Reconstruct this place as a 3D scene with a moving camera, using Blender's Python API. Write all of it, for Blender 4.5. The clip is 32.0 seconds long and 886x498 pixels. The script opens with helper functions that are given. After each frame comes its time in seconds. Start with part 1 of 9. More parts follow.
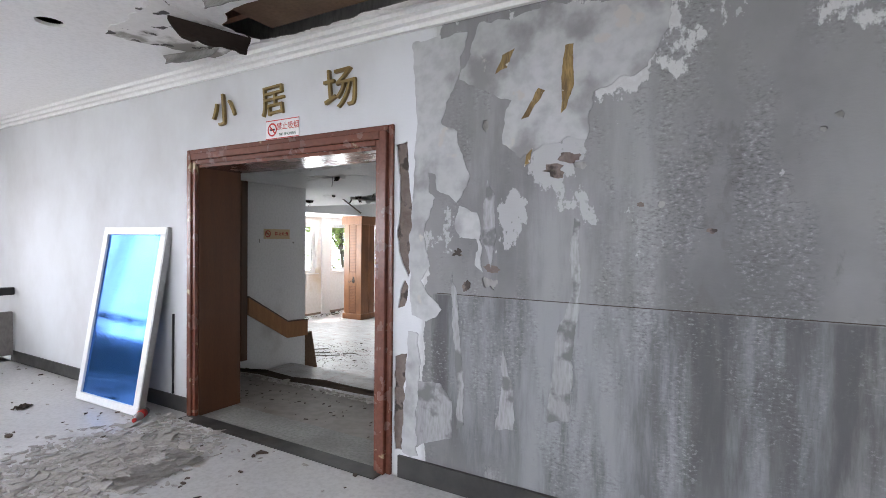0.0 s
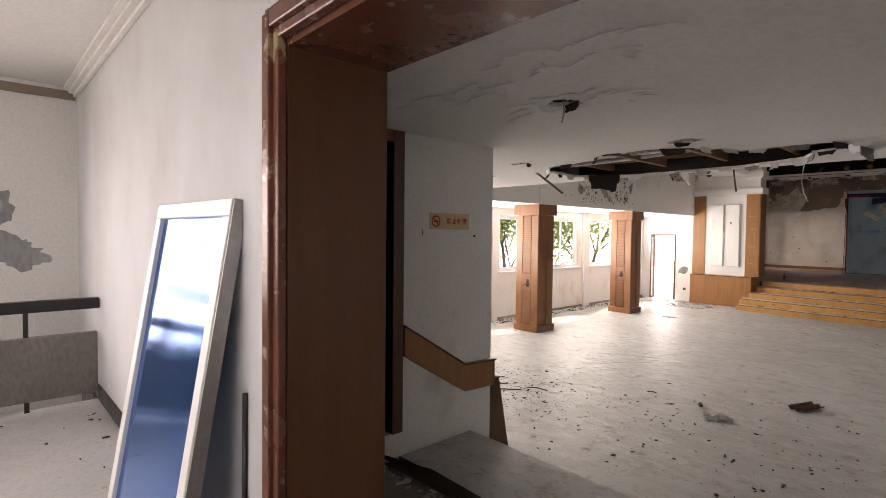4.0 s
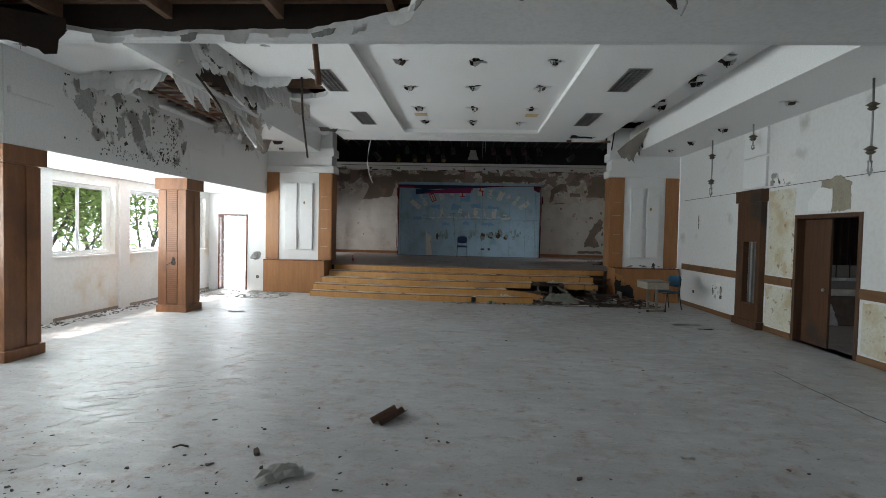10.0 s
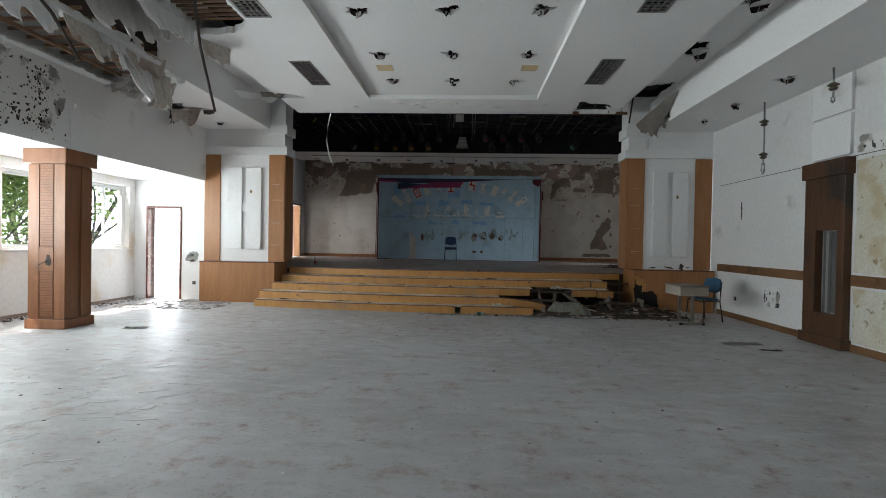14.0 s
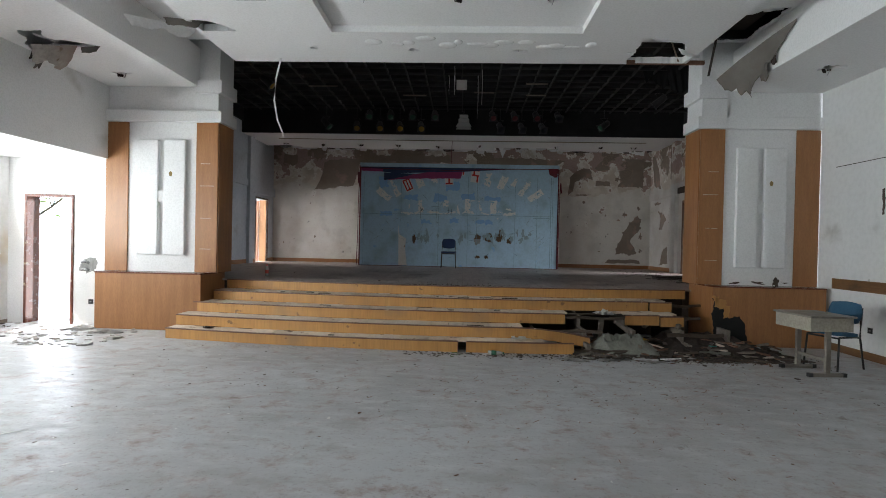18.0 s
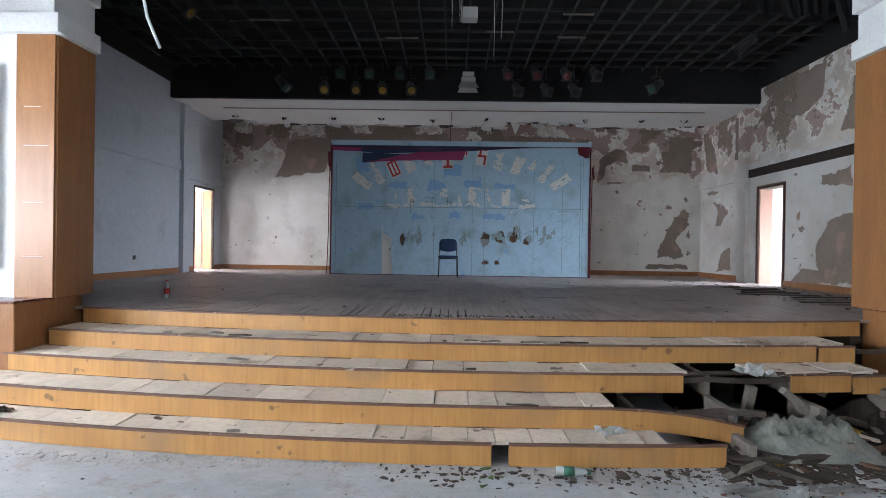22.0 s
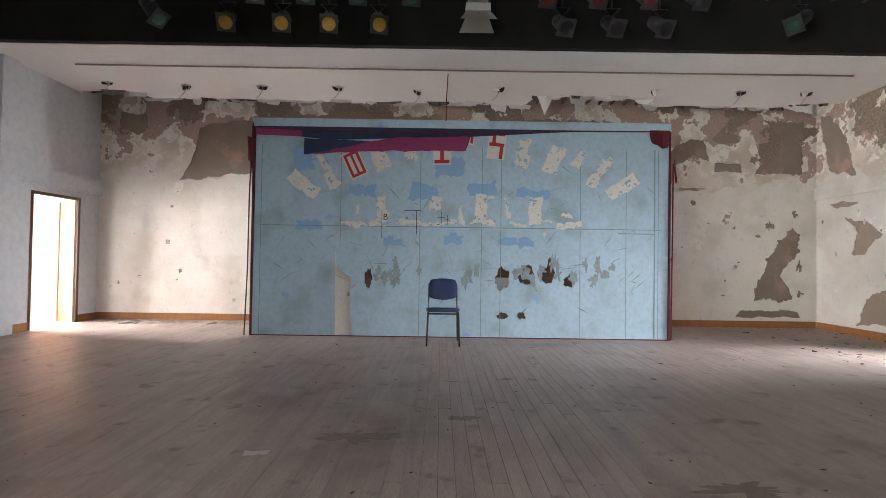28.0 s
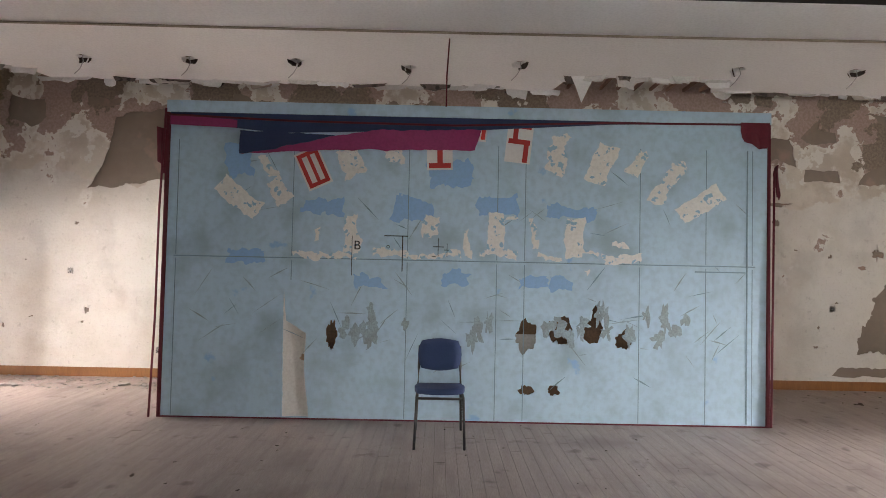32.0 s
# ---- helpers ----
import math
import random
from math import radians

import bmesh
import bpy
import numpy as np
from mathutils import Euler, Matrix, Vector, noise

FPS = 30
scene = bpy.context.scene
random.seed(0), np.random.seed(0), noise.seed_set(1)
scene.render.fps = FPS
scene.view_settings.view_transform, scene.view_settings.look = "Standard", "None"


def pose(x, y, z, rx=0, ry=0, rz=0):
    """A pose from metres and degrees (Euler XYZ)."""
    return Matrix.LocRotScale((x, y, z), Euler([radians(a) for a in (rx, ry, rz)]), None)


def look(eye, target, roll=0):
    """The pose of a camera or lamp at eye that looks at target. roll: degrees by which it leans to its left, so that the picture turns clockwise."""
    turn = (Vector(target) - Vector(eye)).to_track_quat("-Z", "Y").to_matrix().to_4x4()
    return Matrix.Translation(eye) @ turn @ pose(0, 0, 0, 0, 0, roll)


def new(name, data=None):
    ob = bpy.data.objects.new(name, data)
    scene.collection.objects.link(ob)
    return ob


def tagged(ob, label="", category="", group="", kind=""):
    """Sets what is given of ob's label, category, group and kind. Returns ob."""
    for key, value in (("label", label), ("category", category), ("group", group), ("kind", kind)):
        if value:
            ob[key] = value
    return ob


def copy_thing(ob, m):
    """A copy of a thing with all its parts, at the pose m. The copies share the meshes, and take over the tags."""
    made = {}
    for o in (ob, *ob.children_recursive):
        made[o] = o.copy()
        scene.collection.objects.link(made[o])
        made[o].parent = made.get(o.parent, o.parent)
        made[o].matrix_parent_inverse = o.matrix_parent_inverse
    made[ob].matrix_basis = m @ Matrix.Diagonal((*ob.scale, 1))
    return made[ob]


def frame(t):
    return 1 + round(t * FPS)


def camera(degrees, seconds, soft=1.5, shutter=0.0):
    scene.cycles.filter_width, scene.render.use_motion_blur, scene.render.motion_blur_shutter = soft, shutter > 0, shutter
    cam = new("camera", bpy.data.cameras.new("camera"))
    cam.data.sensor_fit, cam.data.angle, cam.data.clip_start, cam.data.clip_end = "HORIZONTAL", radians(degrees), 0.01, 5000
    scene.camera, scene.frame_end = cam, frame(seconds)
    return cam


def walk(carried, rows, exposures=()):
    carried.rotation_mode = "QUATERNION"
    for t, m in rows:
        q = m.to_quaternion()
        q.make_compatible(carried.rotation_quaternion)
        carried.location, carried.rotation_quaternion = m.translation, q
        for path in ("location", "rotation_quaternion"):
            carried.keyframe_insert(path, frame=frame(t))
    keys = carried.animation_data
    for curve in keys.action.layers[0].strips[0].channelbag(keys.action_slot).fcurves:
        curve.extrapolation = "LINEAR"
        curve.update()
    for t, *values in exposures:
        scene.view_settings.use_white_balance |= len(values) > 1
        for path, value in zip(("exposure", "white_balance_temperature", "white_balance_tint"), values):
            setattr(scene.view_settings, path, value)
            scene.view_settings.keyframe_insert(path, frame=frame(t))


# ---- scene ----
cam = camera(82.2, 32.0, 0.9)
# seconds, place in metres, yaw, pitch, roll in degrees
ROWS = [
    (0.0, 0.728, -1.483, 2.252, 30.35, -1.09, -0.62),
    (0.5, 0.648, -1.202, 2.258, 37.86, -1.02, -0.62),
    (1.0, 0.466, -0.988, 2.239, 45.10, -1.08, -0.47),
    (1.5, 0.206, -0.783, 2.233, 48.09, -1.22, -0.47),
    (2.0, -0.108, -0.560, 2.232, 49.29, -1.53, -0.48),
    (2.5, -0.451, -0.393, 2.211, 50.56, -1.81, -0.56),
    (4.5, -1.688, 0.550, 2.212, 42.99, -1.83, -0.71),
    (5.0, -1.929, 0.862, 2.224, 35.62, -1.71, -0.81),
    (5.5, -2.140, 1.111, 2.207, 29.31, -1.69, -0.85),
    (6.0, -2.273, 1.363, 2.206, 21.50, -1.58, -1.05),
    (6.5, -2.312, 1.717, 2.186, 15.96, -1.53, -1.17),
    (7.0, -2.409, 2.036, 2.154, 13.64, -1.46, -1.13),
    (7.5, -2.449, 2.266, 2.149, 11.14, -1.39, -1.15),
    (8.0, -2.388, 2.444, 2.134, 9.09, -1.50, -1.27),
    (8.5, -2.369, 2.605, 2.075, 7.48, -1.75, -1.23),
    (9.0, -2.404, 2.785, 1.996, 5.37, -1.87, -1.18),
    (9.5, -2.338, 2.956, 1.908, 3.36, -1.90, -1.23),
    (10.0, -2.249, 3.148, 1.839, 2.89, -1.88, -1.23),
    (10.5, -2.175, 3.363, 1.691, 2.87, -1.90, -1.15),
    (11.0, -2.096, 3.632, 1.562, 2.79, -1.47, -1.11),
    (11.5, -2.079, 3.964, 1.484, 2.76, -1.06, -1.12),
    (12.0, -2.077, 4.350, 1.491, 2.70, -1.08, -1.10),
    (12.5, -2.004, 4.737, 1.494, 2.64, -0.97, -1.16),
    (13.0, -2.035, 5.155, 1.474, 2.55, -0.90, -1.11),
    (13.5, -1.982, 5.557, 1.473, 2.60, -0.87, -1.10),
    (14.0, -1.904, 5.951, 1.497, 2.74, -0.80, -1.02),
    (14.5, -1.916, 6.378, 1.497, 2.81, -0.82, -0.99),
    (15.0, -1.904, 6.798, 1.460, 2.81, -0.76, -1.04),
    (15.5, -1.874, 7.226, 1.464, 2.84, -0.71, -1.07),
    (17.5, -2.093, 8.951, 1.541, 2.38, -0.59, -1.19),
    (18.0, -2.104, 9.413, 1.524, 2.19, -0.56, -1.23),
    (18.5, -2.161, 9.847, 1.512, 2.14, -0.54, -1.08),
    (19.0, -2.211, 10.291, 1.524, 2.09, -0.50, -1.00),
    (19.5, -2.218, 10.764, 1.539, 1.99, -0.47, -1.02),
    (20.0, -2.280, 11.222, 1.519, 1.91, -0.40, -0.95),
    (20.5, -2.319, 11.670, 1.511, 1.85, -0.36, -0.91),
    (21.0, -2.305, 12.153, 1.522, 1.70, -0.38, -0.93),
    (21.5, -2.398, 12.623, 1.525, 1.40, -0.35, -0.82),
    (22.0, -2.437, 13.076, 1.514, 0.96, -0.31, -0.90),
    (22.5, -2.487, 13.537, 1.519, 0.73, -0.29, -0.96),
    (23.0, -2.565, 13.999, 1.539, 0.50, -0.34, -0.88),
    (23.5, -2.545, 14.476, 1.547, 0.10, -0.36, -0.97),
    (24.0, -2.563, 14.937, 1.529, 0.09, -0.31, -0.95),
    (24.5, -2.581, 15.379, 1.537, 0.05, -0.30, -0.94),
    (25.0, -2.525, 15.817, 1.563, -0.03, -0.27, -1.04),
    (25.5, -2.539, 16.250, 1.558, -0.08, -0.19, -0.97),
    (27.5, -2.589, 17.398, 1.862, -0.19, 1.05, -0.78),
    (28.0, -2.547, 17.637, 1.957, -0.23, 1.16, -0.81),
    (28.5, -2.539, 17.842, 2.033, -0.14, 1.18, -0.76),
    (29.0, -2.573, 18.065, 2.179, -0.12, 1.18, -0.77),
    (29.5, -2.556, 18.323, 2.230, -0.13, 1.17, -0.88),
    (30.0, -2.515, 18.580, 2.337, -0.05, 1.18, -0.93),
    (30.5, -2.536, 18.898, 2.328, -0.03, 0.98, -0.98),
    (31.0, -2.551, 19.260, 2.351, -0.19, 0.84, -1.08),
    (31.5, -2.489, 19.630, 2.400, -0.29, 1.00, -1.25),
    (32.0, -2.535, 19.931, 2.410, -0.39, 1.50, -1.19),
]
EXPOSURES = [
    (0.0, 1.4, 6800, 18),
    (1.0, 1.03, 6850, 18),
    (2.5, 0.75, 6900, 18),
    (4.5, 1.32, 8800, 29),
    (5.2, 1.38, 8500, 29),
    (6.0, 1.38, 7500, 19),
    (7.0, 0.9, 6800, 13),
    (10.0, 0.9, 6700, 11),
    (14.0, 0.93, 6700, 12),
    (17.5, 1.25, 6700, 13),
    (21.0, 2.05, 6200, 15),
    (23.5, 2.6, 6000, 16),
    (25.5, 2.85, 6700, 17),
    (28.0, 3.05, 7200, 18),
    (32.0, 2.9, 7500, 20),
]
walk(cam, [(t, pose(x, y, z, 90 + pitch, roll, yaw)) for t, x, y, z, yaw, pitch, roll in ROWS], EXPOSURES)
# strength of the sky light in the openings
HALL_W, LOBBY_W1, LOBBY_W2, STAGE_W1, STAGE_W2 = 28.0, 18.0, 18.0, 62.0, 34.0

# ---- world, sun, large lights ----
SUN_EL, SUN_AZ = 55.3, 241.6
world = bpy.data.worlds.new("world")
scene.world = world
world.use_nodes = True
wnt = world.node_tree
sky = wnt.nodes.new("ShaderNodeTexSky")
sky.sky_type, sky.sun_disc = "NISHITA", False
sky.sun_elevation, sky.sun_rotation = radians(SUN_EL), radians(SUN_AZ)
wnt.links.new(sky.outputs[0], wnt.nodes["Background"].inputs[0])
wnt.nodes["Background"].inputs[1].default_value = 0.15
sun = new("sun", bpy.data.lights.new("sun", "SUN"))
sun.data.energy, sun.data.angle, sun.data.color = 5.0, radians(0.53), (1.0, 0.95, 0.88)
az, el = radians(SUN_AZ), radians(SUN_EL)
sun_way = Vector((math.sin(az) * math.cos(el), math.cos(az) * math.cos(el), math.sin(el)))
sun.matrix_world = look(sun_way * 40, (0, 0, 0))


def window_light(name, x, y, z, w, h, toward, watts, tint=(0.9, 0.95, 1.0), spread=150):
    """Sky light in a window's opening; one call places an added fill instead."""
    lamp = new(name, bpy.data.lights.new(name, "AREA"))
    lamp.data.shape, lamp.data.size, lamp.data.size_y = "RECTANGLE", w, h
    lamp.data.energy, lamp.data.color, lamp.data.spread = watts, tint, radians(spread)
    lamp.matrix_world = look((x, y, z), (x + toward[0], y + toward[1], z + toward[2]))
    return lamp


# ---- materials ----
def mat(name, base, rough=0.8, vary=None, metal=0.0, bump=0.0, scale=3.0, fine=40.0, amount=0.35, stain=None, stain_at=(0.55, 0.7), stain_scale=1.2,
        stain2=None, stain2_at=(0.6, 0.7), stain2_scale=5.0, stretch=(1, 1, 1), per_object=0.0, spec=0.5, coat=0.0):
    """A painted, plastered or veneered surface: two scales of grain, up to two kinds of stain with shapes of their own, and fine relief."""
    m = bpy.data.materials.new(name)
    m.use_nodes = True
    nt = m.node_tree
    n, ln = nt.nodes, nt.links
    bsdf = n["Principled BSDF"]
    bsdf.inputs["Roughness"].default_value, bsdf.inputs["Metallic"].default_value = rough, metal
    bsdf.inputs["Specular IOR Level"].default_value = spec
    bsdf.inputs["Coat Weight"].default_value = coat
    geo = n.new("ShaderNodeNewGeometry")
    mp = n.new("ShaderNodeMapping")
    mp.inputs["Scale"].default_value = stretch
    ln.new(geo.outputs["Position"], mp.inputs[0])

    def noise_tex(s, detail=4.0, straight=False):
        t = n.new("ShaderNodeTexNoise")
        t.inputs["Scale"].default_value, t.inputs["Detail"].default_value = s, detail
        ln.new(geo.outputs["Position"] if straight else mp.outputs[0], t.inputs["Vector"])
        return t.outputs[0]

    def blend(fac, a, b):
        x = n.new("ShaderNodeMix")
        x.data_type = "RGBA"
        for sock, val in ((x.inputs[0], fac), (x.inputs[6], a), (x.inputs[7], b)):
            if isinstance(val, (int, float)):
                sock.default_value = val
            elif isinstance(val, (tuple, list)):
                sock.default_value = (*val[:3], 1)
            else:
                ln.new(val, sock)
        return x.outputs[2]

    def ramp(src, lo, hi, top=1.0):
        r = n.new("ShaderNodeMapRange")
        r.interpolation_type = "SMOOTHSTEP"
        r.inputs[1].default_value, r.inputs[2].default_value, r.inputs[4].default_value = lo, hi, top
        ln.new(src, r.inputs[0])
        return r.outputs[0]

    vary = vary or tuple(c * 0.7 for c in base)
    col = blend(ramp(noise_tex(scale, 5), 0.3, 0.75, amount * 1.6), base, vary)
    col = blend(ramp(noise_tex(fine, 3), 0.35, 0.75, amount), col, tuple(c * 0.72 for c in vary))
    if stain:
        col = blend(ramp(noise_tex(stain_scale, 8, True), *stain_at), col, stain)
    if stain2:
        col = blend(ramp(noise_tex(stain2_scale, 6, True), *stain2_at), col, stain2)
    if per_object:
        info = n.new("ShaderNodeObjectInfo")
        hue = n.new("ShaderNodeHueSaturation")
        ln.new(ramp(info.outputs["Random"], -1.0, 2.0), hue.inputs["Value"])
        hue.inputs["Saturation"].default_value = 1.0
        k = n.new("ShaderNodeMapRange")
        k.inputs[3].default_value, k.inputs[4].default_value = 1 - per_object, 1 + per_object
        ln.new(info.outputs["Random"], k.inputs[0])
        ln.new(k.outputs[0], hue.inputs["Value"])
        ln.new(col, hue.inputs["Color"])
        col = hue.outputs[0]
    ln.new(col, bsdf.inputs["Base Color"])
    rr = n.new("ShaderNodeMapRange")
    rr.inputs[3].default_value, rr.inputs[4].default_value = max(0.02, rough - 0.15), min(1, rough + 0.15)
    ln.new(noise_tex(scale * 2.3, 4), rr.inputs[0])
    ln.new(rr.outputs[0], bsdf.inputs["Roughness"])
    if bump:
        b = n.new("ShaderNodeBump")
        b.inputs["Strength"].default_value, b.inputs["Distance"].default_value = min(1.0, bump), 0.01
        ln.new(noise_tex(fine * 0.6, 6), b.inputs["Height"])
        ln.new(b.outputs[0], bsdf.inputs["Normal"])
    return m


def plain(name, base, rough=0.6, metal=0.0, emit=None, power=0.0):
    return mat(name, base, rough, metal=metal, amount=0.12, bump=0.03)


def floor_material(name):
    """Trodden concrete: pale dust, reddish bare patches, drag marks, dark specks and a patchy sheen."""
    m = bpy.data.materials.new(name)
    m.use_nodes = True
    n, ln = m.node_tree.nodes, m.node_tree.links
    geo = n.new("ShaderNodeNewGeometry")

    def tex(scale, detail, stretch=(1, 1, 1), turn=0.0, rough=0.6, shift=(0, 0, 0)):
        mp = n.new("ShaderNodeMapping")
        mp.inputs["Scale"].default_value, mp.inputs["Rotation"].default_value, mp.inputs["Location"].default_value = stretch, (0, 0, radians(turn)), shift
        ln.new(geo.outputs["Position"], mp.inputs[0])
        t = n.new("ShaderNodeTexNoise")
        t.inputs["Scale"].default_value, t.inputs["Detail"].default_value, t.inputs["Roughness"].default_value = scale, detail, rough
        ln.new(mp.outputs[0], t.inputs["Vector"])
        return t.outputs[0]

    def rng(src, a, b, c=0.0, d=1.0):
        r = n.new("ShaderNodeMapRange")
        r.interpolation_type = "SMOOTHSTEP"
        for k, v in zip((1, 2, 3, 4), (a, b, c, d)):
            r.inputs[k].default_value = v
        ln.new(src, r.inputs[0])
        return r.outputs[0]

    def op(kind, a, b):
        x = n.new("ShaderNodeMath")
        x.operation = kind
        for sock, v in ((x.inputs[0], a), (x.inputs[1], b)):
            if isinstance(v, float):
                sock.default_value = v
            else:
                ln.new(v, sock)
        return x.outputs[0]

    def mixc(f, a, b):
        x = n.new("ShaderNodeMix")
        x.data_type = "RGBA"
        ln.new(f, x.inputs[0])
        for sock, v in ((x.inputs[6], a), (x.inputs[7], b)):
            if isinstance(v, tuple):
                sock.default_value = (*v, 1)
            else:
                ln.new(v, sock)
        return x.outputs[2]
    cloud, mid, drag = tex(0.55, 6), tex(4.6, 10, rough=0.7), tex(2.4, 9, (0.8, 1.5, 1), -38.0)
    drag2, grain, dust = tex(4.2, 9, (0.7, 1.7, 1), 24.0), tex(34.0, 5), tex(1.3, 8, shift=(7, 3, 0))
    col = mixc(rng(cloud, 0.35, 0.68), (0.48, 0.487, 0.5), (0.39, 0.39, 0.397))
    col = mixc(rng(drag, 0.52, 0.68, 0.0, 0.55), col, (0.33, 0.315, 0.305))
    col = mixc(rng(drag2, 0.54, 0.68, 0.0, 0.35), col, (0.58, 0.585, 0.59))
    red = op("MULTIPLY", rng(mid, 0.49, 0.62), rng(dust, 0.38, 0.58))
    col = mixc(op("MULTIPLY", red, 0.8), col, (0.37, 0.3, 0.285))
    col = mixc(op("MULTIPLY", rng(mid, 0.6, 0.68), 0.75), col, (0.22, 0.175, 0.16))
    col = mixc(rng(tex(13.0, 8, (1, 1.4, 1), 20.0, 0.7, (2, 8, 0)), 0.56, 0.66, 0.0, 0.6), col, (0.27, 0.24, 0.23))
    col = mixc(rng(grain, 0.56, 0.74, 0.0, 0.55), col, (0.25, 0.24, 0.235))
    col = mixc(op("MULTIPLY", rng(tex(95.0, 2, shift=(3, 9, 0)), 0.66, 0.7), rng(mid, 0.42, 0.6)), col, (0.12, 0.1, 0.09))
    col = mixc(rng(tex(60.0, 2, shift=(5, 1, 0)), 0.72, 0.74, 0.0, 0.6), col, (0.66, 0.66, 0.65))
    bsdf = n["Principled BSDF"]
    ln.new(col, bsdf.inputs["Base Color"])
    bsdf.inputs["Specular IOR Level"].default_value = 0.32
    ln.new(op("ADD", rng(drag2, 0.38, 0.62, 0.5, 0.3), op("MULTIPLY", rng(grain, 0.3, 0.7), 0.14)), bsdf.inputs["Roughness"])
    bp = n.new("ShaderNodeBump")
    bp.inputs["Strength"].default_value, bp.inputs["Distance"].default_value = 0.5, 0.01
    ln.new(op("ADD", op("MULTIPLY", mid, 1.0), op("ADD", op("MULTIPLY", grain, 0.2), op("MULTIPLY", drag, 0.8))), bp.inputs["Height"])
    ln.new(bp.outputs[0], bsdf.inputs["Normal"])
    return m


M = {}
M["white"] = mat("white_wall_paint", (0.78, 0.78, 0.78), 0.85, (0.72, 0.72, 0.71), bump=0.12, scale=0.8, amount=0.3, stain=(0.5, 0.49, 0.46), stain_at=(0.62, 0.8))
M["mould"] = mat("mouldy_wall_paint", (0.77, 0.765, 0.755), 0.9, (0.7, 0.69, 0.67), bump=0.3, scale=1.6, amount=0.2, stain=(0.27, 0.26, 0.24), stain_at=(0.53, 0.62), stain_scale=2.6, stain2=(0.06, 0.058, 0.055), stain2_at=(0.6, 0.64), stain2_scale=9)
M["stagewhite"] = mat("cool_grey_white_stage_paint", (0.6, 0.635, 0.68), 0.88, (0.52, 0.55, 0.59), bump=0.15, scale=0.8, fine=12, amount=0.3, stain=(0.4, 0.41, 0.42), stain_at=(0.6, 0.78), stain_scale=1.2)
M["windowwall"] = mat("damp_stained_window_wall", (0.78, 0.775, 0.765), 0.88, (0.72, 0.7, 0.66), bump=0.15, scale=0.9, fine=14, amount=0.25, stain=(0.62, 0.52, 0.39), stain_at=(0.5, 0.74), stain_scale=1.1, stain2=(0.42, 0.33, 0.23), stain2_at=(0.68, 0.76), stain2_scale=3)
M["hallwall"] = mat("grubby_white_hall_paint", (0.7, 0.7, 0.695), 0.88, (0.64, 0.635, 0.625), bump=0.2, scale=0.9, fine=14, amount=0.22, stain=(0.44, 0.43, 0.41), stain_at=(0.6, 0.76), stain_scale=1.3, stain2=(0.4, 0.39, 0.37), stain2_at=(0.72, 0.8), stain2_scale=4)
M["ceil"] = mat("white_ceiling_paint", (0.84, 0.84, 0.84), 0.9, (0.77, 0.77, 0.76), bump=0.08, scale=0.5, amount=0.25)
M["screed"] = floor_material("dusty_concrete_screed")
M["terrazzo"] = mat("dusty_white_floor", (0.58, 0.58, 0.58), 0.4, (0.46, 0.46, 0.46), bump=0.08, scale=1.0, amount=0.4, stain=(0.24, 0.23, 0.22), stain_at=(0.6, 0.75))
M["orange"] = mat("orange_wood_veneer", (0.38, 0.17, 0.063), 0.4, (0.28, 0.118, 0.043), bump=0.04, scale=2.5, fine=30, amount=0.45, stretch=(6, 6, 0.6))
M["board"] = mat("orange_step_veneer", (0.54, 0.275, 0.085), 0.42, (0.43, 0.2, 0.06), bump=0.05, scale=1.2, fine=9, amount=0.4, stretch=(4, 4, 0.35), stain=(0.36, 0.2, 0.09), stain_at=(0.52, 0.74), stain_scale=1.6, stain2=(0.24, 0.12, 0.05), stain2_at=(0.66, 0.72), stain2_scale=7)
M["brown"] = mat("dark_brown_door_veneer", (0.1, 0.04, 0.018), 0.35, (0.066, 0.025, 0.012), bump=0.04, scale=3, fine=40, amount=0.4, stretch=(6, 6, 0.5))
M["redwood"] = mat("red_brown_varnished_frame", (0.16, 0.055, 0.035), 0.25, (0.1, 0.034, 0.022), bump=0.04, scale=4, fine=40, amount=0.4, stain=(0.33, 0.24, 0.15), stain_at=(0.68, 0.72), stain_scale=7)
M["black"] = mat("matt_black_paint", (0.017, 0.017, 0.0175), 0.8, (0.025, 0.025, 0.025), bump=0.1, spec=0.2)
M["dark"] = mat("dark_timber_and_void_shade", (0.05, 0.035, 0.026), 0.9, (0.03, 0.022, 0.018), bump=0.2)
M["blue"] = mat("faded_blue_panel_paint", (0.45, 0.64, 0.77), 0.6, (0.41, 0.57, 0.68), bump=0.08, scale=1.2, fine=18, amount=0.35, stain=(0.3, 0.42, 0.49), stain_at=(0.5, 0.76), stain_scale=1.8, stain2=(0.26, 0.48, 0.72), stain2_at=(0.66, 0.72), stain2_scale=3)
M["plank"] = mat("worn_grey_brown_stage_board", (0.43, 0.355, 0.325), 0.48, (0.32, 0.255, 0.23), bump=0.2, scale=2, fine=26, amount=0.5, stretch=(7, 0.7, 7), per_object=0.06, stain=(0.25, 0.195, 0.175), stain_at=(0.52, 0.74), stain_scale=1.5, stain2=(0.2, 0.155, 0.14), stain2_at=(0.6, 0.72), stain2_scale=5)
M["upvc"] = mat("white_window_frame", (0.75, 0.76, 0.76), 0.4, bump=0.03, amount=0.15)


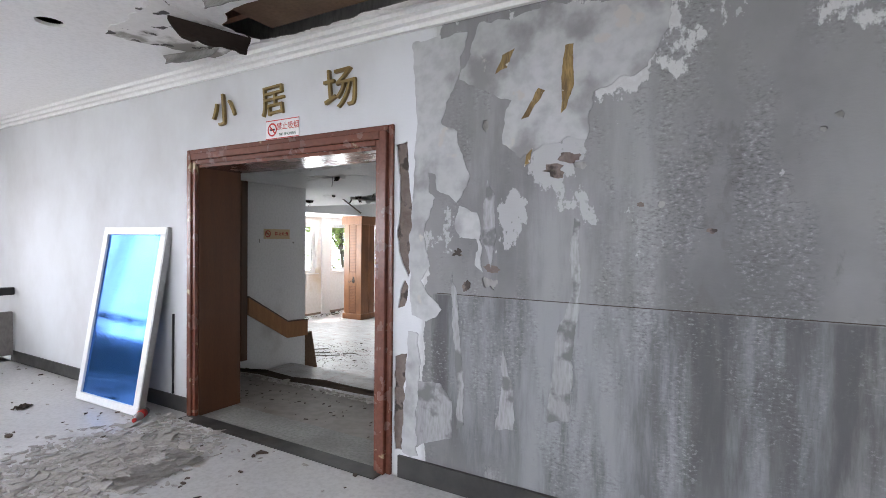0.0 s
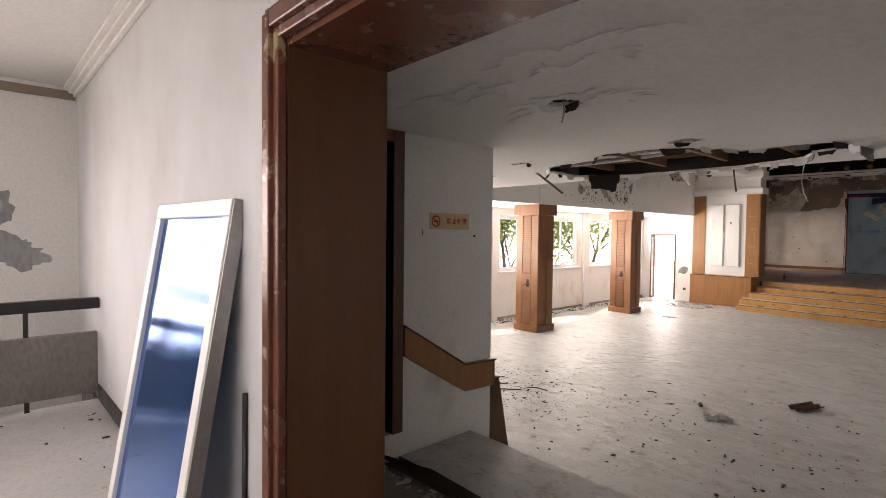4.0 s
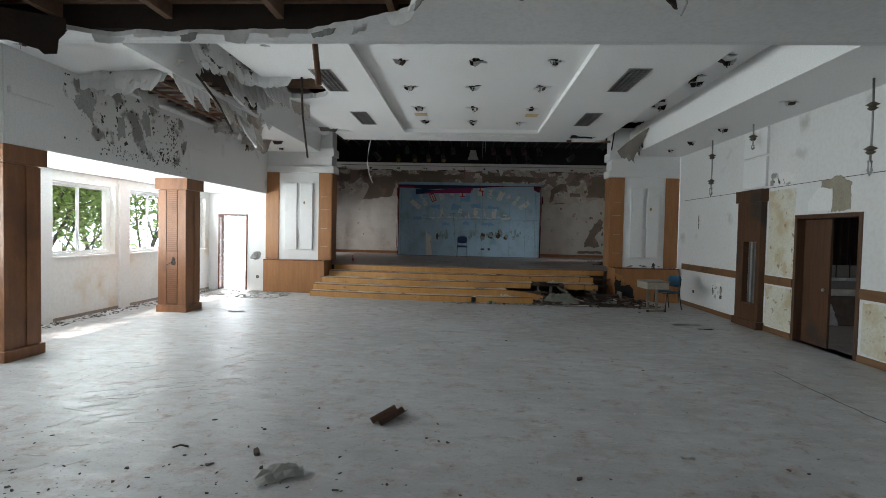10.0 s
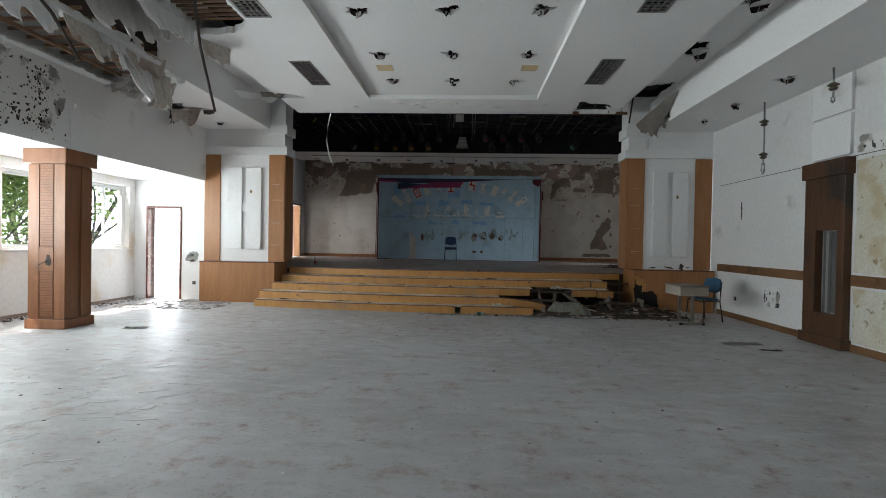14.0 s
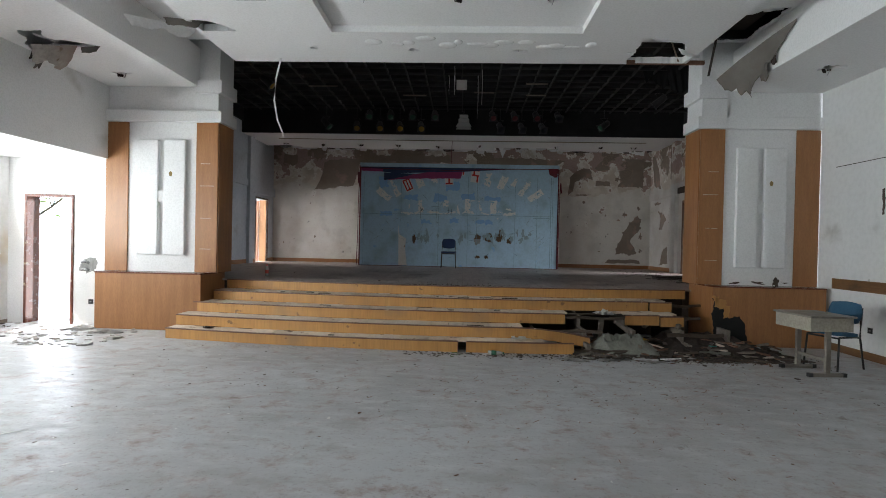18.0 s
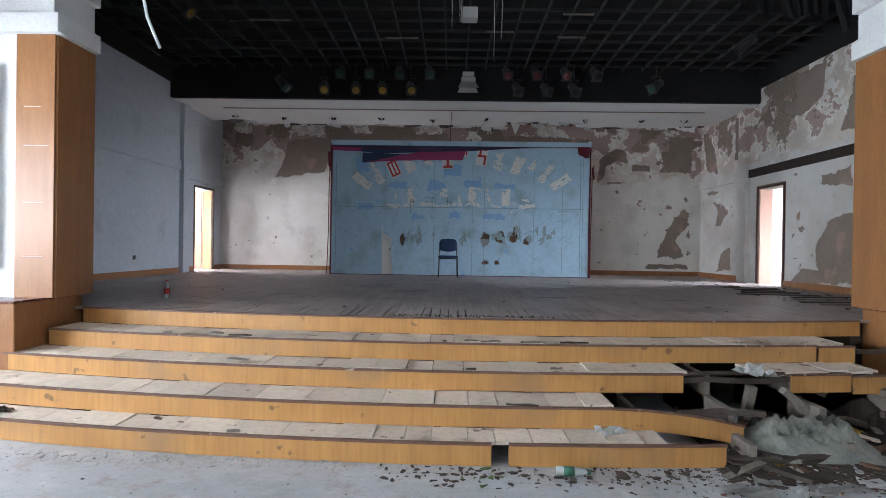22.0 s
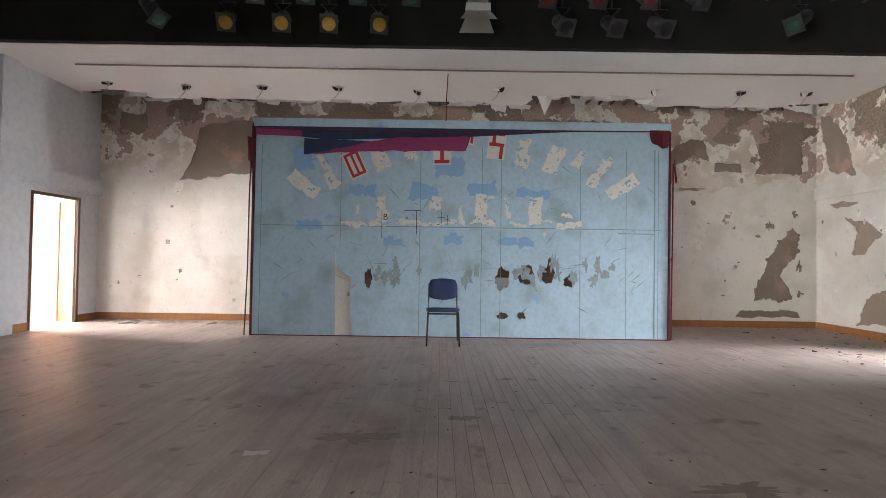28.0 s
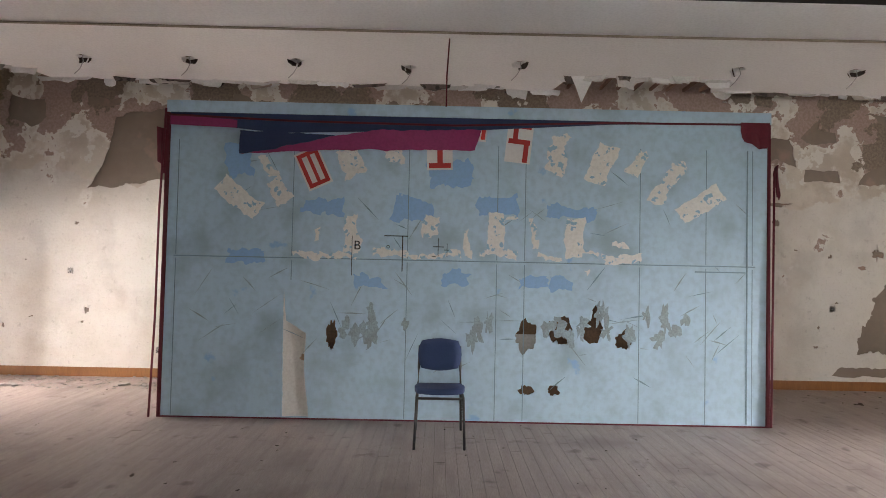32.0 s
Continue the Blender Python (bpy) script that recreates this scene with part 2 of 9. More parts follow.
# ---- builders ----
def bm_box(bm, x0, x1, y0, y1, z0, z1, bevel=0.0):
    made = bmesh.ops.create_cube(bm, size=1.0, matrix=Matrix.Translation(((x0 + x1) / 2, (y0 + y1) / 2, (z0 + z1) / 2)) @ Matrix.Diagonal((abs(x1 - x0), abs(y1 - y0), abs(z1 - z0), 1)))
    if bevel:
        edges = list({e for v in made["verts"] for e in v.link_edges})
        bmesh.ops.bevel(bm, geom=edges, offset=bevel, segments=2, affect="EDGES", profile=0.5)
    return bm


def part(name, bm, material, parent=None, label="", smooth=False):
    """Links a bmesh as one mesh object, under a thing or part when one is given."""
    me = bpy.data.meshes.new(name)
    bmesh.ops.recalc_face_normals(bm, faces=bm.faces[:])
    bm.to_mesh(me)
    bm.free()
    me.materials.append(material)
    if smooth:
        for p in me.polygons:
            p.use_smooth = True
    ob = new(name, me)
    if parent is not None:
        ob.parent = parent
        ob.matrix_parent_inverse = parent.matrix_basis.inverted()
    if label:
        ob["label"] = label
    return ob


def box(name, x0, x1, y0, y1, z0, z1, material, parent=None, label="", bevel=0.0):
    return part(name, bm_box(bmesh.new(), x0, x1, y0, y1, z0, z1, bevel), material, parent, label)


def boxes(name, rows, material, parent=None, label="", bevel=0.0):
    bm = bmesh.new()
    for r in rows:
        bm_box(bm, *r, bevel)
    return part(name, bm, material, parent, label)


def thing(name, x, y, z, label, category, group=""):
    ob = new(name)
    ob.location = (x, y, z)
    bpy.context.view_layer.update()
    ob.matrix_basis = Matrix.Translation((x, y, z))
    ob.empty_display_size = 0.1
    return tagged(ob, label, category, group)


def wall(name, axis, at, thick, a0, a1, z0, z1, material, label, openings=()):
    """A wall in the plane axis = at, its body going to at + thick; openings are (a0, a1, z0, z1) along the other axis."""
    rows = []
    cuts = sorted({a0, a1, *[v for o in openings for v in o[:2]]})
    for b0, b1 in zip(cuts, cuts[1:]):
        mid = (b0 + b1) / 2
        level = z0
        for o in sorted([o for o in openings if o[0] < mid < o[1]], key=lambda o: o[2]):
            if o[2] > level + 1e-4:
                rows.append((b0, b1, level, o[2]))
            level = o[3]
        if z1 > level + 1e-4:
            rows.append((b0, b1, level, z1))
    bm = bmesh.new()
    for b0, b1, l0, l1 in rows:
        if axis == "x":
            bm_box(bm, min(at, at + thick), max(at, at + thick), b0, b1, l0, l1)
        else:
            bm_box(bm, b0, b1, min(at, at + thick), max(at, at + thick), l0, l1)
    return tagged(part(name, bm, material), label, "wall", kind="structure")


def rag(points, step=0.12, jitter=0.05, seed=1):
    """A torn closed outline through a few corner points: coarse bays with finer teeth on them."""
    out = []
    fine = min(0.028, step * 0.3)
    for (x0, y0), (x1, y1) in zip(points, points[1:] + points[:1]):
        n = max(1, int(math.hypot(x1 - x0, y1 - y0) / fine))
        for i in range(n):
            f = i / n
            x, y = x0 + (x1 - x0) * f, y0 + (y1 - y0) * f
            a = noise.noise_vector((x * 5 + seed * 3.1, y * 5, seed * 1.7))
            b = noise.noise_vector((x * 17, y * 17 + seed, seed * 0.7))
            c = noise.noise_vector((x * 41 + seed, y * 41, seed * 0.9))
            k = noise.noise_vector((x * 1.7 + seed, y * 1.7, seed * 0.31))
            out.append((x + jitter * (1.5 * a.x + 0.8 * b.x + 0.4 * c.x + 1.2 * k.x), y + jitter * (1.5 * a.y + 0.8 * b.y + 0.4 * c.y + 1.2 * k.y)))
    return out


def blob(cx, cy, rx, ry, seed=1, n=22, rough=0.3):
    """An uneven rounded outline: bays, lobes and small teeth."""
    n = max(n, min(90, int(6.28 * max(rx, ry) / 0.025)))
    out = []
    for i in range(n):
        c, s = math.cos(6.2832 * i / n), math.sin(6.2832 * i / n)
        k = 1 + rough * (1.1 * noise.noise((c * 1.2, s * 1.2, seed * 3.7)) + 0.8 * noise.noise((c * 3.1, s * 3.1, seed * 1.3)) + 0.5 * noise.noise((c * 8, s * 8, seed * 0.77)))
        out.append((cx + rx * c * k, cy + ry * s * k))
    return out


def fill_bm(outline, holes=(), place=lambda u, v, w: (u, v, w), thick=0.02):
    """A flat plate with ragged holes, laid out by place(u, v, depth)."""
    bm = bmesh.new()
    edges = []
    for ring in (outline, *holes):
        vs = [bm.verts.new((u, v, 0)) for u, v in ring]
        edges += [bm.edges.new((vs[i - 1], vs[i])) for i in range(len(vs))]
    bmesh.ops.triangle_fill(bm, use_beauty=True, use_dissolve=False, edges=edges)
    faces = bm.faces[:]
    ext = bmesh.ops.extrude_face_region(bm, geom=faces)
    for v in [g for g in ext["geom"] if isinstance(g, bmesh.types.BMVert)]:
        v.co.z = thick
    for v in bm.verts:
        v.co = Vector(place(*v.co))
    return bm


M["brick"] = mat("exposed_brown_plaster", (0.25, 0.2, 0.16), 0.95, (0.33, 0.27, 0.225), bump=0.3, scale=2.5, fine=14, amount=0.4, stain=(0.4, 0.27, 0.22), stain_at=(0.55, 0.65), stain_scale=1.8)
M["rawedge"] = mat("raw_dark_brown_plaster_edge", (0.12, 0.09, 0.075), 0.95, (0.2, 0.165, 0.15), bump=0.8, scale=9, fine=50, amount=0.8, stain=(0.05, 0.04, 0.035), stain_at=(0.52, 0.6), stain_scale=9)
M["palegrey"] = plain("pale_grey_enamel", (0.5, 0.5, 0.48), 0.5)
M["joint"] = mat("dusty_board_joint", (0.15, 0.12, 0.105), 0.95, amount=0.4)
M["damp_board"] = mat("damp_grey_brown_plasterboard", (0.145, 0.13, 0.115), 0.95, (0.21, 0.19, 0.17), bump=0.2, scale=3, amount=0.5, stain=(0.16, 0.135, 0.115), stain_at=(0.55, 0.7), stain_scale=4)
M["cement"] = mat("rough_grey_cement_render", (0.33, 0.33, 0.32), 0.95, (0.23, 0.23, 0.22), bump=0.7, scale=3, fine=45, amount=0.6, stain=(0.16, 0.16, 0.155), stain_at=(0.56, 0.72), stain_scale=2.2, stretch=(1, 1, 0.4))
M["damp"] = mat("damp_grey_skim_coat", (0.38, 0.39, 0.4), 0.9, (0.26, 0.27, 0.275), bump=0.35, scale=1.4, fine=26, amount=0.6, stretch=(2.2, 1, 0.35), stain=(0.55, 0.57, 0.59), stain_at=(0.56, 0.66), stain_scale=1.7)
M["oldpaint"] = mat("stained_peeling_stage_paint", (0.66, 0.63, 0.58), 0.9, (0.52, 0.47, 0.42), bump=0.4, scale=1.1, fine=20, amount=0.55, stain=(0.42, 0.33, 0.28), stain_at=(0.54, 0.66), stain_scale=1.0, stain2=(0.3, 0.22, 0.17), stain2_at=(0.64, 0.68), stain2_scale=3.0)
M["yellowed"] = mat("yellow_blistered_plaster", (0.66, 0.645, 0.57), 0.9, (0.58, 0.53, 0.4), bump=0.5, scale=2, fine=30, amount=0.45, stain=(0.5, 0.42, 0.28), stain_at=(0.48, 0.66), stain_scale=2.6, stain2=(0.33, 0.25, 0.15), stain2_at=(0.6, 0.68), stain2_scale=7)
M["tan"] = mat("bare_tan_plaster", (0.36, 0.32, 0.25), 0.95, (0.26, 0.23, 0.18), bump=0.5, amount=0.5)
M["oak"] = mat("worn_brown_oak_rail", (0.21, 0.105, 0.042), 0.5, (0.14, 0.066, 0.028), bump=0.1, scale=3, fine=36, amount=0.5, stretch=(1, 0.5, 6), stain=(0.08, 0.045, 0.025), stain_at=(0.6, 0.7))
M["oak_dark"] = mat("stained_dark_oak", (0.105, 0.043, 0.016), 0.5, (0.06, 0.026, 0.011), bump=0.12, scale=3, fine=36, amount=0.6, stretch=(6, 6, 0.5), stain=(0.03, 0.02, 0.015), stain_at=(0.56, 0.68))
M["bronze"] = mat("tarnished_bronze", (0.12, 0.1, 0.075), 0.5, (0.07, 0.06, 0.05), metal=0.5, bump=0.1, amount=0.5)
M["gold"] = mat("tarnished_gold_lettering", (0.26, 0.18, 0.06), 0.5, (0.18, 0.12, 0.04), metal=0.3, bump=0.05, amount=0.3)
M["red"] = plain("red_sign_print", (0.5, 0.03, 0.025), 0.6)
M["cream"] = plain("cream_plastic_sign", (0.66, 0.5, 0.3), 0.5)
M["signwhite"] = plain("white_plastic_sign", (0.75, 0.74, 0.73), 0.4)
M["green"] = plain("dark_green_print", (0.03, 0.12, 0.07), 0.6)
M["paper"] = mat("dirty_white_paper", (0.7, 0.69, 0.67), 0.9, bump=0.1, amount=0.3)
M["flake"] = mat("fallen_plaster_flake", (0.46, 0.44, 0.42), 0.95, (0.32, 0.31, 0.29), bump=0.3, scale=6, amount=0.5)
M["dirt"] = mat("dark_dirt_and_rot", (0.055, 0.038, 0.028), 0.95, (0.095, 0.07, 0.054), bump=0.5, scale=8, amount=0.5)
M["timber"] = mat("brown_ceiling_batten", (0.2, 0.1, 0.06), 0.8, (0.13, 0.065, 0.04), bump=0.2, scale=4, amount=0.5)
M["greytimber"] = mat("weathered_grey_timber", (0.22, 0.185, 0.155), 0.85, (0.12, 0.1, 0.08), bump=0.25, scale=4, amount=0.5)
M["batten"] = mat("pale_brown_ceiling_batten", (0.36, 0.23, 0.155), 0.8, (0.25, 0.14, 0.085), bump=0.2, scale=4, amount=0.5)
M["pipe"] = plain("grey_plastic_conduit", (0.4, 0.4, 0.4), 0.5)
# near-black colour holds the shade above torn ceilings; also used for rot
M["void"] = mat("near_black_shade_and_rot", (0.04, 0.026, 0.02), 0.95, (0.025, 0.017, 0.013), bump=0.3)
M["steel"] = mat("dull_grey_metal", (0.35, 0.35, 0.35), 0.4, metal=0.8, amount=0.3)
M["lampgrey"] = mat("grey_lamp_housing", (0.035, 0.035, 0.037), 0.6, metal=0.1, amount=0.3)
M["gel_yellow"] = plain("yellow_colour_gel", (0.32, 0.18, 0.01), 0.35)
M["gel_green"] = plain("green_colour_gel", (0.01, 0.07, 0.04), 0.35)
M["gel_red"] = plain("red_colour_gel", (0.12, 0.015, 0.02), 0.35)
M["gel_blue"] = plain("dark_blue_colour_gel", (0.012, 0.014, 0.02), 0.85)
M["grid_iron"] = mat("dusty_black_steel_grid", (0.019, 0.019, 0.02), 0.75, (0.028, 0.028, 0.028), amount=0.4, scale=3, bump=0.05)
M["blackiron"] = plain("black_painted_iron", (0.015, 0.015, 0.016), 0.45)
M["fabric"] = mat("navy_blue_chair_fabric", (0.022, 0.045, 0.12), 0.9, (0.03, 0.06, 0.15), bump=0.3, fine=90, amount=0.4)
M["teal"] = mat("blue_chair_fabric", (0.03, 0.1, 0.17), 0.9, (0.02, 0.07, 0.12), bump=0.3, fine=90, amount=0.4)
M["magenta"] = mat("magenta_banner_cloth", (0.33, 0.03, 0.14), 0.6, (0.24, 0.02, 0.1), bump=0.05, amount=0.3)
M["navy"] = mat("dark_blue_banner_cloth", (0.015, 0.035, 0.11), 0.6, (0.01, 0.02, 0.07), bump=0.05, amount=0.3)
M["maroon"] = mat("torn_dark_red_cloth", (0.14, 0.012, 0.025), 0.8, amount=0.3, bump=0.1)
M["bare"] = mat("bare_white_board_scar", (0.84, 0.825, 0.8), 0.85, (0.76, 0.73, 0.69), bump=0.2, scale=5, amount=0.3, stain2=(0.3, 0.5, 0.63), stain2_at=(0.6, 0.64), stain2_scale=16)
M["bare_worn"] = mat("half_scraped_board_scar", (0.8, 0.785, 0.76), 0.85, (0.7, 0.69, 0.67), bump=0.2, scale=5, amount=0.3, stain2=(0.32, 0.52, 0.65), stain2_at=(0.57, 0.61), stain2_scale=18)
M["corrugated"] = mat("red_brown_corrugated_plastic", (0.17, 0.075, 0.045), 0.5, (0.11, 0.05, 0.03), amount=0.5, bump=0.1)
M["card"] = mat("brown_cardboard_behind_panel", (0.17, 0.1, 0.06), 0.9, (0.1, 0.06, 0.035), amount=0.5, bump=0.2)
M["mint"] = mat("pale_blue_overpaint", (0.25, 0.47, 0.76), 0.6, (0.28, 0.5, 0.72), amount=0.3, scale=3)
M["smear"] = mat("faint_brown_smear", (0.34, 0.46, 0.53), 0.8, (0.28, 0.34, 0.37), amount=0.7, scale=9, fine=60)
M["landing"] = mat("dark_dusty_landing_screed", (0.27, 0.245, 0.225), 0.6, (0.2, 0.18, 0.165), bump=0.25, scale=1.6, fine=14, amount=0.5, stain=(0.15, 0.125, 0.11), stain_at=(0.56, 0.72))
M["beige"] = mat("worn_beige_laminate", (0.42, 0.38, 0.31), 0.5, (0.3, 0.27, 0.22), amount=0.5, scale=5, bump=0.08)
M["sliver"] = mat("red_brown_sliver", (0.34, 0.23, 0.2), 0.9, (0.24, 0.13, 0.1), amount=0.5)
M["strip"] = mat("bare_white_board", (0.82, 0.8, 0.77), 0.85, (0.74, 0.7, 0.65), amount=0.3, bump=0.1, stain=(0.45, 0.3, 0.2), stain_at=(0.7, 0.75), stain_scale=5)
# browner, stained orange veneer; darkened because the columns stand against the windows
M["column"] = mat("shade_darkened_worn_veneer", (0.29, 0.125, 0.058), 0.42, (0.2, 0.085, 0.04), bump=0.06, scale=2.5, fine=30, amount=0.5, stretch=(6, 6, 0.6), stain=(0.17, 0.075, 0.04), stain_at=(0.56, 0.74), stain_scale=1.4)
M["slat"] = mat("faded_brown_slat", (0.27, 0.117, 0.056), 0.5, (0.2, 0.085, 0.042), amount=0.5)
M["slat_gap"] = mat("dark_gap_behind_slats", (0.19, 0.08, 0.042), 0.7, (0.15, 0.063, 0.033), amount=0.4)
M["smudge"] = mat("grey_smear_on_panel", (0.18, 0.26, 0.31), 0.8, (0.24, 0.37, 0.46), amount=0.6, scale=7)
M["ply"] = mat("dusty_pale_tread_board", (0.7, 0.6, 0.5), 0.75, (0.58, 0.485, 0.4), bump=0.15, scale=3, fine=26, amount=0.4, per_object=0.12, stain=(0.36, 0.28, 0.21), stain_at=(0.58, 0.74), stain_scale=3.0, stain2=(0.2, 0.14, 0.1), stain2_at=(0.66, 0.72), stain2_scale=9)
M["nosing"] = mat("dark_red_step_nosing", (0.13, 0.05, 0.035), 0.6, (0.2, 0.12, 0.09), amount=0.5, scale=9, stain=(0.42, 0.34, 0.29), stain_at=(0.66, 0.7), stain_scale=14, stretch=(1, 6, 6))
M["tarp"] = mat("grey_green_plastic_sheet", (0.225, 0.228, 0.195), 0.45, (0.14, 0.142, 0.12), bump=0.3, amount=0.5)
M["yellow"] = plain("yellow_plastic_label", (0.5, 0.32, 0.03), 0.6)
M["teal_plastic"] = plain("teal_plastic_scrap", (0.02, 0.3, 0.25), 0.5)
M["desk"] = mat("worn_grey_laminate_desk", (0.24, 0.215, 0.18), 0.5, (0.16, 0.14, 0.12), bump=0.1, amount=0.5, scale=4)
M["kerb"] = mat("black_stone_skirting", (0.02, 0.02, 0.021), 0.5, (0.05, 0.048, 0.045), bump=0.1, amount=0.5, scale=6)
M["concrete"] = mat("stained_concrete_and_shaded_wall", (0.22, 0.205, 0.19), 0.8, (0.14, 0.13, 0.12), bump=0.2, scale=2.5, amount=0.5, stretch=(1, 1, 0.5))
M["curtain"] = mat("dark_brown_curtain", (0.05, 0.03, 0.025), 0.9, amount=0.4)
M["bark"] = mat("grey_brown_bark", (0.2, 0.17, 0.14), 0.9, bump=0.4, amount=0.5, scale=6)
M["grass"] = mat("dull_green_ground_cover", (0.07, 0.1, 0.04), 0.95, (0.05, 0.06, 0.03), amount=0.5, scale=0.5)
M["door_orange"] = mat("light_orange_door_veneer", (0.55, 0.3, 0.14), 0.5, (0.45, 0.23, 0.1), amount=0.3, stretch=(6, 6, 0.5))
M["door_pale"] = mat("pale_pinkish_door_veneer", (0.52, 0.3, 0.21), 0.6, (0.44, 0.25, 0.17), amount=0.3, stretch=(6, 6, 0.5))
M["door_leaf"] = mat("orange_pink_door_veneer", (0.4, 0.2, 0.12), 0.5, (0.33, 0.16, 0.09), amount=0.3, stretch=(6, 6, 0.5))
M["bluefilm"] = mat("blue_reflective_window_film", (0.03, 0.17, 0.52), 0.05, (0.028, 0.15, 0.47), metal=0.85, amount=0.1)

glass = bpy.data.materials.new("clear_window_glass")
glass.use_nodes = True
gb = glass.node_tree.nodes["Principled BSDF"]
gb.inputs["Transmission Weight"].default_value, gb.inputs["Roughness"].default_value, gb.inputs["IOR"].default_value = 1.0, 0.0, 1.1
gb.inputs["Base Color"].default_value = (0.95, 0.98, 0.98, 1)
M["glass"] = glass
bottle_glass = bpy.data.materials.new("clear_plastic_bottle")
bottle_glass.use_nodes = True
bg = bottle_glass.node_tree.nodes["Principled BSDF"]
bg.inputs["Transmission Weight"].default_value, bg.inputs["Roughness"].default_value, bg.inputs["IOR"].default_value = 0.6, 0.15, 1.3
bg.inputs["Base Color"].default_value = (0.8, 0.85, 0.85, 1)
M["pet"] = bottle_glass
haze = bpy.data.materials.new("bright_hazy_sky")
haze.use_nodes = True
hb = haze.node_tree.nodes["Principled BSDF"]
hb.inputs["Base Color"].default_value = (0.8, 0.87, 0.95, 1)
hb.inputs["Emission Color"].default_value, hb.inputs["Emission Strength"].default_value = (0.84, 0.92, 1.0, 1), 2.2
M["haze"] = haze

lw = bpy.data.materials.new("damp_streaked_lobby_paint")
lw.use_nodes = True


def lobby_nodes(nt):
    n, ln = nt.nodes, nt.links
    bsdf = n["Principled BSDF"]
    geo = n.new("ShaderNodeNewGeometry")
    sep = n.new("ShaderNodeSeparateXYZ")
    ln.new(geo.outputs["Position"], sep.inputs[0])

    def tex(scale, detail, stretch):
        mp = n.new("ShaderNodeMapping")
        mp.inputs["Scale"].default_value = stretch
        ln.new(geo.outputs["Position"], mp.inputs[0])
        t = n.new("ShaderNodeTexNoise")
        t.inputs["Scale"].default_value, t.inputs["Detail"].default_value, t.inputs["Roughness"].default_value = scale, detail, 0.65
        ln.new(mp.outputs[0], t.inputs["Vector"])
        return t.outputs[0]

    def rng(src, a, b, c=0.0, d=1.0, smooth=True):
        r = n.new("ShaderNodeMapRange")
        r.interpolation_type = "SMOOTHSTEP" if smooth else "LINEAR"
        for k, v in zip((1, 2, 3, 4), (a, b, c, d)):
            r.inputs[k].default_value = v
        ln.new(src, r.inputs[0])
        return r.outputs[0]

    def op(kind, a, b):
        m = n.new("ShaderNodeMath")
        m.operation = kind
        for sock, v in ((m.inputs[0], a), (m.inputs[1], b)):
            if isinstance(v, float):
                sock.default_value = v
            else:
                ln.new(v, sock)
        return m.outputs[0]

    def mixc(f, a, b):
        x = n.new("ShaderNodeMix")
        x.data_type = "RGBA"
        ln.new(f, x.inputs[0])
        for sock, v in ((x.inputs[6], a), (x.inputs[7], b)):
            if isinstance(v, tuple):
                sock.default_value = (*v, 1)
            else:
                ln.new(v, sock)
        return x.outputs[2]
    blotch, edge, cloud = tex(1.1, 9, (1, 1, 0.8)), tex(2.2, 10, (1, 1, 0.7)), tex(0.6, 6, (1, 1, 0.7))
    streaks, hair, grit, rough_zone = tex(1.4, 10, (1.7, 1, 0.26)), tex(4.0, 9, (2.0, 1, 0.24)), tex(60, 5, (0.8, 1, 1.5)), tex(2.4, 8, (1.7, 1, 0.6))
    paint = mixc(rng(cloud, 0.35, 0.7), (0.6, 0.62, 0.64), (0.48, 0.485, 0.49))
    skim = mixc(rng(cloud, 0.38, 0.62), (0.215, 0.217, 0.22), (0.13, 0.132, 0.135))
    skim = mixc(rng(streaks, 0.5, 0.66, 0.0, 0.7), skim, (0.27, 0.277, 0.285))
    skim = mixc(rng(tex(1.7, 11, (1, 1, 0.65)), 0.585, 0.593, 0.0, 0.75), skim, (0.4, 0.408, 0.415))
    skim = mixc(rng(tex(2.6, 10, (1.2, 1, 0.7)), 0.61, 0.66, 0.0, 0.6), skim, (0.12, 0.119, 0.118))
    field = op("ADD", op("ADD", rng(sep.outputs[0], -1.0, -0.72, -0.3, 0.2), rng(sep.outputs[2], 2.6, 3.3, 0.0, -0.16)), op("ADD", op("MULTIPLY", blotch, 0.8), op("ADD", op("MULTIPLY", edge, 0.4), op("MULTIPLY", tex(6.0, 8, (1, 1, 0.6)), 0.3))))
    damp = rng(field, 0.735, 0.755)
    paint = mixc(rng(field, 0.62, 0.73, 0.0, 0.8), paint, (0.38, 0.383, 0.385))
    paint = mixc(rng(field, 0.7, 0.735, 0.0, 0.35), paint, (0.6, 0.61, 0.62))
    col = mixc(damp, paint, skim)
    low = op("MULTIPLY", rng(sep.outputs[2], 1.935, 1.95, 1.0, 0.0), rng(op("ADD", rng(sep.outputs[0], -0.98, -0.7, -0.3, 0.08), op("ADD", streaks, op("MULTIPLY", rng(sep.outputs[2], 1.0, 1.5, -0.12, 0.0), 1.0))), 0.38, 0.5))
    dado = mixc(rng(streaks, 0.42, 0.62), (0.085, 0.087, 0.09), (0.24, 0.249, 0.262))
    dado = mixc(rng(hair, 0.54, 0.64, 0.0, 0.6), dado, (0.1, 0.102, 0.105))
    col = mixc(low, col, dado)
    pits = op("MULTIPLY", op("MAXIMUM", damp, low), op("MULTIPLY", rng(rough_zone, 0.46, 0.66), rng(grit, 0.52, 0.64)))
    col = mixc(op("MULTIPLY", pits, 0.6), col, (0.09, 0.09, 0.09))
    crumbs = op("MULTIPLY", op("MAXIMUM", damp, low), op("MULTIPLY", rng(rough_zone, 0.46, 0.66), rng(grit, 0.46, 0.34)))
    col = mixc(op("MULTIPLY", crumbs, 0.6), col, (0.36, 0.37, 0.38))
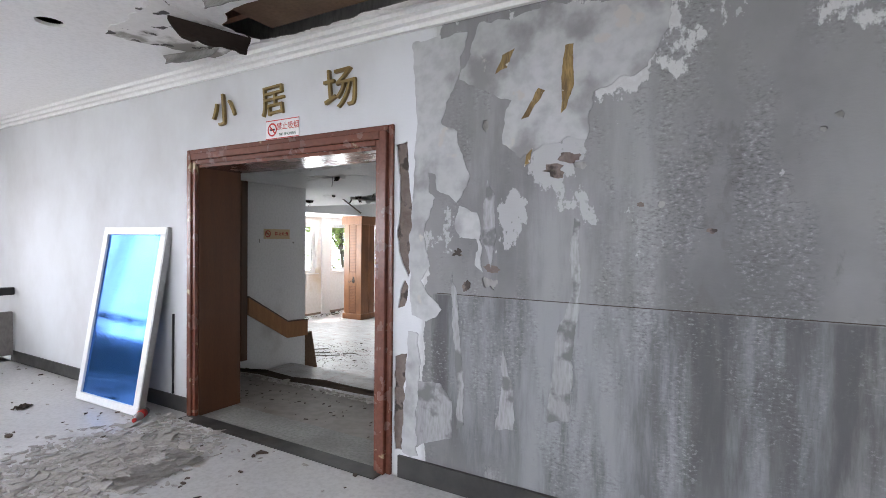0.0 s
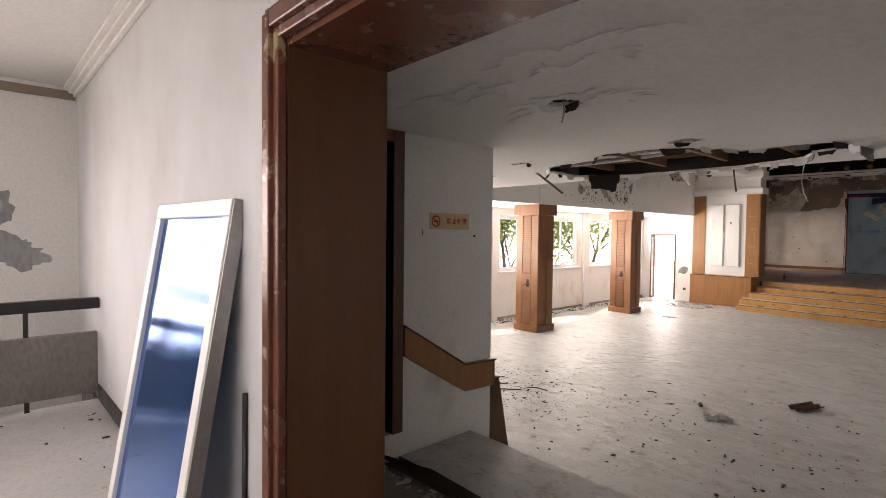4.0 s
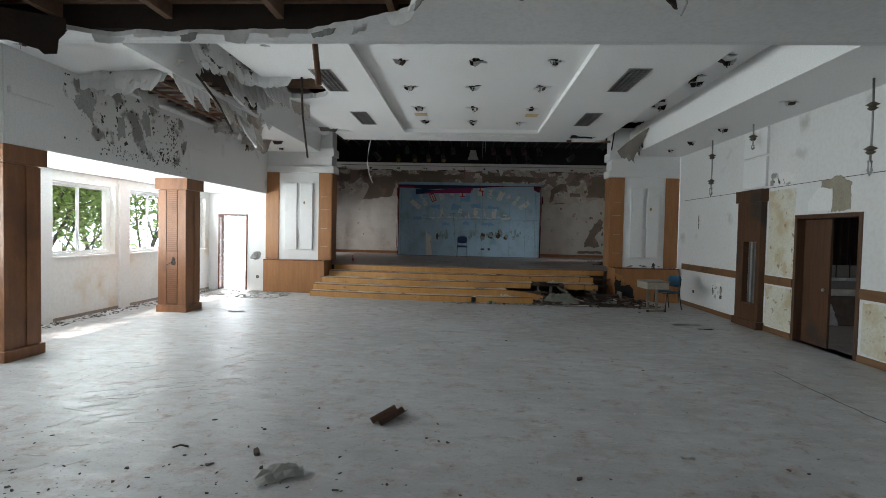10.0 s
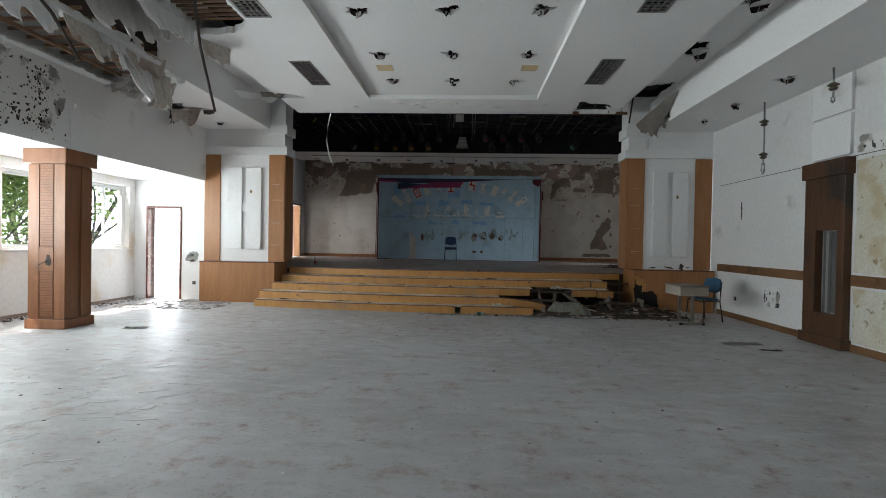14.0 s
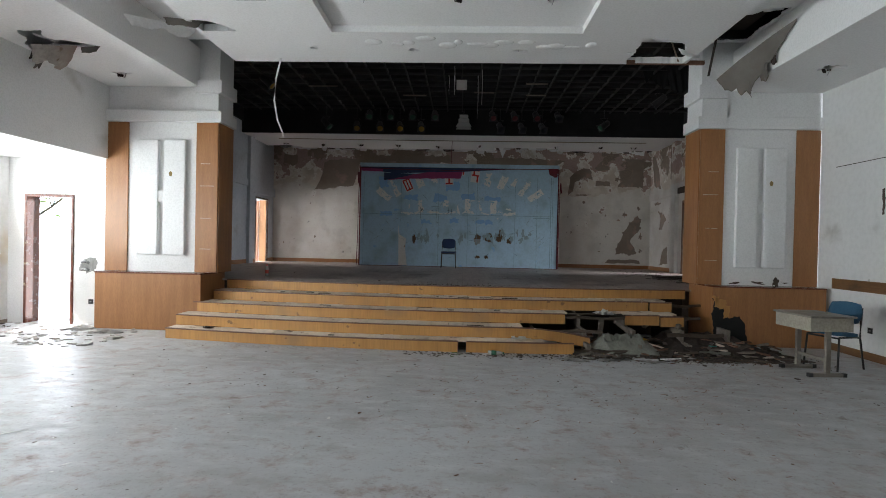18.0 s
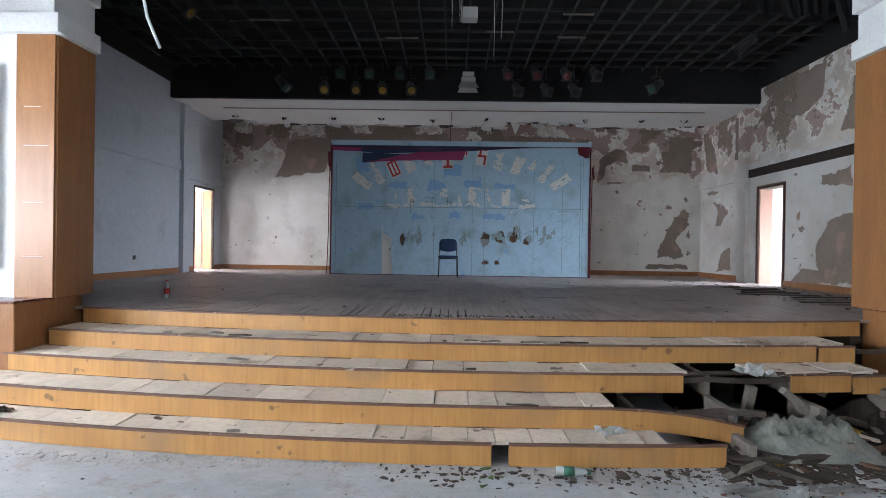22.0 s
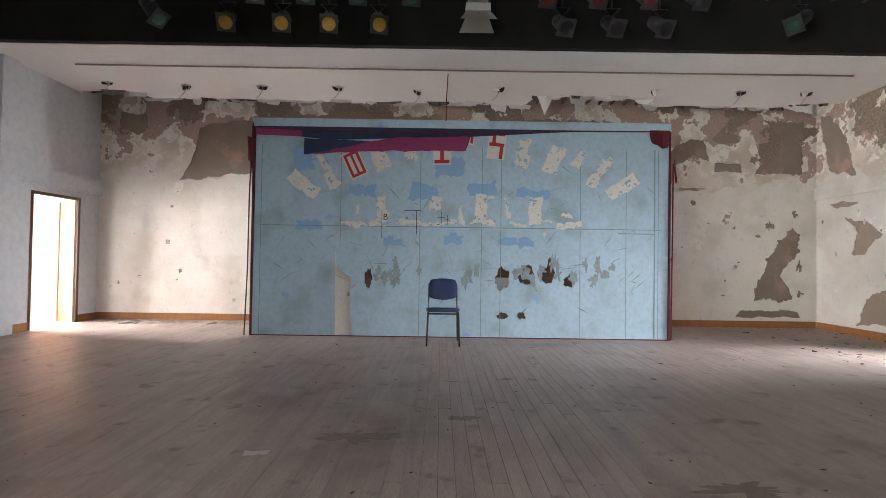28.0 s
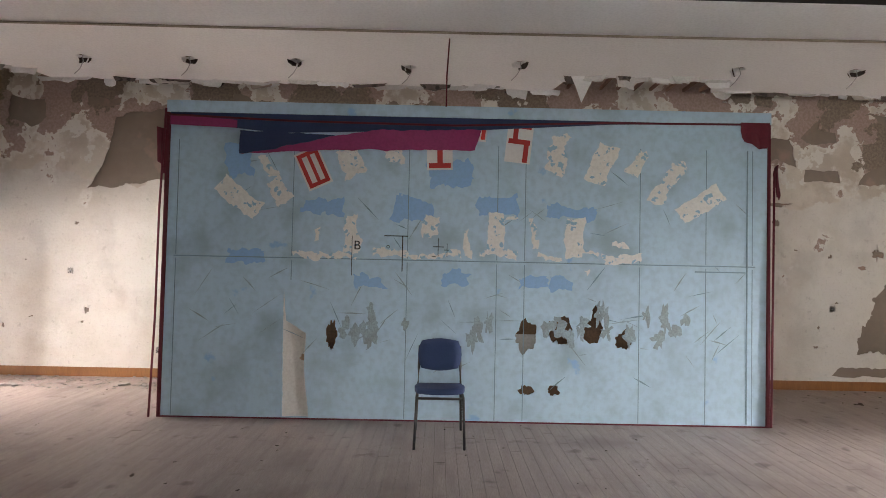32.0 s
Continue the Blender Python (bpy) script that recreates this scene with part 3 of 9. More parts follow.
    ln.new(col, bsdf.inputs["Base Color"])
    bsdf.inputs["Roughness"].default_value = 0.85
    bp = n.new("ShaderNodeBump")
    bp.inputs["Strength"].default_value, bp.inputs["Distance"].default_value = 0.45, 0.01
    ln.new(op("ADD", op("MULTIPLY", pits, -0.9), op("ADD", op("MULTIPLY", grit, 0.25), op("MULTIPLY", damp, -0.4))), bp.inputs["Height"])
    ln.new(bp.outputs[0], bsdf.inputs["Normal"])


lobby_nodes(lw.node_tree)
M["lobbywall"] = lw


def peel_material(name, fail, base=(0.76, 0.735, 0.69)):
    """Old paint that flakes in layers: cream paint, pinkish undercoat, brown bare plaster; it fails most under the leaking ceiling."""
    m = bpy.data.materials.new(name)
    m.use_nodes = True
    nt = m.node_tree
    n, ln = nt.nodes, nt.links
    geo = n.new("ShaderNodeNewGeometry")
    sep = n.new("ShaderNodeSeparateXYZ")
    ln.new(geo.outputs["Position"], sep.inputs[0])

    def tex(scale, detail, shift):
        mp = n.new("ShaderNodeMapping")
        mp.inputs["Location"].default_value = shift
        ln.new(geo.outputs["Position"], mp.inputs[0])
        t = n.new("ShaderNodeTexNoise")
        t.inputs["Scale"].default_value, t.inputs["Detail"].default_value, t.inputs["Roughness"].default_value = scale, detail, 0.6
        ln.new(mp.outputs[0], t.inputs["Vector"])
        return t.outputs[0]

    def rng(src, a, b, c=0.0, d=1.0):
        r = n.new("ShaderNodeMapRange")
        r.interpolation_type = "SMOOTHSTEP"
        for k, v in zip((1, 2, 3, 4), (a, b, c, d)):
            r.inputs[k].default_value = v
        ln.new(src, r.inputs[0])
        return r.outputs[0]

    def add(a, b):
        x = n.new("ShaderNodeMath")
        ln.new(a, x.inputs[0]), ln.new(b, x.inputs[1])
        return x.outputs[0]

    def mixc(f, a, b):
        x = n.new("ShaderNodeMix")
        x.data_type = "RGBA"
        ln.new(f, x.inputs[0])
        for sock, v in ((x.inputs[6], a), (x.inputs[7], b)):
            if isinstance(v, tuple):
                sock.default_value = (*v, 1)
            else:
                ln.new(v, sock)
        return x.outputs[2]
    leak = rng(sep.outputs[2], 2.9, 4.3, fail, fail + 0.21)
    low, mid, fine = tex(1.0, 10, (3, 1, 7)), tex(2.1, 10, (0, 5, 2)), tex(30, 4, (0, 0, 0))
    col = mixc(rng(tex(0.7, 6, (9, 2, 0)), 0.4, 0.7), base, tuple(c * k for c, k in zip(base, (0.82, 0.78, 0.74))))
    wave = n.new("ShaderNodeMath")
    wave.operation = "MULTIPLY"
    ln.new(tex(0.9, 9, (5, 8, 3)), wave.inputs[0])
    wave.inputs[1].default_value = 1.5
    upper = rng(add(sep.outputs[2], wave.outputs[0]), 4.16, 4.2, 0.0, 0.85)
    old = mixc(rng(tex(1.6, 9, (2, 6, 6)), 0.42, 0.6), (0.7, 0.635, 0.555), (0.55, 0.465, 0.39))
    col = mixc(upper, col, old)
    col = mixc(rng(add(low, leak), 0.5, 0.68, 0.0, 0.5), col, (0.52, 0.45, 0.38))
    col = mixc(rng(fine, 0.5, 0.75, 0.0, 0.3), col, (0.5, 0.46, 0.41))
    col = mixc(rng(add(tex(4.2, 8, (4, 4, 1)), leak), 0.66, 0.668, 0.0, 0.8), col, (0.8, 0.78, 0.735))
    col = mixc(rng(add(mid, leak), 0.56, 0.645, 0.0, 0.75), col, (0.8, 0.775, 0.73))
    col = mixc(rng(tex(1.5, 9, (6, 2, 9)), 0.5, 0.66, 0.0, 0.3), col, (0.46, 0.44, 0.41))
    col = mixc(rng(tex(9.0, 8, (1, 7, 3)), 0.6, 0.68, 0.0, 0.35), col, (0.4, 0.37, 0.34))
    pink, bare = rng(add(mid, leak), 0.645, 0.655), rng(add(low, leak), 0.69, 0.7)
    col = mixc(pink, col, mixc(rng(fine, 0.35, 0.65), (0.46, 0.34, 0.3), (0.36, 0.26, 0.22)))
    col = mixc(bare, col, mixc(rng(fine, 0.35, 0.65), (0.3, 0.24, 0.19), (0.21, 0.165, 0.13)))
    bsdf = n["Principled BSDF"]
    ln.new(col, bsdf.inputs["Base Color"])
    bsdf.inputs["Roughness"].default_value = 0.9
    bp = n.new("ShaderNodeBump")
    bp.inputs["Strength"].default_value, bp.inputs["Distance"].default_value, bp.invert = 0.6, 0.008, True
    ln.new(add(add(pink, bare), fine), bp.inputs["Height"])
    ln.new(bp.outputs[0], bsdf.inputs["Normal"])
    return m


def leaf_material(name, a, b):
    """Thin leaves that let some light through, each with its own tint."""
    m = bpy.data.materials.new(name)
    m.use_nodes = True
    n, ln = m.node_tree.nodes, m.node_tree.links
    geo, ramp_, tr, mx = n.new("ShaderNodeNewGeometry"), n.new("ShaderNodeMix"), n.new("ShaderNodeBsdfTranslucent"), n.new("ShaderNodeMixShader")
    ramp_.data_type = "RGBA"
    ramp_.inputs[6].default_value, ramp_.inputs[7].default_value = (*a, 1), (*b, 1)
    ln.new(geo.outputs["Random Per Island"], ramp_.inputs[0])
    bsdf = n["Principled BSDF"]
    bsdf.inputs["Roughness"].default_value = 0.55
    ln.new(ramp_.outputs[2], bsdf.inputs["Base Color"]), ln.new(ramp_.outputs[2], tr.inputs[0])
    mx.inputs[0].default_value = 0.6
    ln.new(bsdf.outputs[0], mx.inputs[1]), ln.new(tr.outputs[0], mx.inputs[2])
    ln.new(mx.outputs[0], n["Material Output"].inputs[0])
    return m


M["peel"] = peel_material("flaking_cream_stage_paint", -0.055)
M["peel_side"] = peel_material("badly_flaking_stage_paint", -0.075, (0.66, 0.645, 0.615))
M["leaf"] = leaf_material("green_leaf", (0.2, 0.31, 0.09), (0.42, 0.5, 0.2))
M["leaf_dry"] = leaf_material("dry_yellow_leaf", (0.42, 0.3, 0.1), (0.3, 0.19, 0.06))
M["streak_paint"] = mat("thin_grey_paint_run", (0.34, 0.348, 0.358), 0.9, (0.25, 0.255, 0.262), bump=0.4, scale=3, fine=40, amount=0.6, stretch=(2, 1, 0.4), stain=(0.15, 0.152, 0.155), stain_at=(0.5, 0.6), stain_scale=7)
M["lobbypaint"] = mat("old_white_lobby_paint", (0.44, 0.45, 0.46), 0.85, (0.34, 0.345, 0.35), bump=0.3, scale=2.0, fine=18, amount=0.4, stain=(0.22, 0.222, 0.225), stain_at=(0.5, 0.66), stain_scale=3.2, stain2=(0.42, 0.4, 0.38), stain2_at=(0.62, 0.66), stain2_scale=6)
M["oldgrey"] = mat("pale_grey_bare_skim", (0.44, 0.44, 0.435), 0.9, (0.34, 0.34, 0.335), bump=0.3, scale=3, fine=26, amount=0.5)
M["teal_leaf"] = mat("fresh_green_leaf", (0.08, 0.14, 0.02), 0.6, (0.05, 0.09, 0.02), amount=0.4)
M["glue"] = mat("brown_glue_smear", (0.3, 0.2, 0.07), 0.7, (0.14, 0.09, 0.035), bump=0.4, scale=14, fine=60, amount=0.7, stretch=(3, 1, 0.5), stain=(0.5, 0.48, 0.42), stain_at=(0.58, 0.64), stain_scale=25)

# ---- plan: the hall floor is level zero, the stage lies along +y ----
XL, XR, CX = -10.0, 3.72, -2.26
LOBBY_Z, STAGE_Z = 0.84, 0.82
LOW_Z, SIDE_Z, MAIN_Z, TRAY_Z = 2.89, 4.12, 4.43, 4.78
LOW_END, FRONT = 5.97, 17.58
PED_Y, PIL_Y, PIL_B = 17.62, 17.95, 18.47
SXL, SXR, SY = -8.64, 4.15, 26.68
WINDOWS = [(3.6, 5.2), (5.6, 7.3), (7.76, 9.54), (10.15, 11.9), (12.14, 13.92), (14.42, 16.1), (16.4, 17.75)]


def struct(ob, label, category):
    return tagged(ob, label, category, kind="structure")


def on_y(y, toward=-1):
    """Places a plate on a wall in the plane y, its body growing toward the room."""
    return lambda u, v, w: (u, y + toward * w, v)


def on_x(x, toward=1):
    return lambda u, v, w: (x + toward * w, u, v)


def on_z(z, toward=1):
    return lambda u, v, w: (u, v, z + toward * w)


def rect(u0, u1, v0, v1):
    return [(u0, v0), (u1, v0), (u1, v1), (u0, v1)]


def plate(name, outline, holes, place, thick, material, parent=None, label=""):
    return part(name, fill_bm(outline, holes, place, thick), material, parent, label)


def rod(name, points, r, material, parent=None, label="", sides=6):
    """A bent bar, cable or pipe through a few points."""
    bm = bmesh.new()
    rings = []
    pts = [Vector(p) for p in points]
    for i, p in enumerate(pts):
        d = (pts[min(i + 1, len(pts) - 1)] - pts[max(i - 1, 0)]).normalized()
        side = d.cross(Vector((0, 0, 1)))
        side = side.normalized() if side.length > 1e-3 else Vector((1, 0, 0))
        up = side.cross(d).normalized()
        rings.append([bm.verts.new(p + r * (side * math.cos(6.2832 * k / sides) + up * math.sin(6.2832 * k / sides))) for k in range(sides)])
    for a, b in zip(rings, rings[1:]):
        for k in range(sides):
            bm.faces.new((a[k], a[(k + 1) % sides], b[(k + 1) % sides], b[k]))
    bm.faces.new(rings[0]), bm.faces.new(rings[-1][::-1])
    return part(name, bm, material, parent, label, smooth=True)


def lathe(name, profile, at, material, parent=None, label="", sides=16, m=None):
    """A turned body from (radius, height) pairs."""
    bm = bmesh.new()
    rings = []
    for r, h in profile:
        rings.append([bm.verts.new((r * math.cos(6.2832 * k / sides), r * math.sin(6.2832 * k / sides), h)) for k in range(sides)])
    for a, b in zip(rings, rings[1:]):
        for k in range(sides):
            bm.faces.new((a[k], a[(k + 1) % sides], b[(k + 1) % sides], b[k]))
    bm.faces.new(rings[0][::-1]), bm.faces.new(rings[-1])
    bmesh.ops.transform(bm, matrix=Matrix.Translation(at) @ (m or Matrix()), verts=bm.verts[:])
    return part(name, bm, material, parent, label, smooth=True)


def lettering(name, body, size, m, material, parent, depth=0.004, label="", bold=0.0):
    cu = bpy.data.curves.new(name, "FONT")
    cu.body, cu.size, cu.extrude, cu.offset = body, size, depth, bold
    cu.align_x, cu.align_y = "CENTER", "CENTER"
    ob = new(name, cu)
    cu.materials.append(material)
    ob.parent = parent
    ob.matrix_parent_inverse = parent.matrix_basis.inverted()
    ob.matrix_basis = m
    if label:
        ob["label"] = label
    return ob


def flap_bm(origin, along, length, drop, seed, curl=0.3, thick=0.012):
    """A torn sheet that hangs from an edge: ragged at its lower end and curled."""
    rnd = random.Random(seed)
    o, a = Vector(origin), Vector(along).normalized()
    out = a.cross(Vector((0, 0, 1))).normalized()
    n, rows = max(6, int(length / 0.05)), 6
    bm = bmesh.new()
    low = [max(0.15, min(1.0, 0.74 + 0.4 * noise.noise((i * 0.17 + seed * 2.3, seed * 0.7, 0.0)) + 0.14 * noise.noise((i * 0.7, seed * 1.9, 4.0)) + rnd.uniform(-0.03, 0.03))) for i in range(n + 1)]
    grid = []
    for i in range(n + 1):
        col = []
        for j in range(rows):
            f = j / (rows - 1) * low[i]
            u = (i / n - 0.5) * length * (1 - 0.35 * f) + rnd.uniform(-0.2, 0.2) * length / n
            col.append(bm.verts.new(o + a * u + Vector((0, 0, -drop * f)) + out * (curl * drop * f * f + 0.05 * drop * math.sin(i * 1.7 + seed) * f)))
        grid.append(col)
    for i in range(n):
        for j in range(rows - 1):
            bm.faces.new((grid[i][j], grid[i + 1][j], grid[i + 1][j + 1], grid[i][j + 1]))
    ext = bmesh.ops.extrude_face_region(bm, geom=bm.faces[:])
    bmesh.ops.translate(bm, verts=[g for g in ext["geom"] if isinstance(g, bmesh.types.BMVert)], vec=out * min(thick, 0.008))
    return bm


def flap(name, origin, along, length, drop, seed, material, parent, curl=0.3, label=""):
    return part(name, flap_bm(origin, along, length, drop, seed, curl), material, parent, label)


# ---- setting: floors ----
struct(box("floor", XL - 0.3, XR + 0.3, 3.06, 18.62, -0.25, 0.0, M["screed"]), "grey dusty concrete hall floor with reddish stains", "floor")
struct(box("floor_lobby", -6.3, 5.0, -5.0, 0.976, LOBBY_Z - 0.2, LOBBY_Z, M["terrazzo"]), "pale dusty lobby floor strewn with plaster flakes", "floor")
struct(box("floor_landing", -4.15, 1.0, 1.314, 2.05, -0.2, LOBBY_Z - 0.006, M["landing"]), "bare dusty concrete landing inside the hall door", "floor")
threshold = struct(box("threshold", -2.95, -1.15, 0.96, 1.325, LOBBY_Z - 0.2, LOBBY_Z - 0.004, M["landing"]), "dusty concrete door threshold", "threshold")
box("stone_strip", -3.0, -1.1, 0.86, 0.99, LOBBY_Z + 0.001, LOBBY_Z + 0.006, M["kerb"], threshold, "chipped black stone strip across the doorway")
for k in range(4):
    y0 = 2.05 + 0.26 * k
    st = box("step_%d" % (k + 1), -4.15, 1.0, y0, 3.086, -0.2 if k == 3 else LOBBY_Z - 0.168 * (k + 2) - 0.001, LOBBY_Z - 0.168 * (k + 1), M["screed"], None, "", 0.008)
    struct(st, "worn concrete entrance step down into the hall", "step")
struct(box("ground_outside", -400, 400, -400, 400, -3.6, -3.5, M["grass"]), "dull green ground outside the building", "ground")
struct(box("floor_stage_sub", SXL, SXR, 18.6, SY, 0.0, STAGE_Z - 0.012, M["joint"]), "dark underfloor beneath the stage boards", "floor")

# ---- setting: hall walls ----
wall("wall_windows", "x", XL, -0.3, 3.11, 17.95, -3.5, 5.6, M["windowwall"], "white plaster window wall, damp and stained near the floor", [(a, b, 1.22, 2.68) for a, b in WINDOWS])
w_right = wall("wall_right", "x", XR, 0.25, 3.31, 17.95, -0.2, 5.6, M["hallwall"], "white plaster side wall with mould and blistered yellow patches", [(11.2, 12.72, 0.0, 2.25), (13.78, 14.28, 0.5, 1.77)])
wall("wall_entry_left", "x", -4.15, -0.2, 1.314, 3.11, 0.0, 5.6, M["white"], "grubby white wall beside the entrance stairs", [(1.5, 2.31, LOBBY_Z, 2.81)])
wall("wall_entry_right", "x", 1.0, 0.2, 1.314, 3.11, 0.0, 5.6, M["white"], "grubby white wall beside the entrance stairs")
wall("wall_rear_left", "y", 3.31, -0.2, XL, -4.15, -0.2, 5.6, M["white"], "white rear wall of the hall")
wall("wall_rear_right", "y", 3.31, -0.2, 1.0, XR, -0.2, 5.6, M["white"], "white rear wall of the hall")
w_end = wall("wall_end_left", "y", 17.95, 0.25, XL, -8.26, 0, 5.6, M["white"], "bright white end wall of the window aisle", [(-9.66, -8.86, 0.0, 2.2)])
struct(box("roof", XL - 0.3, 6.5, -6.0, 28.0, 5.6, 5.8, M["void"]), "concrete roof slab coloured near black for the shade above the torn ceilings", "roof")
wall("wall_store", "x", -6.2, -0.2, 1.314, 3.11, 0.0, 5.6, M["white"], "wall of the dark store beside the entrance")
struct(box("floor_store", -6.2, -4.35, 1.314, 3.11, LOBBY_Z - 0.2, LOBBY_Z, M["screed"]), "dark store floor", "floor")
# room behind the hall's side door; dark wall and floor colours put its dimness in
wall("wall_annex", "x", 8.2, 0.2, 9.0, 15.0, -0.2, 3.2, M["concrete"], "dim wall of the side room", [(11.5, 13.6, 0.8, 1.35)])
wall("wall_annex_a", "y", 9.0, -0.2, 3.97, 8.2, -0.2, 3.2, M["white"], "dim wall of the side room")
wall("wall_annex_b", "y", 15.0, 0.2, 3.97, 8.2, -0.2, 3.2, M["concrete"], "side room wall coloured dark for the room's dimness")
struct(box("floor_annex", 3.97, 8.4, 9.0, 15.0, -0.2, -0.002, M["landing"]), "dusty floor of the side room", "floor")
struct(box("ceiling_annex", 3.97, 8.4, 9.0, 15.0, 3.2, 3.3, M["ceil"]), "dim ceiling of the side room", "ceiling")

# ---- setting: ceilings ----
big = rag([(-4.51, 4.55), (-3.95, 4.45), (-3.72, 4.2), (-3.3, 4.22), (-2.93, 4.4), (-2.86, 4.61), (-2.82, 4.75), (-2.51, 4.75), (-2.26, 4.77), (-2.17, 4.88), (-2.14, 5.06), (-2.23, 5.22), (-2.45, 5.3), (-2.56, 5.62), (-3.13, 5.88), (-4.28, 5.9), (-4.55, 5.76), (-4.84, 5.5), (-4.78, 4.95)], 0.09, 0.018, 5)
low_holes = [big, blob(-2.95, 4.02, 0.13, 0.09, 3), blob(-1.32, 4.22, 0.16, 0.13, 4, rough=0.5), rag([(-2.07, 4.96), (-1.91, 4.89), (-1.7, 4.84), (-1.6, 4.83), (-1.52, 5.07), (-1.7, 4.98), (-1.89, 4.99)], 0.07, 0.014, 6),
             blob(-1.4, 5.37, 0.1, 0.08, 7, rough=0.5), blob(-4.56, 4.17, 0.1, 0.06, 8, rough=0.5), blob(-5.55, 4.78, 0.11, 0.05, 9, rough=0.5), blob(-6.27, 5.38, 0.08, 0.07, 10, rough=0.5),
             blob(-2.95, 2.5, 0.09, 0.07, 11, rough=0.4)]
ceil_low = struct(plate("ceiling_low", rect(-8.23, XR, 1.314, LOW_END), low_holes, on_z(LOW_Z), 0.025, M["ceil"]), "white low rear ceiling torn open to its timber battens", "ceiling")
struct(box("ceiling_aisle", XL, -8.43, 3.31, 17.95, 2.87, 3.0, M["ceil"]), "white ceiling over the window aisle", "ceiling")
struct(box("beam_left", -8.43, -8.23, 3.31, 17.95, 2.87, 5.6, M["white"]), "white beam above the columns, mould-stained and peeling", "beam")
struct(box("fascia_low", -8.228, XR, LOW_END, LOW_END + 0.12, LOW_Z + 0.026, 5.6, M["white"]), "white fascia where the ceiling steps up", "fascia")

ruin_l = rag([(-8.1, 10.7), (-6.85, 10.4), (-6.85, 13.0), (-7.2, 14.6), (-8.05, 14.4)], 0.12, 0.05, 12)
soff_l_holes = [ruin_l, blob(-7.9, 9.3, 0.16, 0.09, 13, rough=0.5), rag([(-8.18, 16.42), (-8.08, 16.1), (-7.8, 15.68), (-7.5, 15.66), (-7.62, 15.92), (-7.3, 16.04), (-7.12, 16.18), (-7.4, 16.2), (-7.7, 16.15), (-7.98, 16.22)], 0.08, 0.03, 14), blob(-7.57, 17.28, 0.12, 0.05, 15, rough=0.8)]
struct(plate("soffit_left", rect(-8.228, -6.683, LOW_END + 0.12, PIL_Y - 0.002), soff_l_holes, on_z(SIDE_Z), 0.03, M["ceil"]), "white side soffit, torn open and hanging in shreds", "ceiling")
soff_r_holes = [blob(3.0, y, 0.13, 0.1, 20 + i, rough=0.9) for i, y in enumerate((9.2, 11.9, 14.1, 15.6, 16.8))] + [blob(2.75, 7.6, 0.13, 0.08, 27, rough=0.5)]
struct(plate("soffit_right", rect(2.3, XR - 0.002, LOW_END + 0.12, PIL_Y - 0.002), soff_r_holes, on_z(SIDE_Z), 0.03, M["ceil"]), "white side soffit with torn lamp holes", "ceiling")
tear_f = rag([(11.2, 4.2), (13.6, 4.2), (13.4, 4.7), (11.4, 4.7)], 0.12, 0.04, 28)
fas = plate("fascia_left", rect(LOW_END + 0.12, PIL_Y - 0.002, SIDE_Z - 0.004, TRAY_Z - 0.001), [tear_f], on_x(-6.65, -1), 0.03, M["ceil"])
struct(fas, "white cove fascia with a blackened tear", "fascia")
struct(box("fascia_right", 2.27, 2.298, LOW_END + 0.12, PIL_Y - 0.002, SIDE_Z, TRAY_Z, M["ceil"]), "white cove fascia", "fascia")
tray_hole = rag([(1.45, 16.8), (1.66, 16.68), (2.0, 16.42), (2.22, 16.4), (2.24, 17.53), (1.42, 17.53)], 0.12, 0.03, 29)
struct(plate("ceiling_cove", rect(-6.65, 2.298, LOW_END + 0.12, FRONT), [tray_hole, rag([(-6.55, 11.3), (-5.9, 11.3), (-5.95, 13.7), (-6.5, 13.8)], 0.12, 0.04, 30), rect(-5.7, 1.2, 6.3, 17.3)] + [blob(1.75, y, 0.2, 0.2, 31 + i, rough=0.9) for i, y in enumerate((9.6, 11.6, 12.8, 14.6))], on_z(TRAY_Z), 0.03, M["ceil"]), "grey-white cove ceiling with torn holes", "ceiling")
vents = [(-4.72, 11.95), (-4.72, 14.85), (0.35, 11.85), (0.35, 14.75), (-4.72, 8.6), (0.35, 8.6)]


def vent_rect(x, y):
    return rect(x - 0.17, x + 0.17, y - 0.62, y + 0.62)


struct(plate("ceiling_panel_left", rect(-5.85, -3.98, LOW_END + 0.12, 16.42), [rag([(-5.8, 11.9), (-5.0, 11.8), (-4.92, 12.7), (-5.3, 13.1), (-5.78, 13.2)], 0.12, 0.04, 36), rag([(-5.8, 16.05), (-5.5, 16.12), (-5.3, 16.4), (-5.8, 16.4)], 0.08, 0.02, 37)] + [vent_rect(x, y) for x, y in vents if x < -3] + [blob(-5.2, 10.3, 0.06, 0.05, 38)], on_z(MAIN_Z), 0.095, M["ceil"]), "white ceiling panel with vent openings and a torn edge", "ceiling")
struct(plate("ceiling_panel_right", rect(-0.53, 1.33, LOW_END + 0.12, 16.42), [vent_rect(x, y) for x, y in vents if x > -3], on_z(MAIN_Z), 0.095, M["ceil"]), "white ceiling panel with vent openings", "ceiling")
lamp_holes = [(-3.42, 12.65), (-2.2, 12.62), (-1.0, 12.62), (-3.38, 14.22), (-2.2, 14.2), (-1.0, 14.2), (-3.36, 15.55), (-2.2, 15.55), (-1.08, 15.6), (-3.4, 11.2), (-2.2, 11.2), (-0.95, 11.2)]
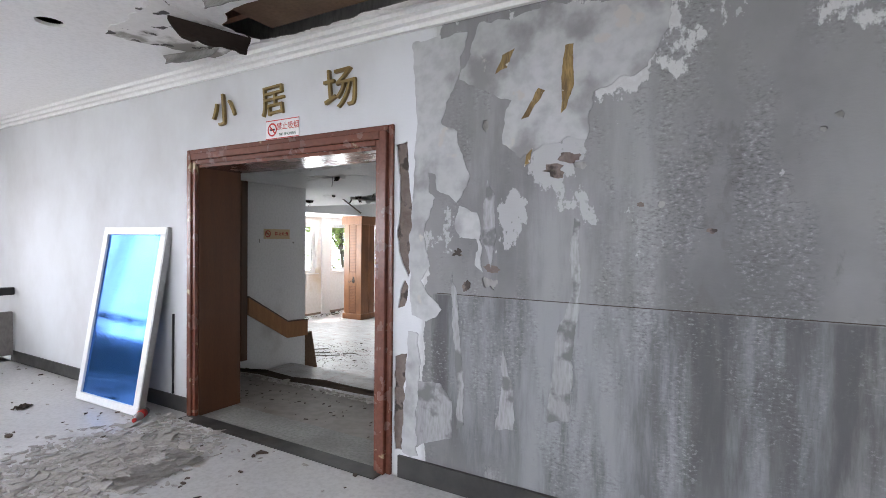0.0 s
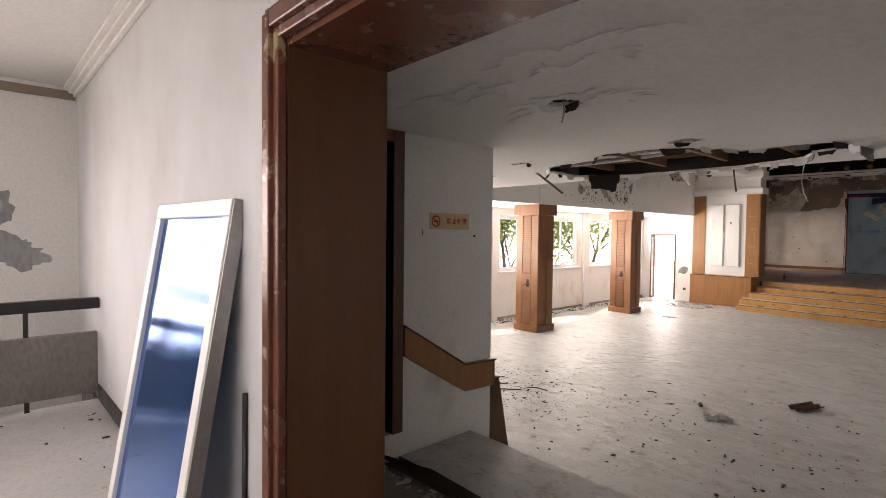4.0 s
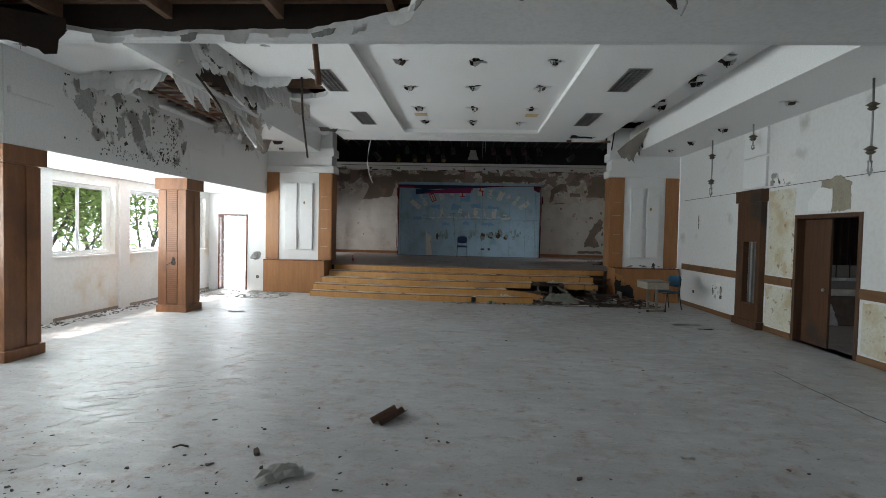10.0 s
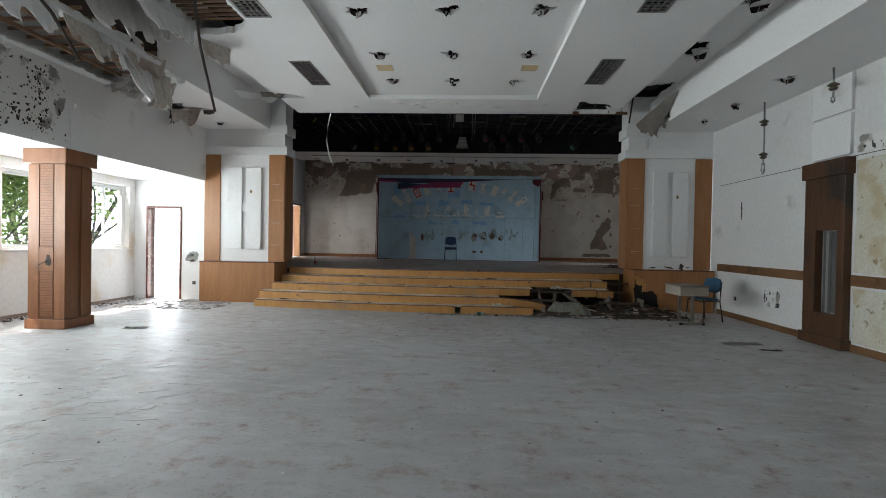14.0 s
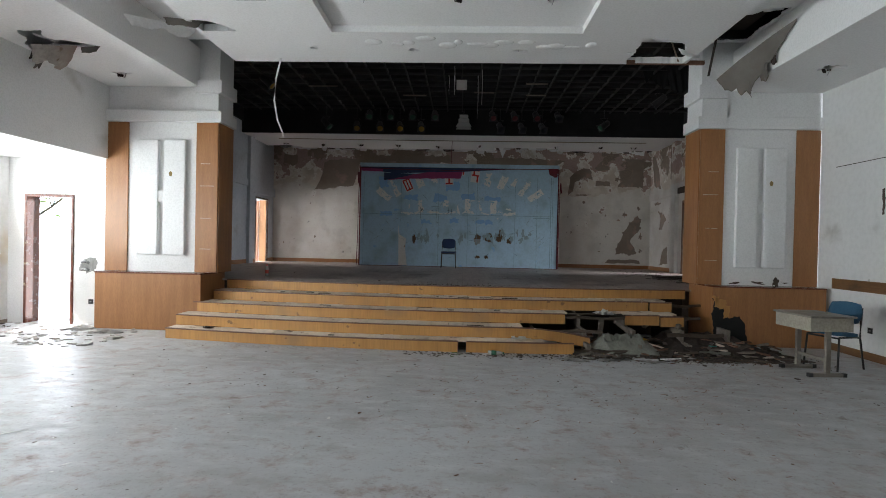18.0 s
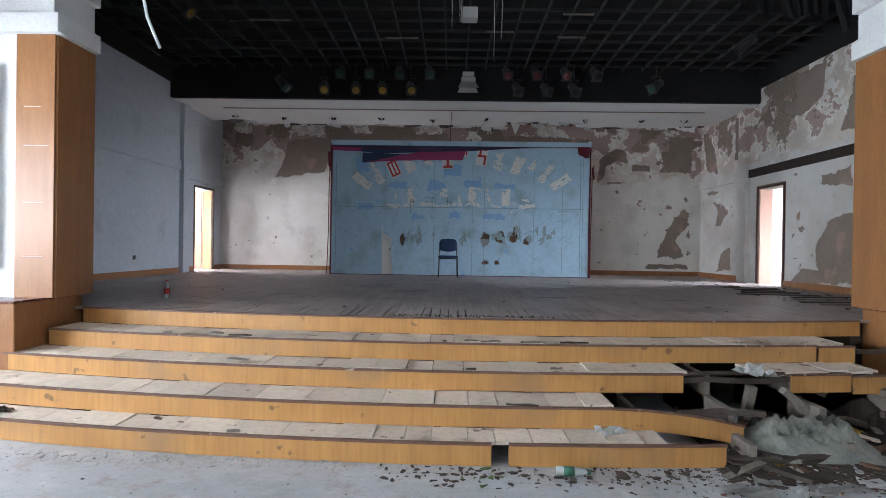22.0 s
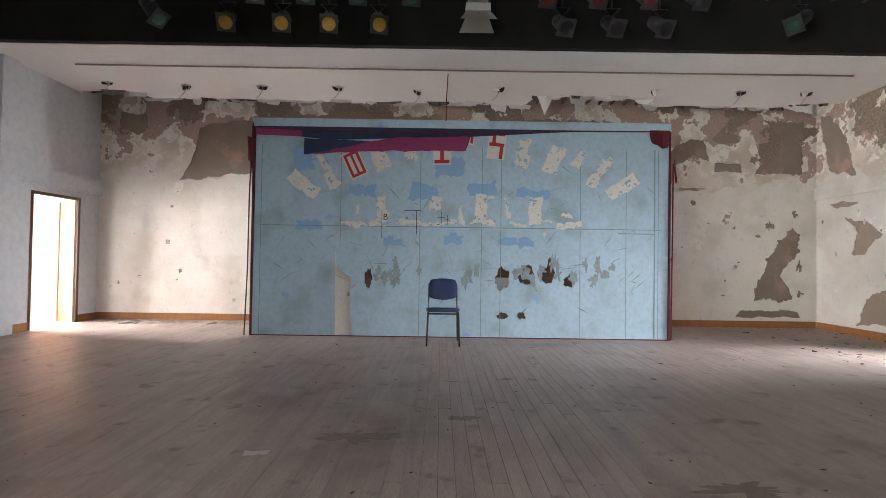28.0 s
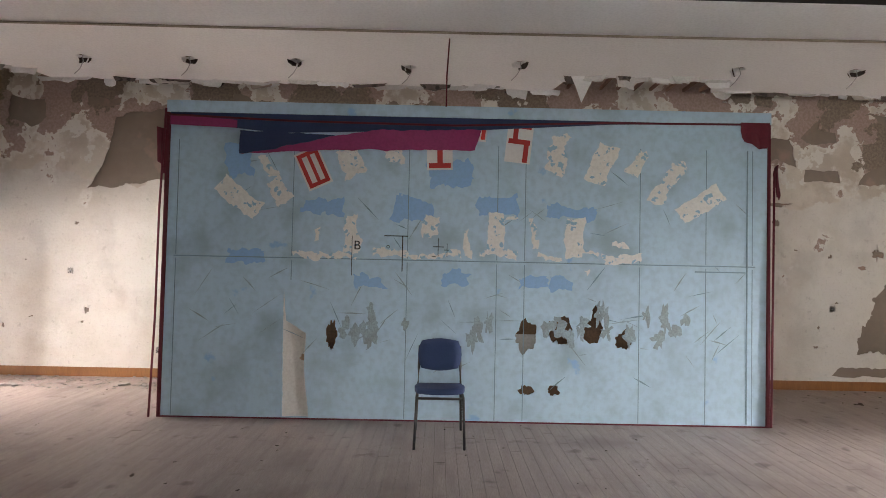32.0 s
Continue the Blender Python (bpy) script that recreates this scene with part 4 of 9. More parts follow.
struct(plate("ceiling_centre", rect(-4.08, -0.42, LOW_END + 0.12, 16.5), [blob(x, y, 0.12, 0.11, 40 + i, 12, 0.9) for i, (x, y) in enumerate(lamp_holes)] + [rag([(-2.95, 9.7), (-2.1, 9.75), (-2.15, 9.95), (-2.9, 9.92)], 0.1, 0.04, 60), rag([(-1.55, 9.75), (-0.75, 9.8), (-0.8, 10.0), (-1.5, 9.95)], 0.1, 0.04, 61)], on_z(MAIN_Z + 0.1), 0.03, M["ceil"]), "white recessed centre ceiling dotted with torn lamp holes", "ceiling")
struct(plate("ceiling_border", rect(-5.85, 1.33, 16.42, FRONT), [blob(-4.4, 17.0, 0.06, 0.05, 70), blob(-2.9, 17.05, 0.1, 0.05, 71, rough=0.5), blob(-1.3, 17.05, 0.1, 0.05, 72, rough=0.5), blob(0.35, 17.1, 0.06, 0.05, 73), rag([(0.36, 16.56), (0.62, 16.62), (0.93, 16.7), (1.12, 16.98), (1.27, 17.25), (1.27, 17.52), (0.4, 17.53), (0.38, 17.1)], 0.1, 0.025, 74)], on_z(MAIN_Z), 0.095, M["ceil"]), "white ceiling border blistered above the stage front", "ceiling")
for x in (-5.85, 1.33):
    struct(box("trim_panel_edge", x - (0.012 if x < 0 else -0.0), x + (0.0 if x < 0 else 0.012), LOW_END + 0.12, FRONT, MAIN_Z + 0.003, TRAY_Z, M["ceil"]), "white edge of the ceiling panel", "trim")

# ---- setting: stage shell ----
w_sl = wall("wall_stage_left", "x", SXL, -0.25, 18.2, SY, 0.0, 5.6, M["stagewhite"], "cool white stage wall, grubby below", [(25.22, 26.15, STAGE_Z, 2.85)])
struct(box("trim_stage_left", SXL, SXL + 0.05, 18.47, 24.5, 3.16, 3.36, M["stagewhite"]), "white raised band along the stage wall", "trim")
struct(box("trim_stage_left_rear", SXL, SXL + 0.06, 24.83, SY - 0.001, 3.0, 3.28, M["stagewhite"]), "white raised band above the stage door", "trim")
struct(box("pier_stage_left", SXL, SXL + 0.1, 24.52, 24.8, STAGE_Z, 4.67, M["stagewhite"]), "white shallow pier on the stage wall", "pier")
w_sr = wall("wall_stage_right", "x", SXR + 0.012, 0.25, 18.2, SY, 0.0, 5.6, M["brick"], "brown exposed plaster of the stage wall", [(23.3, 24.12, STAGE_Z, 2.84)])
w_sb = wall("wall_stage_back", "y", SY + 0.012, 0.25, SXL - 0.25, SXR + 0.26, 0.0, 5.6, M["brick"], "brown exposed plaster of the stage back wall")
back_holes = [rag([(-7.22, 3.29), (-6.97, 3.79), (-6.89, 4.25), (-6.66, 4.33), (-6.07, 4.37), (-5.65, 4.40), (-5.69, 3.92), (-5.88, 3.46), (-6.54, 3.38), (-6.87, 3.34)], 0.1, 0.025, 80),
              rag([(-8.31, 4.21), (-7.93, 4.11), (-7.81, 4.25), (-7.83, 4.49), (-8.31, 4.49)], 0.1, 0.03, 81),
              rag([(-7.26, 4.40), (-6.82, 4.41), (-6.79, 4.51), (-7.26, 4.51)], 0.1, 0.02, 93),
              rag([(1.41, 3.25), (1.46, 3.83), (1.63, 4.02), (1.89, 4.16), (2.13, 4.17), (2.20, 3.80), (1.96, 3.88), (1.64, 3.70), (1.57, 3.37)], 0.1, 0.025, 82),
              rag([(3.0, 1.3), (3.1, 1.6), (3.22, 1.72), (3.26, 2.02), (3.36, 2.1), (3.42, 2.3), (3.6, 2.42), (3.72, 2.62), (3.86, 2.5), (3.8, 2.12), (3.62, 1.95), (3.5, 1.85), (3.56, 1.6), (3.7, 1.5), (3.72, 1.34), (3.4, 1.28)], 0.08, 0.05, 83), blob(3.3, 2.62, 0.06, 0.1, 95, rough=0.9), blob(3.76, 2.86, 0.05, 0.06, 96, rough=0.9), blob(3.84, 1.9, 0.05, 0.1, 97, rough=0.8), blob(3.86, 1.44, 0.05, 0.05, 98, rough=0.8),
              rag([(3.12, 4.51), (3.90, 4.51), (3.90, 3.55), (3.02, 3.57), (3.12, 3.69), (3.47, 3.86), (3.50, 4.24), (3.27, 4.46)], 0.1, 0.03, 84),
              rag([(2.3, 3.58), (2.8, 3.58), (2.78, 3.73), (2.32, 3.75)], 0.1, 0.015, 87), rag([(2.28, 4.18), (2.54, 4.46), (2.52, 4.30), (2.76, 4.24), (2.77, 4.12), (2.42, 4.11)], 0.1, 0.015, 88),
              rag([(-5.36, 4.2), (-5.00, 4.35), (-4.00, 4.25), (-2.50, 4.30), (-2.60, 4.50), (-4.20, 4.52), (-5.30, 4.55)], 0.12, 0.04, 85),
              rag([(-1.20, 4.22), (0.10, 4.25), (1.00, 4.20), (1.28, 4.41), (-1.00, 4.50)], 0.12, 0.04, 86),
              rag([(2.68, 1.00), (3.85, 0.99), (3.80, 1.11), (2.83, 1.13)], 0.1, 0.02, 89), blob(1.9, 3.27, 0.3, 0.02, 90, rough=0.7), blob(1.95, 3.03, 0.05, 0.05, 91, rough=0.5), blob(3.1, 2.45, 0.05, 0.03, 92, rough=0.5)]
chip = random.Random(78)
back_holes += [blob(x, z, chip.uniform(0.01, 0.035), chip.uniform(0.01, 0.035), 940 + i, 12, 0.8) for i, (x, z) in enumerate([(1.1 + 1.7 * chip.random(), 1.2 + 1.9 * chip.random()) for _ in range(10)] + [(-8.4 + 1.4 * chip.random(), 1.2 + 1.9 * chip.random()) for _ in range(6)])]
struct(plate("plaster_stage_back", rect(SXL, SXR, 0.0, 5.5), back_holes, on_y(SY), 0.012, M["peel"]), "stained off-white plaster peeled to brown in large patches", "wall")
right_holes = [rect(23.22, 24.2, STAGE_Z - 0.02, 2.92),
               rag([(20.2, 0.98), (22.3, 0.96), (22.42, 1.5), (22.1, 2.0), (21.6, 2.2), (20.3, 2.1)], 0.12, 0.05, 95),
               rag([(23.41, 4.57), (23.22, 4.6), (23.15, 4.4), (23.04, 4.5), (22.99, 4.9), (22.73, 4.94), (22.2, 4.9), (22.3, 4.3), (22.7, 4.13), (23.21, 4.15), (23.36, 4.3)], 0.1, 0.04, 96), rag([(21.8, 3.6), (20.4, 3.5), (20.5, 4.6), (21.5, 4.5)], 0.12, 0.05, 109),
               rag([(26.6, 4.6), (26.41, 3.57), (25.79, 3.4), (26.0, 4.05), (26.33, 4.5)], 0.1, 0.04, 97),
               rag([(26.0, 2.76), (25.5, 2.6), (25.29, 2.4), (25.65, 2.13), (25.94, 2.14), (25.76, 2.44)], 0.1, 0.035, 98), rag([(25.54, 1.48), (25.22, 1.6), (25.2, 1.03), (25.81, 0.99)], 0.1, 0.04, 99),
               rag([(26.35, 2.98), (25.9, 3.0), (25.75, 2.96), (26.2, 2.88)], 0.08, 0.02, 100), rag([(24.75, 4.55), (25.07, 4.63), (25.09, 3.63), (24.67, 3.49)], 0.1, 0.03, 94),
               rag([(21.55, 2.62), (22.0, 2.66), (22.35, 2.72), (22.3, 2.9), (21.9, 2.86), (21.6, 2.95)], 0.1, 0.04, 101), blob(22.85, 2.2, 0.06, 0.1, 102), blob(22.75, 1.95, 0.1, 0.05, 107, rough=0.7), blob(22.95, 3.0, 0.05, 0.03, 108), rag([(18.9, 3.6), (19.6, 3.55), (19.9, 3.9), (19.5, 4.3), (19.0, 4.2)], 0.1, 0.06, 103), rag([(18.8, 1.3), (19.6, 1.4), (19.8, 1.9), (19.3, 2.15), (18.9, 2.0)], 0.1, 0.06, 104)]
chip = random.Random(77)
right_holes += [blob(y, z, chip.uniform(0.012, 0.045), chip.uniform(0.012, 0.05), 900 + i, 14, 0.8) for i, (y, z) in enumerate((24.95 + 1.6 * chip.random(), 1.7 + 1.35 * chip.random()) for _ in range(9))]
right_holes += [blob(y, z, chip.uniform(0.015, 0.05), chip.uniform(0.015, 0.05), 920 + i, 14, 0.8) for i, (y, z) in enumerate((22.4 + 0.7 * chip.random(), 1.1 + 0.75 * chip.random()) for _ in range(6))]
struct(plate("plaster_stage_right", rect(18.47, SY - 0.002, 0.0, 5.3), right_holes, on_x(SXR, 1), 0.012, M["peel_side"]), "peeling stained plaster of the stage side wall", "wall")
struct(box("ledge_stage_right", SXR - 0.05, SXR + 0.002, 18.6, 24.42, 3.13, 3.3, M["void"]), "blackened timber ledge on the stage side wall", "ledge")
struct(box("trim_stage_right_rear", SXR - 0.05, SXR + 0.002, 24.76, SY - 0.02, 3.1, 3.32, M["peel_side"]), "peeling raised band above the stage side wall", "trim")
struct(box("pier_stage_right", SXR - 0.1, SXR + 0.002, 24.43, 24.75, STAGE_Z, 4.67, M["peel_side"]), "stained shallow pier on the stage side wall", "pier")
rear_lamps = [(-7.86, 25.62), (-6.67, 25.7), (-5.44, 25.68), (-4.22, 25.68), (-2.93, 25.8), (-1.68, 25.6), (0.83, 25.64), (2.15, 25.62), (3.2, 25.62)]
REAR_Y = 24.2


def torn_edge(x):
    """Where the rear stage ceiling breaks off before the back wall."""
    y = 26.44 + 0.14 * noise.noise((x * 1.1, 3.0, 1.0)) + 0.1 * noise.noise((x * 4.3, 7.0, 2.0)) + 0.05 * noise.noise((x * 13, 1.0, 5.0))
    for a, b, deep in ((-1.12, 0.9, 0.42), (-8.7, -7.55, 0.36), (3.3, 4.3, 0.2)):
        y -= deep * max(0.0, min(1.0, 9 * (x - a), 9 * (b - x)))
    return min(y, SY - 0.03)


rear_outline = [(SXL, REAR_Y), (SXR, REAR_Y)] + [(x, torn_edge(x)) for x in np.linspace(SXR, SXL, 240)]
ceil_rear = struct(plate("ceiling_stage_rear", rear_outline, [blob(x, y, 0.07, 0.05, 110 + i) for i, (x, y) in enumerate(rear_lamps)], on_z(4.68), 0.03, M["ceil"]), "white rear stage ceiling torn along the back wall", "ceiling")
struct(box("fascia_black", SXL, SXR, REAR_Y - 0.1, REAR_Y - 0.002, 4.69, 5.6, M["black"]), "matt black fascia behind the stage lamps", "fascia")
struct(box("ceiling_black", SXL, SXR, 17.7, 24.1, 5.56, 5.6, M["black"]), "black painted ceiling void over the stage", "ceiling")
struct(box("band_black_left", SXL, SXL + 0.06, 18.47, 24.1, 5.02, 5.56, M["black"]), "black painted band at the top of the stage wall", "band")
struct(box("band_black_right", SXR - 0.06, SXR, 18.47, 24.1, 5.0, 5.56, M["black"]), "black painted band at the top of the stage wall", "band")
grid = struct(new("ceiling_grid"), "black steel egg-crate grid over the stage", "ceiling grid")
for x in np.arange(-8.5, 4.1, 0.42):
    box("grid_bar", x, x + 0.03, 18.2, 24.1, 5.34, 5.4, M["grid_iron"], grid)
for y in np.arange(18.4, 24.0, 0.42):
    box("cross_bar", SXL, SXR, y, y + 0.03, 5.345, 5.395, M["grid_iron"], grid)
struct(box("terrace_near", -11.5, SXL - 0.26, 18.2, 23.84, -0.3, -0.02, M["terrazzo"]), "pale sunlit terrace outside the aisle door", "ground")
struct(box("terrace", -24.0, -11.5, 18.2, 42.0, -0.3, -0.02, M["terrazzo"]), "pale sunlit terrace outside the aisle door", "ground")
# plain spaces beyond the stage doors
wall("wall_wing_left", "x", -11.2, -0.2, 24.0, 27.3, -0.2, 3.4, M["white"], "bright side passage wall beyond the stage door", [(24.6, 26.6, 1.2, 3.0)])
struct(box("floor_wing_left", -11.2, SXL - 0.25, 24.0, 27.3, 0.5, STAGE_Z - 0.002, M["screed"]), "passage floor beyond the stage door", "floor")
struct(box("ceiling_wing_left", -11.2, SXL - 0.25, 24.0, 27.3, 3.4, 3.5, M["ceil"]), "passage ceiling beyond the stage door", "ceiling")
wall("wall_wing_left_a", "y", 24.0, -0.15, -11.2, SXL - 0.25, 0.5, 3.4, M["white"], "passage wall beyond the stage door")
wall("wall_wing_left_b", "y", 27.3, 0.15, -11.2, SXL - 0.25, 0.5, 3.4, M["white"], "passage wall beyond the stage door")
struct(box("floor_wing_right", SXR + 0.262, 7.0, 22.4, 25.0, 0.5, STAGE_Z - 0.002, M["screed"]), "passage floor beyond the stage door", "floor")
wall("wall_wing_right", "x", 7.0, 0.2, 22.4, 25.0, 0.0, 3.4, M["white"], "bright side passage wall beyond the stage door", [(22.6, 24.8, 0.9, 3.2)])
wall("wall_wing_right_a", "y", 22.4, -0.15, SXR + 0.262, 7.0, 0.5, 3.4, M["white"], "passage wall beyond the stage door")
wall("wall_wing_right_b", "y", 25.0, 0.15, SXR + 0.262, 7.0, 0.5, 3.4, M["white"], "passage wall beyond the stage door")
struct(box("ceiling_wing_right", SXR + 0.262, 7.0, 22.4, 25.0, 3.4, 3.5, M["ceil"]), "passage ceiling beyond the stage door", "ceiling")
for x0, x1 in ((SXL, -8.26), (SXR - 0.45, SXR)):
    struct(box("return_wall", x0, x1 if x0 < 0 else SXR + 0.012, PIL_Y + 0.25, PIL_B, 0.0, 5.56, M["white"]), "plain wall closing the side of the stage opening", "wall")
struct(box("header_stage", -8.26, 3.72, 17.6, 17.7, 4.86, 5.56, M["black"]), "black header above the stage opening", "wall")

# ---- setting: lobby ----
lob_holes = [rect(-3.02, -1.08, LOBBY_Z - 0.3, 2.9),
             blob(-0.46, 2.86, 0.02, 0.03, 120), blob(0.05, 2.62, 0.03, 0.02, 126), blob(1.05, 2.75, 0.015, 0.015, 127), blob(1.0, 2.7, 0.012, 0.012, 128), blob(0.42, 2.42, 0.015, 0.015, 129), blob(-0.42, 2.02, 0.04, 0.03, 130, 22, 0.9),
             rag([(-1.03, 2.81), (-0.95, 2.82), (-0.932, 2.45), (-0.926, 2.09), (-0.943, 2.03), (-0.99, 2.12), (-1.034, 2.27), (-1.018, 2.4), (-1.01, 2.64)], 0.05, 0.008, 121), rag([(-1.035, 1.56), (-0.945, 1.575), (-0.965, 1.37), (-0.94, 1.1), (-0.96, 0.99), (-1.04, 0.99)], 0.05, 0.012, 122), rag([(-0.972, 2.01), (-0.942, 1.975), (-0.967, 1.86), (-1.018, 1.845), (-1.0, 1.96)], 0.05, 0.008, 123)]
w_lob = wall("wall_lobby", "y", 0.994, 0.32, -7.35, 5.0, -1.0, 4.2, M["cement"], "rough grey render of the lobby wall", [(-2.95, -1.15, LOBBY_Z, 2.82)])
struct(plate("plaster_lobby", rect(-7.35, 5.0, LOBBY_Z, 3.54), lob_holes, on_y(0.994), 0.014, M["lobbywall"]), "pale blue-white lobby plaster, damp grey and streaked beyond the door", "wall")
skin = struct(new("paint_skin_lobby"), "thick white paint skin lifting from the grey skim beside the door", "wall patch")
skin.matrix_basis = Matrix.Translation((-0.85, 0.98, 2.3))
for i, pts in enumerate(([(-0.93, 1.82), (-0.87, 1.79), (-0.75, 1.82), (-0.71, 1.87), (-0.81, 1.94), (-0.84, 2.01), (-0.8, 2.1), (-0.82, 2.22), (-0.82, 2.3), (-0.77, 2.47), (-0.8, 2.52), (-0.8, 2.62), (-0.76, 2.61), (-0.75, 2.51), (-0.64, 2.45), (-0.57, 2.55), (-0.55, 2.59), (-0.6, 2.69), (-0.62, 2.82), (-0.73, 2.9), (-0.66, 3.1), (-0.6, 3.4), (-0.92, 3.4), (-0.92, 2.2)],
                         [(-0.63, 2.45), (-0.5, 2.42), (-0.48, 2.32), (-0.51, 2.27), (-0.48, 2.12), (-0.46, 2.09), (-0.51, 2.12), (-0.53, 2.27), (-0.61, 2.26), (-0.65, 2.31)],
                         [(-0.62, 3.11), (-0.31, 2.98), (-0.35, 2.78), (-0.27, 2.68), (-0.15, 2.76), (0.07, 2.75), (0.1, 2.98), (0.35, 3.05), (0.5, 3.4), (-0.5, 3.4)],
                         [(-0.95, 1.7), (-0.88, 1.68), (-0.85, 1.5), (-0.88, 1.2), (-0.84, 1.0), (-0.97, 1.0), (-0.94, 1.4)])):
    plate("paint_skin", rag(pts, 0.05, 0.021, 135 + i), [], on_y(0.98), 0.003 + 0.0004 * i, M["lobbypaint"], skin)
for i, pts in enumerate([[(0.02, 2.37), (0.05, 2.36), (0.05, 1.99), (0.04, 1.72), (0.01, 1.37), (-0.11, 1.33), (-0.07, 1.61), (-0.03, 1.84), (0.01, 1.98), (0.01, 2.22)], [(-0.34, 1.69), (-0.3, 1.49), (-0.28, 1.27), (-0.39, 1.23), (-0.35, 1.48)], [(-0.65, 2.08), (-0.62, 1.95), (-0.58, 1.24), (-0.62, 1.22), (-0.65, 1.78)], [(-0.87, 1.44), (-0.72, 1.45), (-0.64, 1.35), (-0.64, 1.14), (-0.9, 1.04)], [(-0.44, 2.57), (-0.4, 2.48), (-0.37, 2.25), (-0.41, 2.09), (-0.45, 2.25), (-0.46, 2.41)]]):
    plate("paint_streak", rag(pts, 0.05, 0.012, 160 + i), [], on_y(0.98), 0.0015 + 0.0003 * i, M["streak_paint"], skin, "pale run of thin paint")
for i, (x, z, w, h) in enumerate(((-0.41, 2.1, 0.045, 0.02), (-0.62, 2.18, 0.03, 0.02), (-0.64, 2.72, 0.016, 0.016), (0.0, 2.66, 0.06, 0.025), (-0.08, 2.6, 0.05, 0.03), (0.33, 2.42, 0.014, 0.012), (0.62, 2.3, 0.02, 0.012), (-0.56, 2.0, 0.02, 0.03))):
    plate("scar", blob(x, z, w, h, 141 + i, 20, 0.6), [], on_y(0.9795), 0.002, M["rawedge"], skin, "brown pitted scar")
struct(plate("brick_lobby", rect(-1.046, -0.88, 0.95, 2.87), [], on_y(0.9938), 0.003, M["rawedge"]), "brown raw plaster beside the door frame", "wall")
struct(box("crack_lobby", -0.75, 4.9, 0.9785, 0.9805, 1.945, 1.949, M["dark"]), "thin dark crack across the lobby wall", "trim")
lc_hole = rag([(-2.05, 0.53), (-2.25, 0.79), (-1.99, 0.84), (-1.48, 0.85), (-0.96, 0.86), (-0.6, 0.8), (0.0, 0.6), (0.2, 0.3), (-0.8, 0.2), (-1.53, 0.42), (-1.75, 0.4)], 0.1, 0.02, 124)
ceil_lob = struct(plate("ceiling_lobby", rect(-7.35, 5.0, -5.0, 0.98), [lc_hole] + [blob(x, -0.02, 0.075, 0.075, 125 + i, 14, 0.02) for i, x in enumerate((-2.9, -4.84, -6.57))], on_z(3.54), 0.02, M["ceil"]), "white lobby ceiling with a large torn hole", "ceiling")
for k, (d, h) in enumerate(((0.1, 0.03), (0.065, 0.06), (0.03, 0.09))):
    struct(box("cornice", -7.35, 5.0, 0.98 - d, 0.98 - 0.001 * (k + 1), 3.54 - h, 3.54 - h + 0.028, M["ceil"]), "cracked white cornice moulding", "cornice")
struct(box("roof_lobby", -7.6, 5.2, -5.2, 1.3, 4.2, 4.3, M["void"]), "slab coloured dark for the shade above the torn lobby ceiling", "roof")
wall("wall_lobby_window", "x", -7.35, -0.2, -5, 0.994, -3.5, 4.2, M["white"], "white lobby end wall with grey peeled spots", [(-0.37, 0.13, 1.95, 3.12), (-0.37, 0.13, 1.2, 1.87), (-0.98, -0.48, 1.95, 3.12), (-0.98, -0.48, 1.2, 1.87), (-4.4, -1.2, 1.2, 3.1)])
wall("wall_lobby_back", "y", -5, -0.2, -7.35, 5, -3.5, 4.2, M["white"], "white lobby wall with a long window band", [(-6.8, 4.4, 1.75, 3.2)])
wall("wall_lobby_right", "x", 5.0, 0.2, -5, 0.994, -1, 4.2, M["white"], "white lobby wall")
struct(box("floor_stairwell", -7.35, -6.3, -5, 0.98, -1.0, -0.9, M["terrazzo"]), "pale stairwell floor below the railing", "floor")
struct(box("baseboard_lobby", -6.3, -3.06, 0.968, 0.979, LOBBY_Z + 0.001, LOBBY_Z + 0.12, M["kerb"]), "black stone skirting of the lobby", "baseboard")
struct(box("baseboard_lobby_right", -1.0, 5.0, 0.962, 0.9795, LOBBY_Z + 0.001, LOBBY_Z + 0.13, M["kerb"]), "black stone skirting of the lobby", "baseboard")
spots = struct(plate("peeled_spot", blob(0.42, 2.4, 0.1, 0.14, 131, rough=0.35), [], on_x(-7.35, 1), 0.003, M["damp"]), "grey peeled spot on the lobby end wall", "wall patch")
struct(plate("peeled_spot_low", blob(0.5, 1.98, 0.22, 0.14, 132, rough=0.5), [], on_x(-7.35, 1), 0.003, M["damp"]), "grey peeled spot on the lobby end wall", "wall patch")
struct(plate("peeled_spot_top", blob(0.33, 2.68, 0.07, 0.06, 133, rough=0.5), [], on_x(-7.35, 1), 0.003, M["damp"]), "grey peeled spot on the lobby end wall", "wall patch")
struct(box("stain_cornice", -7.348, -7.33, -5, 0.97, 3.42, 3.5, M["brick"]), "brown water-stained cornice strip", "cornice")
M["plank_far"] = M["plank"]
M["plank_stain"] = mat("dark_worn_stain", (0.22, 0.175, 0.155), 0.5, (0.18, 0.14, 0.12), amount=0.5, scale=6, bump=0.1)

# ---- large window lights, and one added fill ----
for a, b in WINDOWS:
    window_light("window_light", XL + 0.06, (a + b) / 2, 1.95, b - a, 1.4, (1, 0, 0.22), HALL_W * (b - a) * (0.5 if a > 16 or a < 7 else 1.05), (0.85, 0.965, 1.0), 158)
window_light("aisle_door_light", -9.26, 18.1, 1.1, 0.75, 2.1, (0, -1, 0), 10)
window_light("lobby_window_light", -7.28, -1.5, 2.2, 3.5, 1.7, (1, 0, -0.1), LOBBY_W1, (0.98, 0.95, 1.0))
window_light("lobby_window_light", -1.2, -4.9, 2.45, 11.0, 1.4, (0, 1, -0.15), LOBBY_W2, (0.98, 0.95, 1.0))
